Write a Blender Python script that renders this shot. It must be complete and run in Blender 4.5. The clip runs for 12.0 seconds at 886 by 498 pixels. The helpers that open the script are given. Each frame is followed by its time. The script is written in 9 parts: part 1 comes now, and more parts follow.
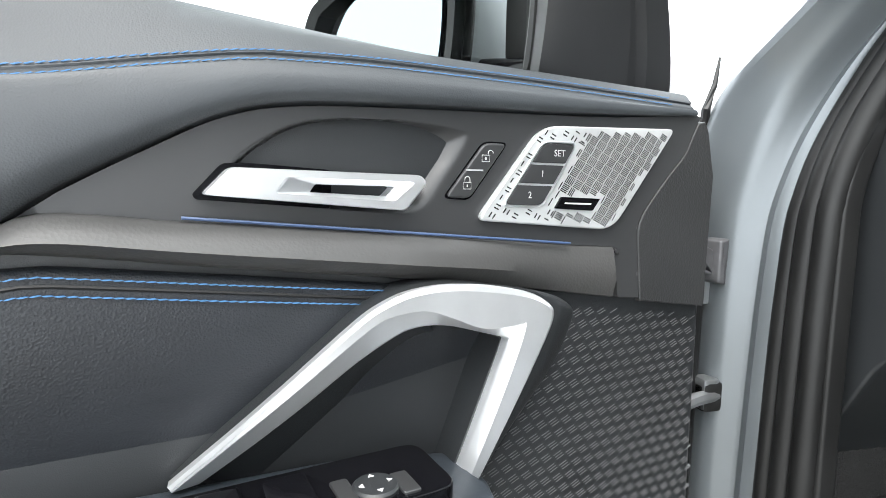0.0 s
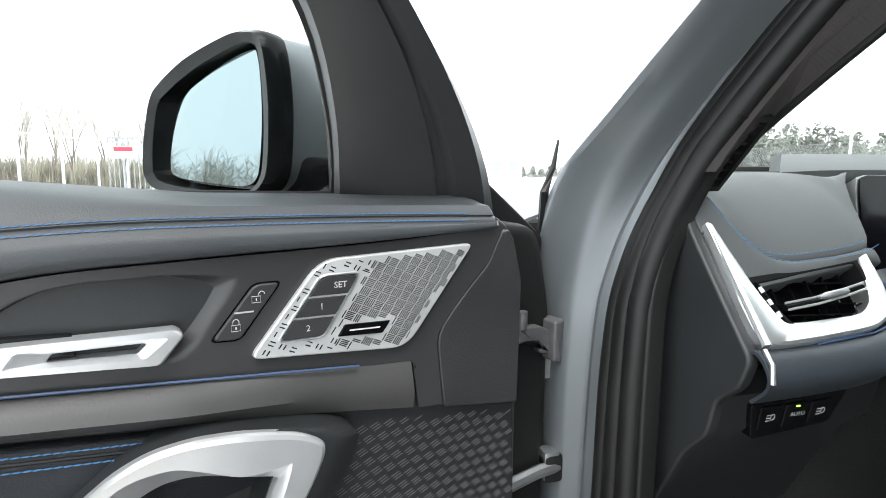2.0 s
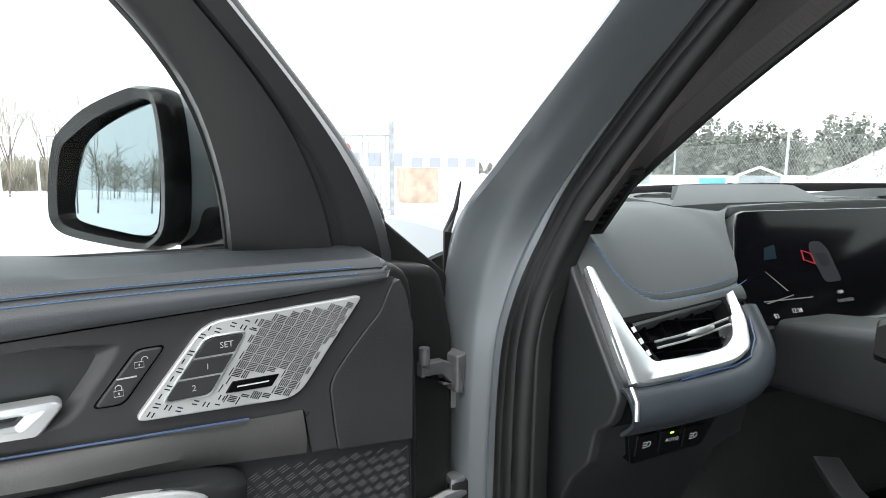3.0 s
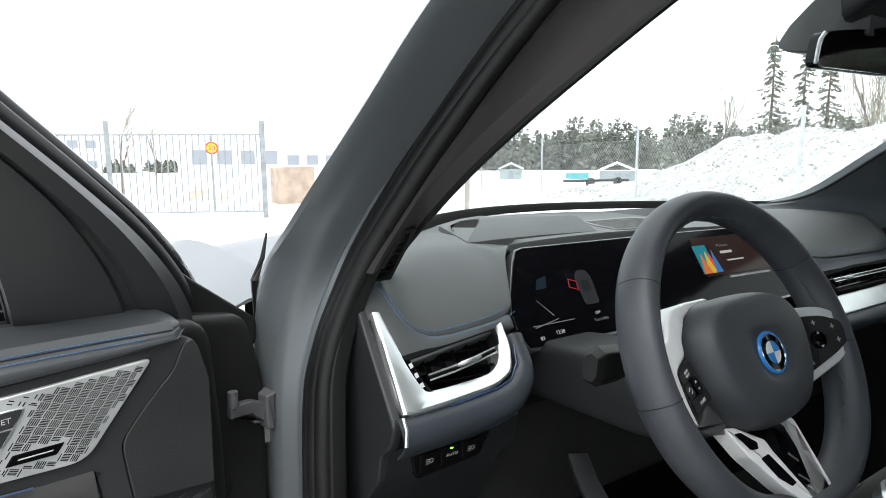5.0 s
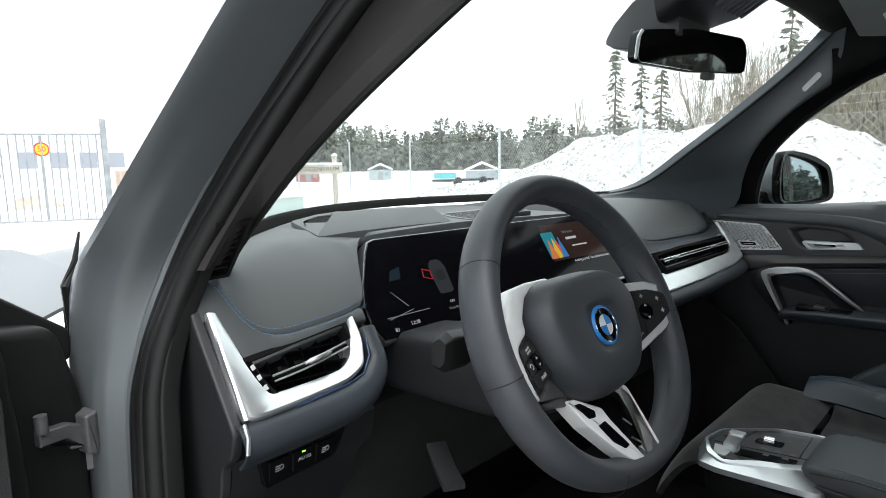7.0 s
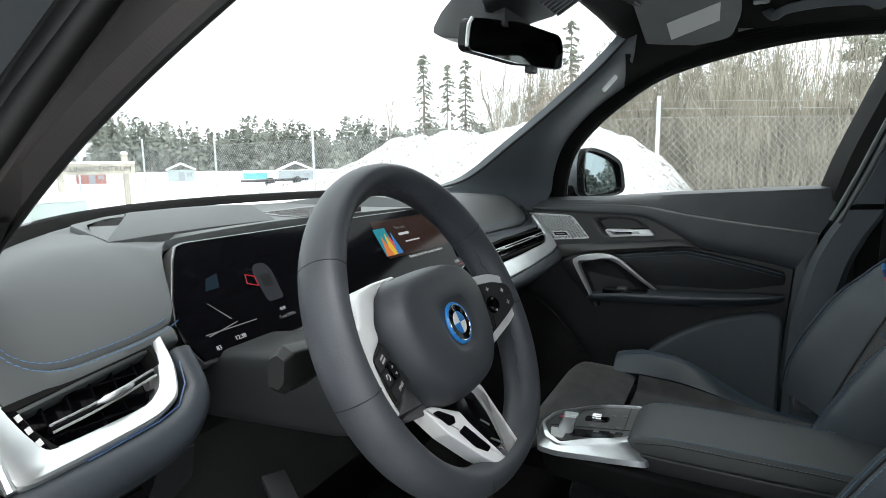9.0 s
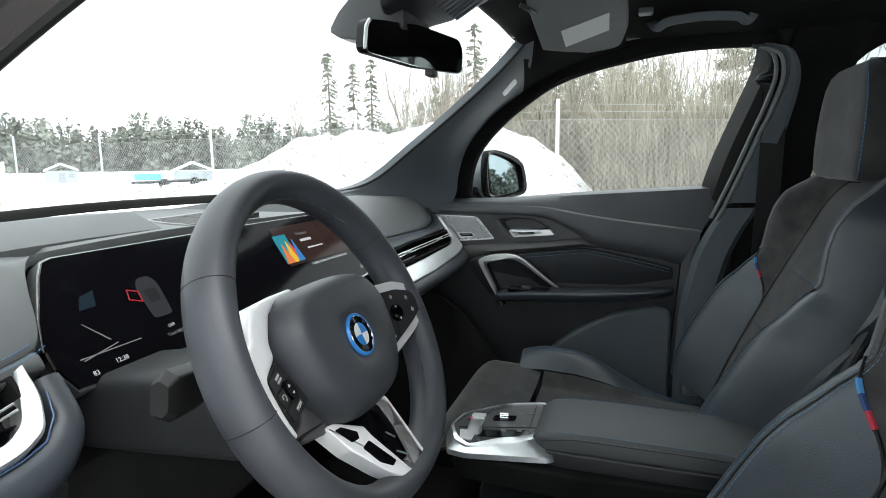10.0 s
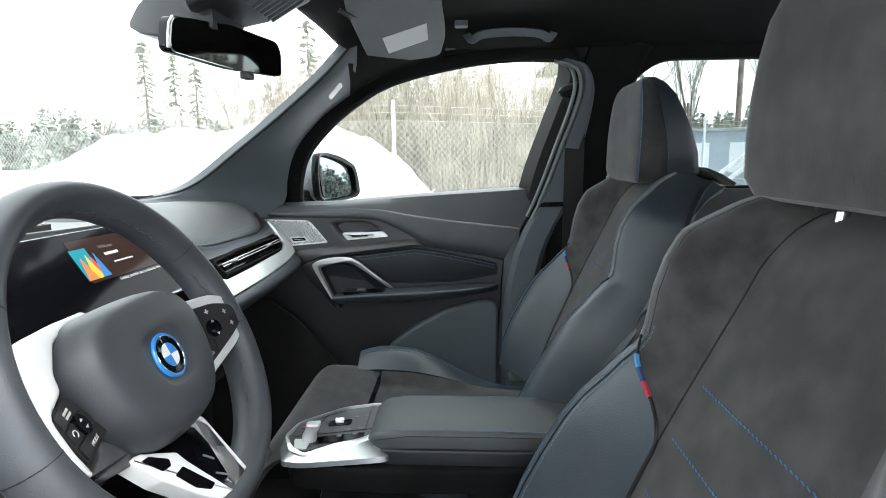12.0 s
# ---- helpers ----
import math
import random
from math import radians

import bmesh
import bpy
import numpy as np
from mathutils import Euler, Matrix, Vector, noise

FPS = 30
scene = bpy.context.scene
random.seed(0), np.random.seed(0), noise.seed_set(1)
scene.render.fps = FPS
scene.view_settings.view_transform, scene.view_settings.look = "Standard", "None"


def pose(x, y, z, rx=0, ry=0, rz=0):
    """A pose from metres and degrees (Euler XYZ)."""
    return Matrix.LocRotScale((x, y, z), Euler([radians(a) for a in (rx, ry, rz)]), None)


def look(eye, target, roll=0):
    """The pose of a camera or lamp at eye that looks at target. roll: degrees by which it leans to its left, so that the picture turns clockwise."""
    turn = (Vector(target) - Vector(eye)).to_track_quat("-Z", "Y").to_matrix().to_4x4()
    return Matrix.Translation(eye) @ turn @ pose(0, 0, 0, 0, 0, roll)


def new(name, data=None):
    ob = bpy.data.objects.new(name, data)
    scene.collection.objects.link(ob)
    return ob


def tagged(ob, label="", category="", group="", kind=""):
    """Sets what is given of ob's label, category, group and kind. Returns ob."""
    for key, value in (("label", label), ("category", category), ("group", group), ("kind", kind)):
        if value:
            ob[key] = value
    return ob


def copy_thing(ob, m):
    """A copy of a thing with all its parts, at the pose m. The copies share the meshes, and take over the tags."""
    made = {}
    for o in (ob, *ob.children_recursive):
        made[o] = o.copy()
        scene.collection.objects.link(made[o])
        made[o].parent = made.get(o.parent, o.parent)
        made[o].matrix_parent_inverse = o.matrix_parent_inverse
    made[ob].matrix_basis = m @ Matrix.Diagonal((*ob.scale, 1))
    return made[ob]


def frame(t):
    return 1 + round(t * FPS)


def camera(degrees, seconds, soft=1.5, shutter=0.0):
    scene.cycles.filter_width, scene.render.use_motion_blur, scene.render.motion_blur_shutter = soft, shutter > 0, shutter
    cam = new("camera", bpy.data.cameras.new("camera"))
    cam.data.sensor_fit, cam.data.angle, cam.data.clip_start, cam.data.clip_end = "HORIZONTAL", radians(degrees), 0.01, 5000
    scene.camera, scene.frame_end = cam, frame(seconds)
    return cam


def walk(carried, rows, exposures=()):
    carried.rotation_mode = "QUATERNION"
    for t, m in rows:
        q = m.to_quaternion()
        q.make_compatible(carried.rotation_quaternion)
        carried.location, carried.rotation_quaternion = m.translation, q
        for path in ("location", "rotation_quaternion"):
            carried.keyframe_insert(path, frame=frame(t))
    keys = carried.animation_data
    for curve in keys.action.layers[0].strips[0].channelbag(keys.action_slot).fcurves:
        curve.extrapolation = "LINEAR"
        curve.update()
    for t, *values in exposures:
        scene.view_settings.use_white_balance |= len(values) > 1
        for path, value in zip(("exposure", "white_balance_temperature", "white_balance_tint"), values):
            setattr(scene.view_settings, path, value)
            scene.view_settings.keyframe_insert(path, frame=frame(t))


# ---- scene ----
cam = camera(75.0, 12.0, 0.9)
SKY, SUN = 0.12, 1.6
PATH = [
    (0, (-1.141, -0.108, 0.945), (-0.696, 1.826, 0.704), 0.8),
    (0.5, (-1.114, -0.113, 0.958), (-0.665, 1.821, 0.717), 0.5),
    (1, (-1.087, -0.12, 0.977), (-0.616, 1.809, 0.733), 0.4),
    (1.5, (-1.051, -0.128, 1.004), (-0.546, 1.791, 0.753), 0.4),
    (2, (-1.02, -0.138, 1.041), (-0.46, 1.764, 0.774), 0.3),
    (2.5, (-0.996, -0.154, 1.073), (-0.37, 1.725, 0.796), 0.2),
    (3, (-0.972, -0.176, 1.09), (-0.278, 1.679, 0.812), 0.1),
    (4.8, (-0.916, -0.269, 1.155), (0.105, 1.426, 0.866), -0.4),
    (5, (-0.914, -0.277, 1.157), (0.14, 1.398, 0.866), -0.4),
    (5.5, (-0.917, -0.29, 1.163), (0.225, 1.325, 0.872), -0.4),
    (6, (-0.927, -0.29, 1.166), (0.307, 1.257, 0.874), -0.5),
    (6.5, (-0.914, -0.29, 1.16), (0.403, 1.186, 0.865), -0.5),
    (6.7, (-0.898, -0.289, 1.15), (0.45, 1.16, 0.857), -0.7),
    (8.3, (-0.859, -0.225, 1.131), (0.776, 0.887, 0.829), -0.7),
    (8.5, (-0.853, -0.223, 1.13), (0.82, 0.83, 0.831), -0.7),
    (9, (-0.845, -0.224, 1.129), (0.916, 0.675, 0.827), -0.8),
    (9.5, (-0.837, -0.228, 1.129), (0.99, 0.526, 0.822), -0.7),
    (10, (-0.83, -0.227, 1.135), (1.05, 0.385, 0.828), -0.8),
    (10.5, (-0.825, -0.228, 1.144), (1.092, 0.249, 0.837), -0.6),
    (11, (-0.827, -0.233, 1.151), (1.119, 0.109, 0.842), -0.7),
    (11.5, (-0.832, -0.246, 1.147), (1.132, -0.036, 0.836), -0.7),
    (12, (-0.835, -0.252, 1.143), (1.138, -0.171, 0.829), -0.7),
]
walk(cam, [(t, look(eye, target, roll)) for t, eye, target, roll in PATH], [(0, 2.05), (1, 1.85), (2.5, 1.33), (3.2, 1.2), (5.0, 0.93), (7.0, 0.93), (8.5, 1.1), (9.0, 1.17), (9.5, 1.27), (10.5, 1.52), (11.2, 1.81), (12, 2.09)])

# ---- light: overcast winter sky ----
world = bpy.data.worlds.new("overcast_sky")
scene.world = world
world.use_nodes = True
wn = world.node_tree.nodes
wl = world.node_tree.links
wn.clear()
sky = wn.new("ShaderNodeTexSky")
sky.sky_type = "NISHITA"
sky.sun_disc = False
sky.sun_elevation, sky.sun_rotation = radians(68), radians(210)
sky.dust_density, sky.ozone_density = 4.0, 1.0
calm = wn.new("ShaderNodeHueSaturation")
calm.inputs["Saturation"].default_value = 0.16
cloud = wn.new("ShaderNodeMix")
cloud.data_type = "RGBA"
cloud.inputs["Factor"].default_value = 0.8
cloud.inputs["B"].default_value = (9.0, 9.6, 9.95, 1)
back = wn.new("ShaderNodeBackground")
back.inputs["Strength"].default_value = SKY
wout = wn.new("ShaderNodeOutputWorld")
wl.new(sky.outputs[0], calm.inputs["Color"])
wl.new(calm.outputs[0], cloud.inputs["A"])
wl.new(cloud.outputs["Result"], back.inputs[0])
wl.new(back.outputs[0], wout.inputs[0])
sun_data = bpy.data.lights.new("sun", "SUN")
sun_data.energy, sun_data.angle, sun_data.color = SUN, radians(50), (1.0, 0.97, 0.93)
sun = new("sun", sun_data)
sun.matrix_world = look((-8, -14, 40), (0, 0, 0))
tagged(sun, kind="structure")

# ---- materials ----
def material(name, color, rough=0.5, metal=0.0, grain=None, mottle=None, coat=0.0, sheen=0.0, spec=0.5, weave=0.0, tone=None):
    """grain: (size in metres, height); mottle: (size, amount) of slow colour change; weave: thread size; tone: second colour."""
    m = bpy.data.materials.new(name)
    m.use_nodes = True
    n, l = m.node_tree.nodes, m.node_tree.links
    b = n["Principled BSDF"]
    b.inputs["Base Color"].default_value = (*color, 1)
    b.inputs["Roughness"].default_value = rough
    b.inputs["Metallic"].default_value = metal
    b.inputs["Coat Weight"].default_value = coat
    b.inputs["Coat Roughness"].default_value = 0.08
    b.inputs["Sheen Weight"].default_value = sheen
    b.inputs["Sheen Roughness"].default_value = 0.5
    b.inputs["Specular IOR Level"].default_value = spec
    at = n.new("ShaderNodeTexCoord").outputs["Object"]
    if mottle:
        slow = n.new("ShaderNodeTexNoise")
        slow.inputs["Scale"].default_value = 1 / mottle[0]
        slow.inputs["Detail"].default_value = 6
        l.new(at, slow.inputs["Vector"])
        ramp = n.new("ShaderNodeMix")
        ramp.data_type = "RGBA"
        second = tone or tuple(min(1, c * (1 + 2.2 * mottle[1])) for c in color)
        ramp.inputs["A"].default_value = (*(tuple(c * (1 - mottle[1]) for c in color) if not tone else color), 1)
        ramp.inputs["B"].default_value = (*second, 1)
        rng = n.new("ShaderNodeMapRange")
        rng.inputs["From Min"].default_value, rng.inputs["From Max"].default_value = 0.36, 0.66
        l.new(slow.outputs[0], rng.inputs[0])
        l.new(rng.outputs[0], ramp.inputs["Factor"])
        l.new(ramp.outputs["Result"], b.inputs["Base Color"])
        rr = n.new("ShaderNodeMapRange")
        rr.inputs["To Min"].default_value, rr.inputs["To Max"].default_value = rough * 0.88, min(1, rough * 1.12)
        l.new(slow.outputs[0], rr.inputs[0])
        l.new(rr.outputs[0], b.inputs["Roughness"])
    if grain:
        cell = n.new("ShaderNodeTexVoronoi")
        cell.inputs["Scale"].default_value = 1 / grain[0]
        fine = n.new("ShaderNodeTexNoise")
        fine.inputs["Scale"].default_value = 0.6 / grain[0]
        fine.inputs["Detail"].default_value = 4
        l.new(at, cell.inputs["Vector"])
        l.new(at, fine.inputs["Vector"])
        add = n.new("ShaderNodeMath")
        l.new(cell.outputs["Distance"], add.inputs[0])
        l.new(fine.outputs[0], add.inputs[1])
        bump = n.new("ShaderNodeBump")
        bump.inputs["Distance"].default_value = grain[1]
        bump.inputs["Strength"].default_value = 0.6
        l.new(add.outputs[0], bump.inputs["Height"])
        l.new(bump.outputs[0], b.inputs["Normal"])
    if weave:
        wa = n.new("ShaderNodeTexChecker")
        wa.inputs["Scale"].default_value = 1 / weave
        turn = n.new("ShaderNodeMapping")
        turn.inputs["Rotation"].default_value = (0.7, 0.5, 0.78)
        l.new(at, turn.inputs["Vector"])
        l.new(turn.outputs[0], wa.inputs["Vector"])
        bump = n.new("ShaderNodeBump")
        bump.inputs["Distance"].default_value = weave * 0.4
        l.new(wa.outputs["Fac"], bump.inputs["Height"])
        l.new(bump.outputs[0], b.inputs["Normal"])
    return m


def glowing(name, color, strength):
    m = bpy.data.materials.new(name)
    m.use_nodes = True
    b = m.node_tree.nodes["Principled BSDF"]
    b.inputs["Base Color"].default_value = (0.01, 0.01, 0.01, 1)
    b.inputs["Roughness"].default_value = 0.1
    b.inputs["Specular IOR Level"].default_value = 0.1
    b.inputs["Emission Color"].default_value = (*color, 1)
    b.inputs["Emission Strength"].default_value = strength
    return m


def pane_glass(name, tint=(0.96, 0.98, 0.97)):
    m = bpy.data.materials.new(name)
    m.use_nodes = True
    n, l = m.node_tree.nodes, m.node_tree.links
    n.clear()
    clear = n.new("ShaderNodeBsdfTransparent")
    clear.inputs[0].default_value = (*tint, 1)
    shine = n.new("ShaderNodeBsdfGlossy")
    shine.inputs["Roughness"].default_value = 0.02
    edge = n.new("ShaderNodeLayerWeight")
    edge.inputs[0].default_value = 0.5
    steep = n.new("ShaderNodeMath")
    steep.operation = "POWER"
    steep.inputs[1].default_value = 5.0
    share = n.new("ShaderNodeMath")
    share.operation = "MULTIPLY_ADD"
    share.inputs[1].default_value, share.inputs[2].default_value = 0.5, 0.02
    mix = n.new("ShaderNodeMixShader")
    out = n.new("ShaderNodeOutputMaterial")
    l.new(edge.outputs["Facing"], steep.inputs[0])
    l.new(steep.outputs[0], share.inputs[0])
    l.new(share.outputs[0], mix.inputs[0])
    l.new(clear.outputs[0], mix.inputs[1])
    l.new(shine.outputs[0], mix.inputs[2])
    l.new(mix.outputs[0], out.inputs[0])
    return m


PIPING = material("grey_piping", (0.13, 0.135, 0.14), 0.55, mottle=(0.05, 0.1))
SEAT_LEATHER = material("seat_leather", (0.040, 0.051, 0.062), 0.35, grain=(0.0010, 0.00030), mottle=(0.12, 0.10))
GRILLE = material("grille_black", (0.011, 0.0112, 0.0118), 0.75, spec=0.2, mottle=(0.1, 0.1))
RIB_LIT = material("rib_lit_grey", (0.098, 0.099, 0.101), 0.42)
LEATHER = material("leather_black", (0.028, 0.0345, 0.0420), 0.42, grain=(0.0010, 0.00015), mottle=(0.12, 0.10))
# top skin lighter, middle leather darker: fall of light put into the colours
UPPER = material("door_top_lit_skin", (0.040, 0.0445, 0.0490), 0.46, grain=(0.0010, 0.00015), mottle=(0.12, 0.10))
LOWER = material("door_middle_shaded_leather", (0.0150, 0.0168, 0.0200), 0.50, spec=0.36, grain=(0.0013, 0.00035), mottle=(0.10, 0.12))
PAD = material("soft_dash_skin", (0.056, 0.061, 0.063), 0.52, grain=(0.0009, 0.00014), mottle=(0.2, 0.08))
PLASTIC = material("dark_plastic", (0.0165, 0.0180, 0.0195), 0.46, grain=(0.0007, 0.0001), mottle=(0.15, 0.10))
FASCIA = material("satin_fascia", (0.030, 0.0305, 0.0315), 0.38, mottle=(0.1, 0.06))
COARSE = material("grained_plastic", (0.022, 0.0225, 0.023), 0.52, grain=(0.0016, 0.0005), mottle=(0.1, 0.1))
TRIM = material("hex_pattern_trim", (0.050, 0.049, 0.048), 0.46, metal=0.1, grain=(0.0020, 0.00012), mottle=(0.1, 0.1))
SILVER = material("satin_aluminium", (0.66, 0.68, 0.69), 0.31, metal=0.88, mottle=(0.05, 0.04))
BRIGHT = material("bright_satin_aluminium", (0.76, 0.77, 0.78), 0.30, metal=0.74, mottle=(0.05, 0.04))
SPOKE = material("satin_silver_paint", (0.88, 0.89, 0.90), 0.36, metal=0.25, mottle=(0.04, 0.04))
PEARL = material("pearl_aluminium", (0.62, 0.63, 0.63), 0.42, metal=0.55, mottle=(0.04, 0.05))
GLOSS = material("gloss_black", (0.004, 0.004, 0.005), 0.07, spec=0.22)
SUEDE = material("suede_charcoal", (0.038, 0.037, 0.037), 0.95, sheen=0.25, spec=0.15, grain=(0.0010, 0.0002), mottle=(0.045, 0.24))
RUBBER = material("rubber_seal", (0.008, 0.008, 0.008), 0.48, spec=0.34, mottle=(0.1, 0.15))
PAINT = material("grey_green_satin_paint", (0.165, 0.182, 0.194), 0.40, metal=0.40, mottle=(0.3, 0.05), coat=0.12)
SEALGREY = material("seal_grey", (0.17, 0.19, 0.185), 0.6, mottle=(0.1, 0.08))
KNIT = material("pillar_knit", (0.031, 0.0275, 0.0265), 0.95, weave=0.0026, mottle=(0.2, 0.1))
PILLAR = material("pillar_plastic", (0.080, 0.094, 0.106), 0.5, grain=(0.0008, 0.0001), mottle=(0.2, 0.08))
MIRROR_BLACK = material("mirror_case_black", (0.004, 0.0045, 0.0045), 0.22, spec=0.12)
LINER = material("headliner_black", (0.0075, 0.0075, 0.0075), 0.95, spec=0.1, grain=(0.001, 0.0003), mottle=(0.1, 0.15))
VISOR = material("visor_cloth", (0.11, 0.12, 0.12), 0.9, grain=(0.0012, 0.0002), mottle=(0.15, 0.06))
CARPET = material("carpet_black", (0.007, 0.007, 0.007), 1.0, grain=(0.002, 0.001), mottle=(0.05, 0.3))
STITCH = material("blue_thread", (0.055, 0.165, 0.34), 0.7)
SEAM = material("dark_thread", (0.10, 0.17, 0.25), 0.8)
BLUE_LINE = material("blue_accent", (0.05, 0.085, 0.17), 0.35)
BLUE = material("badge_blue", (0.02, 0.22, 0.62), 0.3, coat=0.5)
WHITE = material("badge_white", (0.8, 0.8, 0.8), 0.35, coat=0.4)
PRINT = material("white_print", (0.50, 0.50, 0.49), 0.6)
RED = material("red_fabric", (0.42, 0.03, 0.05), 0.8)
NAVY = material("navy_fabric", (0.02, 0.05, 0.16), 0.8)
SKYB = material("light_blue_fabric", (0.06, 0.24, 0.50), 0.8)
CHROME = material("chrome", (0.85, 0.86, 0.87), 0.08, metal=1.0)
MIRROR = material("mirror_glass", (0.27, 0.33, 0.35), 0.015, metal=1.0)
DIM_MIRROR = material("dark_mirror", (0.22, 0.22, 0.21), 0.03, metal=1.0)
HINGE_GREY = material("hinge_grey", (0.10, 0.10, 0.105), 0.45, metal=0.3, mottle=(0.02, 0.15))
TRACK = material("trodden_snow", (0.52, 0.48, 0.42), 0.8, grain=(0.05, 0.02), mottle=(0.5, 0.1), tone=(0.76, 0.76, 0.76))
STEEL = material("zinc_steel", (0.42, 0.43, 0.44), 0.4, metal=0.9, mottle=(0.03, 0.1))
GLASS = pane_glass("clear_glass")
TINT = pane_glass("tinted_glass", (0.62, 0.66, 0.66))
LAMP = pane_glass("lamp_lens", (0.8, 0.82, 0.85))
SCREEN = material("screen_glass", (0.003, 0.003, 0.004), 0.08, spec=0.10)
PAPER = material("label_paper", (0.55, 0.56, 0.55), 0.7)
DIRTY_SNOW = material("dirty_snow", (0.40, 0.40, 0.40), 0.8, grain=(0.07, 0.05), mottle=(0.20, 0.14), tone=(0.68, 0.70, 0.72))
SNOW = material("snow", (0.80, 0.82, 0.85), 0.75, grain=(0.09, 0.02), mottle=(1.6, 0.05))
DARK_GROUND = material("dark_ground_snow", (0.24, 0.225, 0.20), 0.7, grain=(0.05, 0.02), mottle=(0.9, 0.18))
POST = material("bright_galvanised", (0.48, 0.50, 0.51), 0.5, metal=0.3, mottle=(0.15, 0.1))
GALV = material("galvanised_steel", (0.26, 0.28, 0.29), 0.55, metal=0.3, mottle=(0.15, 0.1))
WIRE = material("fence_wire", (0.34, 0.35, 0.35), 0.6, metal=0.2)
BARK = material("bark", (0.13, 0.11, 0.095), 0.9, grain=(0.02, 0.01), mottle=(0.2, 0.25))
TWIG = material("bare_twigs", (0.255, 0.236, 0.200), 0.95, mottle=(0.5, 0.3))
# needles and far wood paled: haze put into the base colours
NEEDLE = material("hazed_needles", (0.150, 0.162, 0.128), 0.9, mottle=(0.5, 0.35))
FARWOOD = material("hazed_far_wood", (0.165, 0.176, 0.150), 1.0, mottle=(6.0, 0.3))
BRUSH = material("dry_brush", (0.205, 0.188, 0.150), 1.0, mottle=(0.8, 0.3))

# ---- shaping tools ----
def ring(points, close=True, n=6):
    """Catmull-Rom resample of 2D or 3D points."""
    p = [Vector(q) for q in points]
    k, out = len(p), []
    for i in range(k if close else k - 1):
        a, b, c, d = (p[(i + j) % k] if close else p[min(max(i + j, 0), k - 1)] for j in (-1, 0, 1, 2))
        for s in range(n):
            t = s / n
            out.append(0.5 * (2 * b + (c - a) * t + (2 * a - 5 * b + 4 * c - d) * t * t + (3 * b - a - 3 * c + d) * t**3))
    if not close:
        out.append(p[-1])
    return out


def fillet(points, r, n=4):
    """A polygon (2D) with its corners rounded by r (a number or one for each corner)."""
    p, out = [Vector(q) for q in points], []
    for i, b in enumerate(p):
        rad = r[i] if isinstance(r, (list, tuple)) else r
        a, c = p[i - 1], p[(i + 1) % len(p)]
        da, dc = (a - b), (c - b)
        k = min(rad, da.length * 0.48, dc.length * 0.48)
        s, e = b + da.normalized() * k, b + dc.normalized() * k
        if k < 1e-5:
            out.append(b)
            continue
        for j in range(n + 1):
            t = j / n
            out.append((1 - t) ** 2 * s + 2 * t * (1 - t) * b + t * t * e)
    return out


def plate(poly, lo, hi, place=None, edge=0.0, dome=0.0):
    """A plate from a 2D outline: from height lo to hi, its top edge rounded by edge, its middle raised by dome."""
    bm = bmesh.new()
    pts = [Vector(q) for q in poly]
    area = sum(a.x * b.y - b.x * a.y for a, b in zip(pts, pts[1:] + pts[:1]))
    if area < 0:
        pts.reverse()
    mid = sum(pts, Vector((0, 0))) / len(pts)
    put = place or (lambda x, y, z: Vector((x, y, z)))

    def inset(d):
        res = []
        for i, b in enumerate(pts):
            e1, e2 = (b - pts[i - 1]), (pts[(i + 1) % len(pts)] - b)
            n1, n2 = Vector((-e1.y, e1.x)), Vector((-e2.y, e2.x))
            nn = (n1.normalized() if n1.length > 1e-9 else n1) + (n2.normalized() if n2.length > 1e-9 else n2)
            nn = nn.normalized() if nn.length > 1e-6 else nn
            res.append(b + nn * d)
        return res

    levels = [(0, lo)]
    if edge > 0:
        levels += [(0, hi - edge), (edge * 0.08, hi - edge * 0.6), (edge * 0.3, hi - edge * 0.27), (edge * 0.65, hi - edge * 0.06), (edge, hi)]
        if not dome:
            levels += [(edge * 1.04, hi)]
    else:
        levels += [(0, hi)]
    loops = [[bm.verts.new(put(q.x, q.y, z)) for q in inset(d)] for d, z in levels]
    k = len(pts)
    for a, b in zip(loops, loops[1:]):
        for i in range(k):
            bm.faces.new((a[i], a[(i + 1) % k], b[(i + 1) % k], b[i]))
    bm.faces.new(list(reversed(loops[0])))
    if dome:
        inner = inset(edge)
        last = loops[-1]
        for s in (0.35, 0.7):
            cur = [bm.verts.new(put(*(q.lerp(mid, s)), hi + dome * (1 - (1 - s) ** 2))) for q in inner]
            for i in range(k):
                bm.faces.new((last[i], last[(i + 1) % k], cur[(i + 1) % k], cur[i]))
            last = cur
        top = bm.verts.new(put(mid.x, mid.y, hi + dome))
        for i in range(k):
            bm.faces.new((last[i], last[(i + 1) % k], top))
    else:
        bm.faces.new(loops[-1])
    bmesh.ops.recalc_face_normals(bm, faces=bm.faces)
    return bm


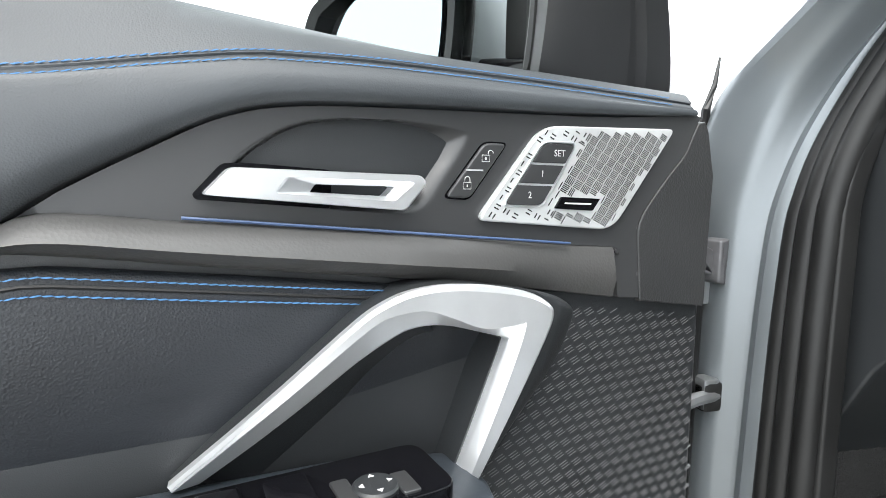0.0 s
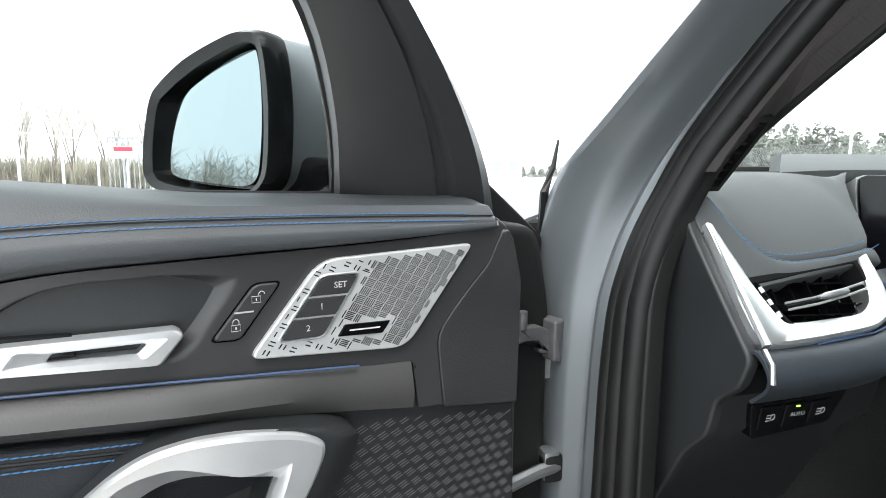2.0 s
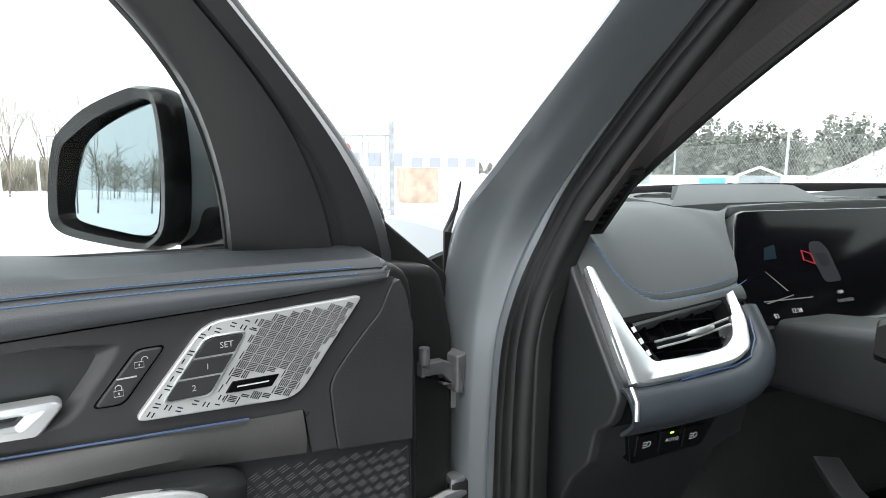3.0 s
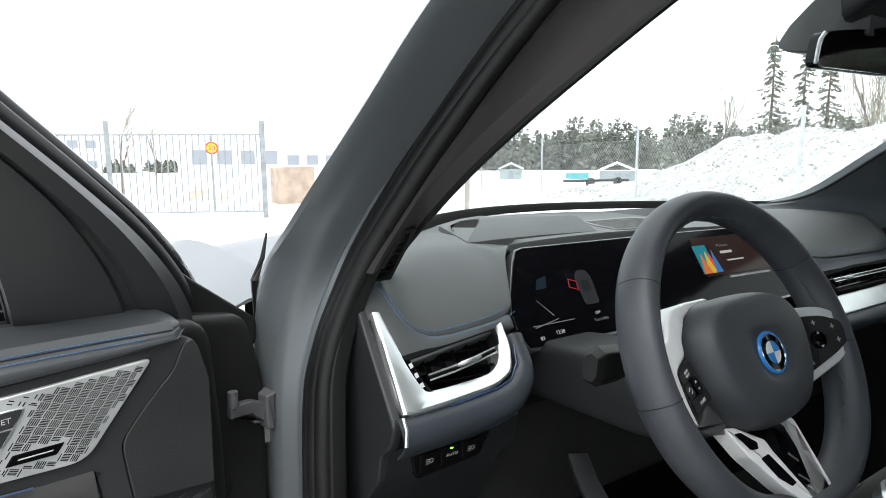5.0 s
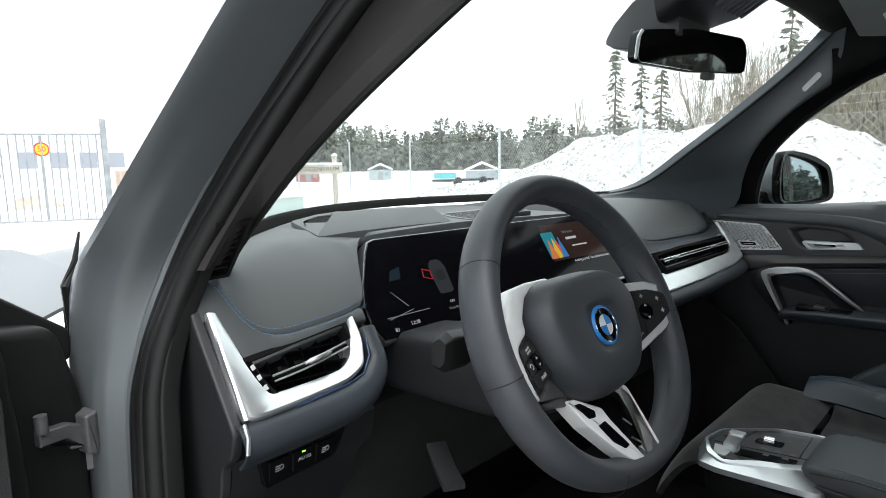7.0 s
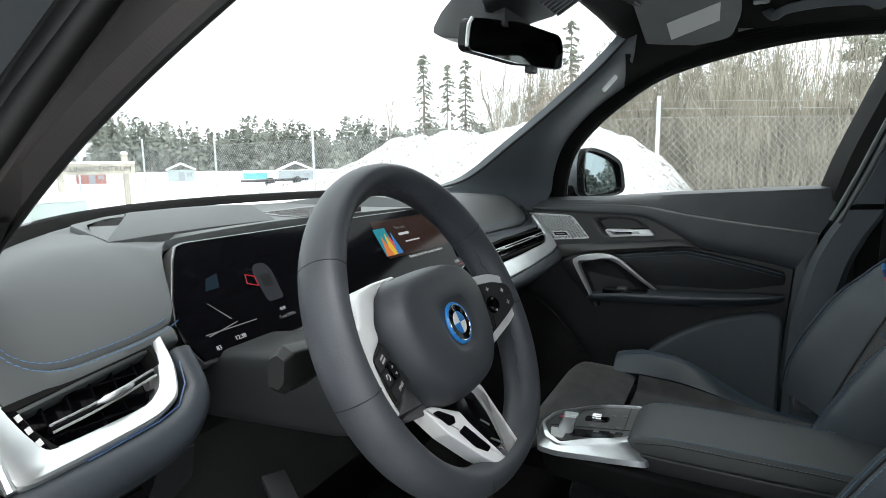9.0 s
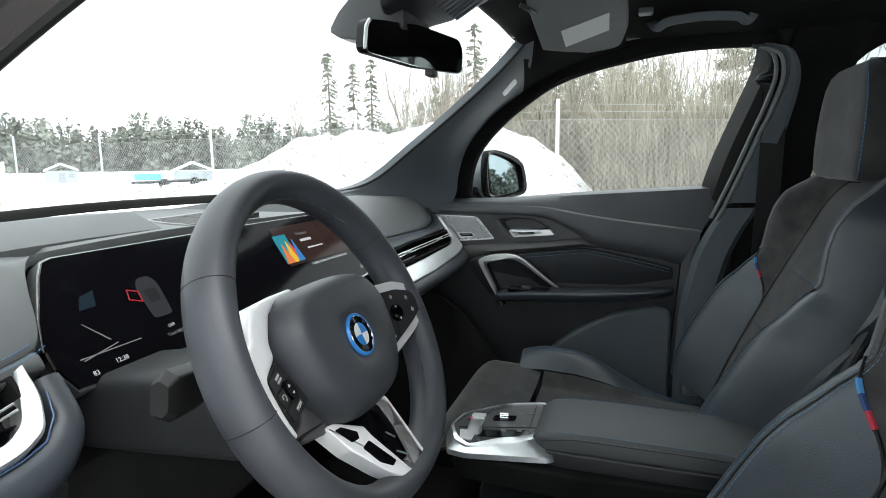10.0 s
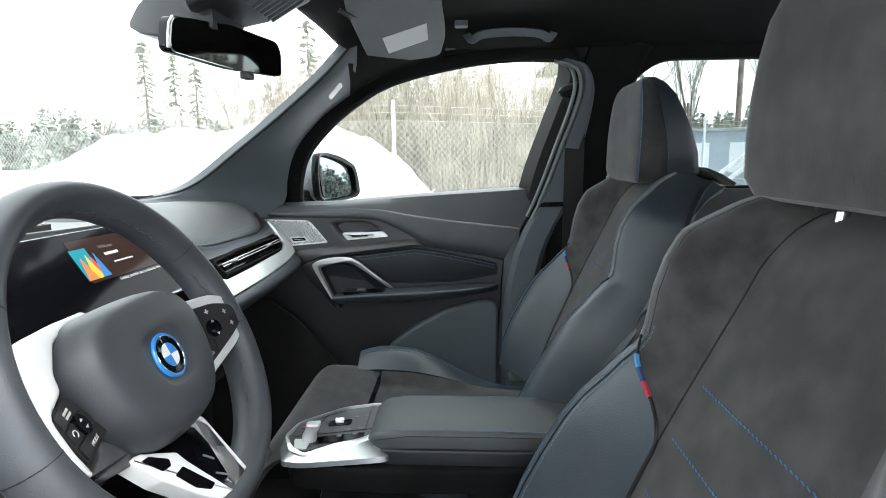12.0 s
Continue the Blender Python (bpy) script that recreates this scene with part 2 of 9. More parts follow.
def skin(rows, thick=0.0, close=False):
    """A surface through rows of 3D points; thick gives it a back that far behind its faces; close joins each row's ends."""
    bm = bmesh.new()
    g = [[bm.verts.new(Vector(p)) for p in row] for row in rows]
    k = len(g[0])
    for a, b in zip(g, g[1:]):
        for i in range(k if close else k - 1):
            j = (i + 1) % k
            bm.faces.new((a[i], a[j], b[j], b[i]))
    bm.normal_update()
    if thick:
        back = [[bm.verts.new(v.co - v.normal * thick) for v in row] for row in g]
        for a, b in zip(back, back[1:]):
            for i in range(k if close else k - 1):
                j = (i + 1) % k
                bm.faces.new((a[i], b[i], b[j], a[j]))
        for i in range(k if close else k - 1):
            j = (i + 1) % k
            bm.faces.new((g[0][i], back[0][i], back[0][j], g[0][j]))
            bm.faces.new((g[-1][i], g[-1][j], back[-1][j], back[-1][i]))
        if not close:
            for r in range(len(g) - 1):
                bm.faces.new((g[r][0], g[r + 1][0], back[r + 1][0], back[r][0]))
                bm.faces.new((g[r][-1], back[r][-1], back[r + 1][-1], g[r + 1][-1]))
        bmesh.ops.recalc_face_normals(bm, faces=bm.faces)
    return bm


def loft(rings):
    """A closed body through rings of 3D points, capped at both ends."""
    bm = skin(rings, close=True)
    bm.verts.ensure_lookup_table()
    k, n = len(rings[0]), len(rings)
    bm.faces.new([bm.verts[i] for i in range(k)])
    bm.faces.new([bm.verts[(n - 1) * k + i] for i in range(k)])
    bmesh.ops.recalc_face_normals(bm, faces=bm.faces)
    return bm


def sweep(path, profile, up=(0, 0, 1), close=False, size=None):
    """A closed profile (2D: sideways, up) drawn along a path of 3D points; size scales it along the way."""
    p = [Vector(q) for q in path]
    k, rings, last = len(p), [], Vector(up)
    for i, q in enumerate(p):
        a = p[(i - 1) % k] if close or i else q
        b = p[(i + 1) % k] if close or i < k - 1 else q
        t = (b - a).normalized()
        side = t.cross(last)
        if side.length < 1e-4:
            side = t.cross(Vector((0.3, 0.9, 0.1)))
        side.normalize()
        u = side.cross(t).normalized()
        s = size(i / (k - 1)) if size else 1
        rings.append([q + side * x * s + u * y * s for x, y in profile])
    if close:
        rings.append(rings[0])
        bm = skin(rings, close=True)
        bmesh.ops.remove_doubles(bm, verts=bm.verts, dist=1e-6)
        bmesh.ops.recalc_face_normals(bm, faces=bm.faces)
        return bm
    return loft(rings)


def terrace(loops, place, cap=True):
    """Steps of like outlines: (outline, height) from the foot up or down to the middle; each outline has the same number of points."""
    bm = skin([[place(q[0], q[1], h) for q in line] for line, h in loops], close=True)
    bm.verts.ensure_lookup_table()
    k, n = len(loops[0][0]), len(loops)
    if cap:
        bm.faces.new([bm.verts[(n - 1) * k + i] for i in range(k)])
    bmesh.ops.recalc_face_normals(bm, faces=bm.faces)
    return bm


def disc(r, n=10, ry=None):
    return [(r * math.cos(2 * math.pi * i / n), (ry or r) * math.sin(2 * math.pi * i / n)) for i in range(n)]


def tube(path, r, n=8, close=False, size=None):
    return sweep(path, disc(r, n), close=close, size=size)


def block(lo, hi, edge=0.004, place=None):
    """A box with rounded edges between two corners."""
    bm = bmesh.new()
    bmesh.ops.create_cube(bm, size=1)
    lo, hi = Vector(lo), Vector(hi)
    for v in bm.verts:
        v.co = Vector([lo[i] + (v.co[i] + 0.5) * (hi[i] - lo[i]) for i in range(3)])
    if edge:
        bmesh.ops.bevel(bm, geom=bm.edges[:], offset=edge, segments=2, profile=0.6, affect="EDGES")
    if place:
        for v in bm.verts:
            v.co = place(*v.co)
        bmesh.ops.recalc_face_normals(bm, faces=bm.faces)
    return bm


def lathe(profile, place, n=40):
    """A turned body: profile of (radius, height); place puts x, y, z."""
    rings = [[place(r * math.cos(2 * math.pi * i / n), r * math.sin(2 * math.pi * i / n), h) for i in range(n)] for r, h in profile]
    return loft(rings)


def merge(*many):
    bm = bmesh.new()
    for one in many:
        me = bpy.data.meshes.new("join")
        one.to_mesh(me)
        one.free()
        bm.from_mesh(me)
        bpy.data.meshes.remove(me)
    return bm


def stitches(path, length=0.0034, gap=0.0007, r=0.0006):
    """A row of short thread stitches along a path of 3D points."""
    p = [Vector(q) for q in path]
    verts, faces = [], []
    dense = []
    for a, b in zip(p, p[1:]):
        k = max(1, int((b - a).length / 0.0005))
        dense += [a.lerp(b, i / k) for i in range(k)]
    dense.append(p[-1])
    seg = []
    on = True
    dist = 0.0
    cur = [dense[0]]
    for a, b in zip(dense, dense[1:]):
        dist += (b - a).length
        if on:
            cur.append(b)
        if dist > (length if on else gap):
            if on and len(cur) > 1:
                seg.append((cur[0], cur[-1]))
            on, dist, cur = not on, 0.0, [b]
    for a, b in seg:
        t = (b - a).normalized()
        s = t.cross(Vector((0.31, 0.72, 0.61))).normalized()
        u = t.cross(s)
        base = len(verts)
        tw = s * r * 0.5
        for q, k in ((a - t * r - tw, 0.3), (a + (b - a) * 0.2 - tw, 1), (a + (b - a) * 0.8 + tw, 1), (b + t * r + tw, 0.3)):
            for c, d in ((1, 0), (0, 1), (-1, 0), (0, -1)):
                verts.append(q + (s * c + u * d) * r * k)
        for h in range(3):
            for c in range(4):
                faces.append((base + h * 4 + c, base + h * 4 + (c + 1) % 4, base + (h + 1) * 4 + (c + 1) % 4, base + (h + 1) * 4 + c))
    me = bpy.data.meshes.new("stitching")
    me.from_pydata(verts, [], faces)
    bm = bmesh.new()
    bm.from_mesh(me)
    bpy.data.meshes.remove(me)
    return bm


def thing(name, at, label, category, group="", kind=""):
    ob = new(name)
    ob.location = at
    ob.empty_display_size = 0.05
    return tagged(ob, label, category, group, kind)


def part(name, bm, mat, parent=None, label="", smooth=True, kind="", angle=38):
    me = bpy.data.meshes.new(name)
    top = Vector((0, 0, 0))
    up = parent
    while up:
        top += up.location
        up = up.parent
    if top.length:
        bmesh.ops.translate(bm, vec=-top, verts=bm.verts)
    bm.to_mesh(me)
    bm.free()
    me.materials.append(mat)
    if smooth:
        me.shade_smooth()
        me.set_sharp_from_angle(angle=radians(angle))
    ob = new(name, me)
    ob.parent = parent
    return tagged(ob, label, kind=kind)


def lettering(body, size, at, right, up, mat, parent, name="lettering", label="", depth=0.0003, place=None):
    """Flat raised letters: at is the middle of the line; place lays them on a curved face."""
    cu = bpy.data.curves.new(name, "FONT")
    cu.body, cu.size, cu.align_x, cu.align_y, cu.extrude, cu.resolution_u = body, size, "CENTER", "CENTER", depth, 2
    tmp = bpy.data.objects.new(name, cu)
    me = bpy.data.meshes.new_from_object(tmp)
    bpy.data.objects.remove(tmp)
    right, up = Vector(right).normalized(), Vector(up)
    n = right.cross(up).normalized()
    up = n.cross(right)
    bm = bmesh.new()
    bm.from_mesh(me)
    for v in bm.verts:
        v.co = place(*v.co) if place else Vector(at) + right * v.co.x + up * v.co.y + n * v.co.z
    return part(name, bm, mat, parent, label, smooth=False)


# ---- front doors ----
OPEN = radians(15.2)
HINGE = Vector((-0.841, 0.303, 0))
DU = Vector((-math.cos(OPEN), -math.sin(OPEN), 0))
DW = Vector((math.sin(OPEN), -math.cos(OPEN), 0))


def on_driver_door(u, v, w):
    return HINGE + DU * u + DW * w + Vector((0, 0, v))


def on_passenger_door(u, v, w):
    k = 0.737 + 0.263 * max(0.0, min(1.0, (v - 0.86) / 0.14))
    return Vector((0.695 - w, 0.324 - (u if u < 0.45 else 0.45 + (u - 0.45) * k), v))


def resample(points, n, close=False):
    p = [Vector(q) for q in points]
    if close:
        p.append(p[0])
    run = [0.0]
    for a, b in zip(p, p[1:]):
        run.append(run[-1] + (b - a).length)
    out, j = [], 0
    for i in range(n):
        d = run[-1] * i / (n if close else n - 1)
        while j < len(p) - 2 and run[j + 1] < d:
            j += 1
        seg = run[j + 1] - run[j]
        out.append(p[j].lerp(p[j + 1], min(1, (d - run[j]) / seg) if seg > 1e-9 else 0))
    return out


def framed(outer, inner, lo, hi, place, edge=0.001, n=64):
    """A flat frame between an outer and an inner outline (2D, begun at like corners)."""
    a, b = resample(outer, n, True), resample(inner, n, True)
    rows = []
    for i in list(range(n)):
        o, q = a[i], b[i]
        d = (q - o).normalized() * edge if (q - o).length > 3 * edge else Vector((0, 0))
        rows.append([place(o.x, o.y, lo), place(o.x, o.y, hi - edge), place(*(o + d), hi), place(*(q - d), hi), place(q.x, q.y, hi - edge), place(q.x, q.y, lo)])
    rows.append(rows[0])
    bm = skin(rows, close=True)
    bmesh.ops.remove_doubles(bm, verts=bm.verts, dist=1e-7)
    bmesh.ops.recalc_face_normals(bm, faces=bm.faces)
    return bm


def inside(p, poly):
    x, y, hit = p[0], p[1], False
    for (ax, ay), (bx, by) in zip(poly, poly[1:] + poly[:1]):
        if (ay > y) != (by > y) and x < (bx - ax) * (y - ay) / (by - ay) + ax:
            hit = not hit
    return hit


def gap_to(p, poly):
    """Distance from p to the outline; below zero outside."""
    q, best = Vector(p), 9.0
    for a, b in zip(poly, poly[1:] + poly[:1]):
        a, b = Vector(a), Vector(b)
        t = max(0, min(1, (q - a).dot(b - a) / (b - a).length_squared))
        best = min(best, (q - a.lerp(b, t)).length)
    return best if inside(p, poly) else -best


def slots(spots, w, place, size, depth=0.0004):
    """Many small flat bars: (u, v, angle); joined."""
    verts, faces = [], []
    for u, v, ang in spots:
        c, s = math.cos(ang), math.sin(ang)
        k = len(verts)
        for z, g in ((w - 0.0004, 1.0), (w + depth, 0.82)):
            for a, b in ((-1, -1), (1, -1), (1, 1), (-1, 1)):
                x, y = a * size[0] / 2 * g, b * size[1] / 2 * g
                verts.append(place(u + x * c - y * s, v + x * s + y * c, z))
        faces += [(k + 4, k + 5, k + 6, k + 7)] + [(k + i, k + (i + 1) % 4, k + 4 + (i + 1) % 4, k + 4 + i) for i in range(4)]
    me = bpy.data.meshes.new("slots")
    me.from_pydata(verts, [], faces)
    bm = bmesh.new()
    bm.from_mesh(me)
    bpy.data.meshes.remove(me)
    bmesh.ops.recalc_face_normals(bm, faces=bm.faces)
    return bm


PAD_LOW = [(-0.004, 0.996), (0.06, 0.993), (0.133, 0.990), (0.241, 0.987), (0.313, 0.984), (0.354, 0.976), (0.393, 0.957), (0.429, 0.937), (0.470, 0.912), (0.54, 0.900), (0.64, 0.888), (0.745, 0.872)]
TRIM_TOP = [(0.085, 0.897), (0.129, 0.900), (0.25, 0.911), (0.377, 0.922), (0.436, 0.927), (0.462, 0.915), (0.49, 0.904)]
TRIM_LOW = [(0.083, 0.858), (0.15, 0.869), (0.22, 0.880), (0.356, 0.897), (0.43, 0.907), (0.462, 0.909), (0.49, 0.9035)]
WINDOW = [(0.140, 1.0205), (0.120, 1.021), (0.118, 1.030), (0.130, 1.085), (0.156, 1.145), (0.205, 1.200), (0.285, 1.262), (0.404, 1.323), (0.612, 1.364), (0.785, 1.368), (0.826, 1.350), (0.814, 1.249), (0.750, 1.045), (0.742, 1.034), (0.70, 1.033)]
FRAME = [(0.02, 0.985), (-0.030, 0.985), (-0.034, 1.000), (-0.008, 1.048), (0.040, 1.106), (0.130, 1.190), (0.250, 1.292), (0.400, 1.368), (0.612, 1.402), (0.800, 1.402), (0.845, 1.365), (0.832, 1.249), (0.786, 1.04), (0.776, 1.005), (0.72, 1.0)]


def lean(v):
    return -0.060 + 0.45 * (v - 1.03)


def build_door(door, at, driver):
    """The lining, switches, pull, window frame and outside mirror of a front door. at(u, v, w): along, up, inwards."""
    shell = [(-0.045, 0.36), (-0.050, 0.86), (-0.042, 1.00), (0.05, 1.012), (0.76, 1.025), (0.80, 0.90), (0.76, 0.40)]
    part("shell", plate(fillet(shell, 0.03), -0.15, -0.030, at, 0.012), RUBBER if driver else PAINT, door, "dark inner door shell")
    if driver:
        # body-painted face made rubber black: shade of the door gap put into colour
        part("hinge_face", plate(fillet([(-0.118, 0.36), (-0.124, 0.90), (-0.105, 0.985), (-0.02, 1.00), (0.0, 0.36)], 0.02), -0.165, -0.070, at, 0.012), RUBBER, door, "front face of the door, black for the shaded gap")
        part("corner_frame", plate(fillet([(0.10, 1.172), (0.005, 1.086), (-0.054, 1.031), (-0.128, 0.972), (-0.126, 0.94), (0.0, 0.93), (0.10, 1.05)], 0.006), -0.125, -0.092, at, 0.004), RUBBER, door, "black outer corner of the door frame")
        hinge = part("door_hinge", plate(fillet([(-0.072, 0.885), (-0.100, 0.884), (-0.114, 0.877), (-0.114, 0.853), (-0.100, 0.855), (-0.098, 0.868), (-0.072, 0.869)], 0.002), -0.075, -0.060, at, 0.002), HINGE_GREY, door, "grey steel door hinge")
        part("hinge_plate", plate(fillet([(-0.112, 0.888), (-0.126, 0.890), (-0.124, 0.842), (-0.112, 0.846)], 0.003), -0.075, -0.052, at, 0.003), HINGE_GREY, hinge)
        part("hinge_bolt", tube([at(-0.076, 0.884, -0.062), at(-0.076, 0.902, -0.062)], 0.006, 10), HINGE_GREY, hinge)
    low = [(-0.030, 0.38), (-0.024, 0.845), (-0.012, 0.99), (0.05, 0.995), (0.70, 0.99), (0.745, 0.9), (0.72, 0.42)]
    part("lining", plate(fillet(low, 0.02), -0.032, -0.004, at, 0.006), PLASTIC, door)

    # upper pad, rolled over towards the glass
    lows = resample(ring(PAD_LOW, False, 5), 60)
    rows, above, below = [], [], []
    seam = resample(ring([(-0.006, 1.0045), (0.134, 1.0085), (0.26, 1.0100), (0.325, 1.0082), (0.353, 1.0055), (0.403, 0.9965), (0.446, 0.989), (0.55, 0.975), (0.745, 0.955)], False, 6), 400)

    def seam_at(u):
        return min(seam, key=lambda q: abs(q.x - u)).y
    for p in lows:
        vs, top = seam_at(p.x), 1.017 + 0.010 * min(1, max(0, p.x) / 0.4) + 0.022 * max(0.0, p.x - 0.22) / 0.38
        h = vs - p.y
        k = min(1, h / 0.06)
        s = 0.0026
        prof = [(p.y - 0.002, -0.008), (p.y + 0.001, 0.003), (p.y + 0.06 * h, 0.006 + 0.002 * k), (p.y + 0.25 * h, 0.007 + 0.007 * k), (p.y + 0.55 * h, 0.006 + 0.008 * k), (vs - 2.2 * s, 0.0045 + 0.005 * k),
                (vs - s, 0.0035 + 0.003 * k), (vs - 0.0012, 0.0020 + 0.002 * k), (vs, 0.0006 + 0.001 * k), (vs + 0.0012, 0.0018), (vs + s, 0.0010), (vs + 0.45 * (top - vs) + 0.003, -0.0045), (top - 0.0025, -0.015), (top, -0.026), (top + 0.003, -0.045), (top + 0.002, -0.078), (top - 0.02, -0.082)]
        prof = prof[:1] + [(q.x, q.y) for q in ring(prof[1:7], False, 4)] + prof[7:]
        g = max(0.0, (0.012 - p.x) / 0.0165)
        e = math.sqrt(max(0.0, 1 - min(1, g) ** 2))
        rows.append([at(p.x, 1.004 + (v - 1.004) * (0.25 + 0.75 * e), -0.03 + (w + 0.03) * (0.3 + 0.7 * e)) for v, w in prof])
        if p.x > 0.03:
            above.append(at(p.x, vs + s, 0.0017))
            below.append(at(p.x, vs - s, 0.0042 + 0.003 * k))
    part("upper_pad", skin(rows, 0.003), UPPER, door, "black grained leather-look upper pad")
    for line in (above, below):
        part("stitching", stitches(line, r=0.00042), STITCH, door, "blue contrast stitching")

    # fascia with the hollow behind the release handle
    top = resample([(-0.004, 0.991)] + [(u, v - 0.001) for u, v in ring(PAD_LOW, False, 5) if 0.0 < u < 0.432] + [(0.437, 0.930)], 170 if driver else 90)
    bot = resample([(0.056, 0.856), (0.078, 0.858), (0.0835, 0.896)] + TRIM_TOP[:5], 170 if driver else 90)
    hollow = [(q.x, q.y) for q in ring([(0.352, 0.940), (0.350, 0.952), (0.336, 0.964), (0.320, 0.9725), (0.300, 0.977), (0.260, 0.9785), (0.222, 0.9755), (0.2125, 0.9700), (0.2285, 0.946), (0.2425, 0.926), (0.262, 0.924), (0.31, 0.929)], True, 4)]
    front = resample(ring([(-0.003, 0.9955), (0.002, 0.990), (0.0075, 0.980), (0.014, 0.967), (0.031, 0.950), (0.052, 0.927), (0.0610, 0.912), (0.0600, 0.890), (0.056, 0.856)], False, 5), 60)
    rows = []
    fine_rows = 110 if driver else 44
    for j in range(fine_rows + 1):
        t, row = j / fine_rows, []
        for a, b in zip(top, bot):
            q = a.lerp(b, t)
            first = top[0].lerp(bot[0], t)
            f = max(0.0, 1 - (q.x - first.x) / 0.10)
            q = q + (front[min(59, int(t * 59.999))] - first) * f * f
            g = gap_to((q.x, q.y), hollow)
            ramp = max(0.0, min(1.0, (q.y - 0.922) / 0.034)) * max(0.0, min(1.0, (q.x - 0.205 - 0.35 * (0.970 - q.y)) / 0.075))
            soft = 0.0025 + 0.014 * max(0.0, min(1.0, (q.x - 0.292) / 0.04)) + 0.012 * max(0.0, min(1.0, (0.262 - q.x) / 0.03))
            row.append(at(q.x, q.y, 0.002 - 0.058 * ramp * (1 - math.exp(-max(0.0, g) / soft))))
        rows.append(row)
    part("fascia", skin(rows, 0.004), FASCIA, door, "satin dark plastic fascia with a hollow", angle=85)
    end = [(-0.020, 0.842), (0.054, 0.853)] + [(q.x - 0.0012, q.y) for q in front[::-3]] + [(-0.008, 0.993), (-0.013, 0.985), (-0.022, 0.95)]
    part("front_panel", plate(end, -0.03, 0.0022, at, 0.0015), COARSE, door, "grained black end panel")

    # patterned trim blade with its blue line
    ta, tb = resample(ring(TRIM_TOP, False, 5), 50), resample(ring(TRIM_LOW, False, 5), 50)
    rows = []
    for t, w in ((0, -0.004), (0.0, 0.004), (0.05, 0.0075), (0.4, 0.014), (0.62, 0.017), (0.85, 0.010), (0.97, 0.006), (1, -0.004)):
        rows.append([at(*a.lerp(b, t), w * (1 if i < 44 else max(0.3, (50 - i) / 6)) * (0.35 + 0.65 * max(0.0, min(1.0, (a.x - 0.16) / 0.09)))) for i, (a, b) in enumerate(zip(ta, tb))])
    part("trim_blade", skin(rows, 0.002), TRIM, door, "dark hexagon-patterned decor strip")
    blue = [at(u, v + 0.0015, 0.0052) for u, v in resample([(0.129, 0.900), (0.25, 0.911), (0.377, 0.9225)], 24)]
    part("accent_line", tube(blue, 0.0009, 6), BLUE_LINE, door, "thin blue accent line")

    # middle pad
    mid = [(0.128, 0.860), (0.22, 0.876), (0.356, 0.893), (0.44, 0.903), (0.52, 0.893), (0.62, 0.878), (0.735, 0.86), (0.735, 0.775), (0.5, 0.765), (0.226, 0.760), (0.180, 0.836)]
    mp = resample(fillet(mid, 0.01), 90, True)
    under = lambda u, v, w: at(u, v, w - 0.22 * max(0.0, 0.875 - v))
    part("middle_pad", plate([(q.x, q.y) for q in mp], -0.01, 0.006, under, 0.006, 0.006), LOWER, door, "black grained leather pad")
    for off in (0.0060, 0.0145):
        line = [at(u, v - off, 0.0075) for u, v in resample([(0.175, 0.873), (0.25, 0.883), (0.356, 0.895), (0.44, 0.905), (0.52, 0.895), (0.62, 0.880), (0.725, 0.863)], 60)]
        part("stitching", stitches(line, r=0.0005), STITCH if driver else SEAM, door, "blue contrast stitching")
    fold = [at(u, v - 0.0102, 0.0062) for u, v in resample([(0.150, 0.867), (0.25, 0.882), (0.356, 0.895), (0.44, 0.905), (0.52, 0.895), (0.725, 0.863)], 50)]
    part("fold", tube(fold, 0.0011, 6), RUBBER, door)

    # loudspeaker grille of slanted ribs
    gril = [(0.124, 0.858), (-0.020, 0.838), (-0.030, 0.62), (-0.02, 0.45), (0.25, 0.45), (0.235, 0.70), (0.222, 0.762), (0.178, 0.836)]
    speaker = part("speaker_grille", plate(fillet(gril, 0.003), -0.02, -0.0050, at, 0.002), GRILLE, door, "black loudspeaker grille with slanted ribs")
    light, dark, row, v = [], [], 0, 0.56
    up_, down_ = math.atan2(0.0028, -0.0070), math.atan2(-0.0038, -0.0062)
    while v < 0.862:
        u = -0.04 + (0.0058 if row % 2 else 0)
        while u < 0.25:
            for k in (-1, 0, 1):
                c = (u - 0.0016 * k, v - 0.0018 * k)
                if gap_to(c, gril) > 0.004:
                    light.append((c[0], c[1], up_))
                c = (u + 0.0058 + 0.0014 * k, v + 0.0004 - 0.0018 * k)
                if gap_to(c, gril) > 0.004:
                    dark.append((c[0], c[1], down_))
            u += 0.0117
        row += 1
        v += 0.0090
    # ribs greyed for the light on their edges; passenger's kept black for shade
    part("rib_pattern", slots(light, -0.0050, at, (0.0084, 0.00060), 0.0014), RIB_LIT if driver else RUBBER, speaker, kind="stuff", smooth=False)
    # black bars paint the shade of the recesses between the ribs
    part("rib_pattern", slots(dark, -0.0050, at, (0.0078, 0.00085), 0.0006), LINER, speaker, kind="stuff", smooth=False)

    # armrest with switch plate
    secs = []
    for u, v, wd, th in ((0.205, 0.752, 0.030, 0.03), (0.225, 0.768, 0.066, 0.05), (0.30, 0.779, 0.084, 0.056), (0.45, 0.785, 0.084, 0.056), (0.60, 0.790, 0.074, 0.05), (0.70, 0.793, 0.050, 0.036), (0.735, 0.793, 0.02, 0.02)):
        if not driver:
            v, th = v + 0.014, th * 0.45
        prof = fillet([(v, -0.004), (v, wd), (v - th, wd - 0.012), (v - th - (0.03 if driver else 0.012), -0.004)], 0.012, 5)
        secs.append((u, prof))
    part("armrest", loft([[at(u, p.x, p.y) for p in prof] for u, prof in secs]), LEATHER, door, "padded black armrest")
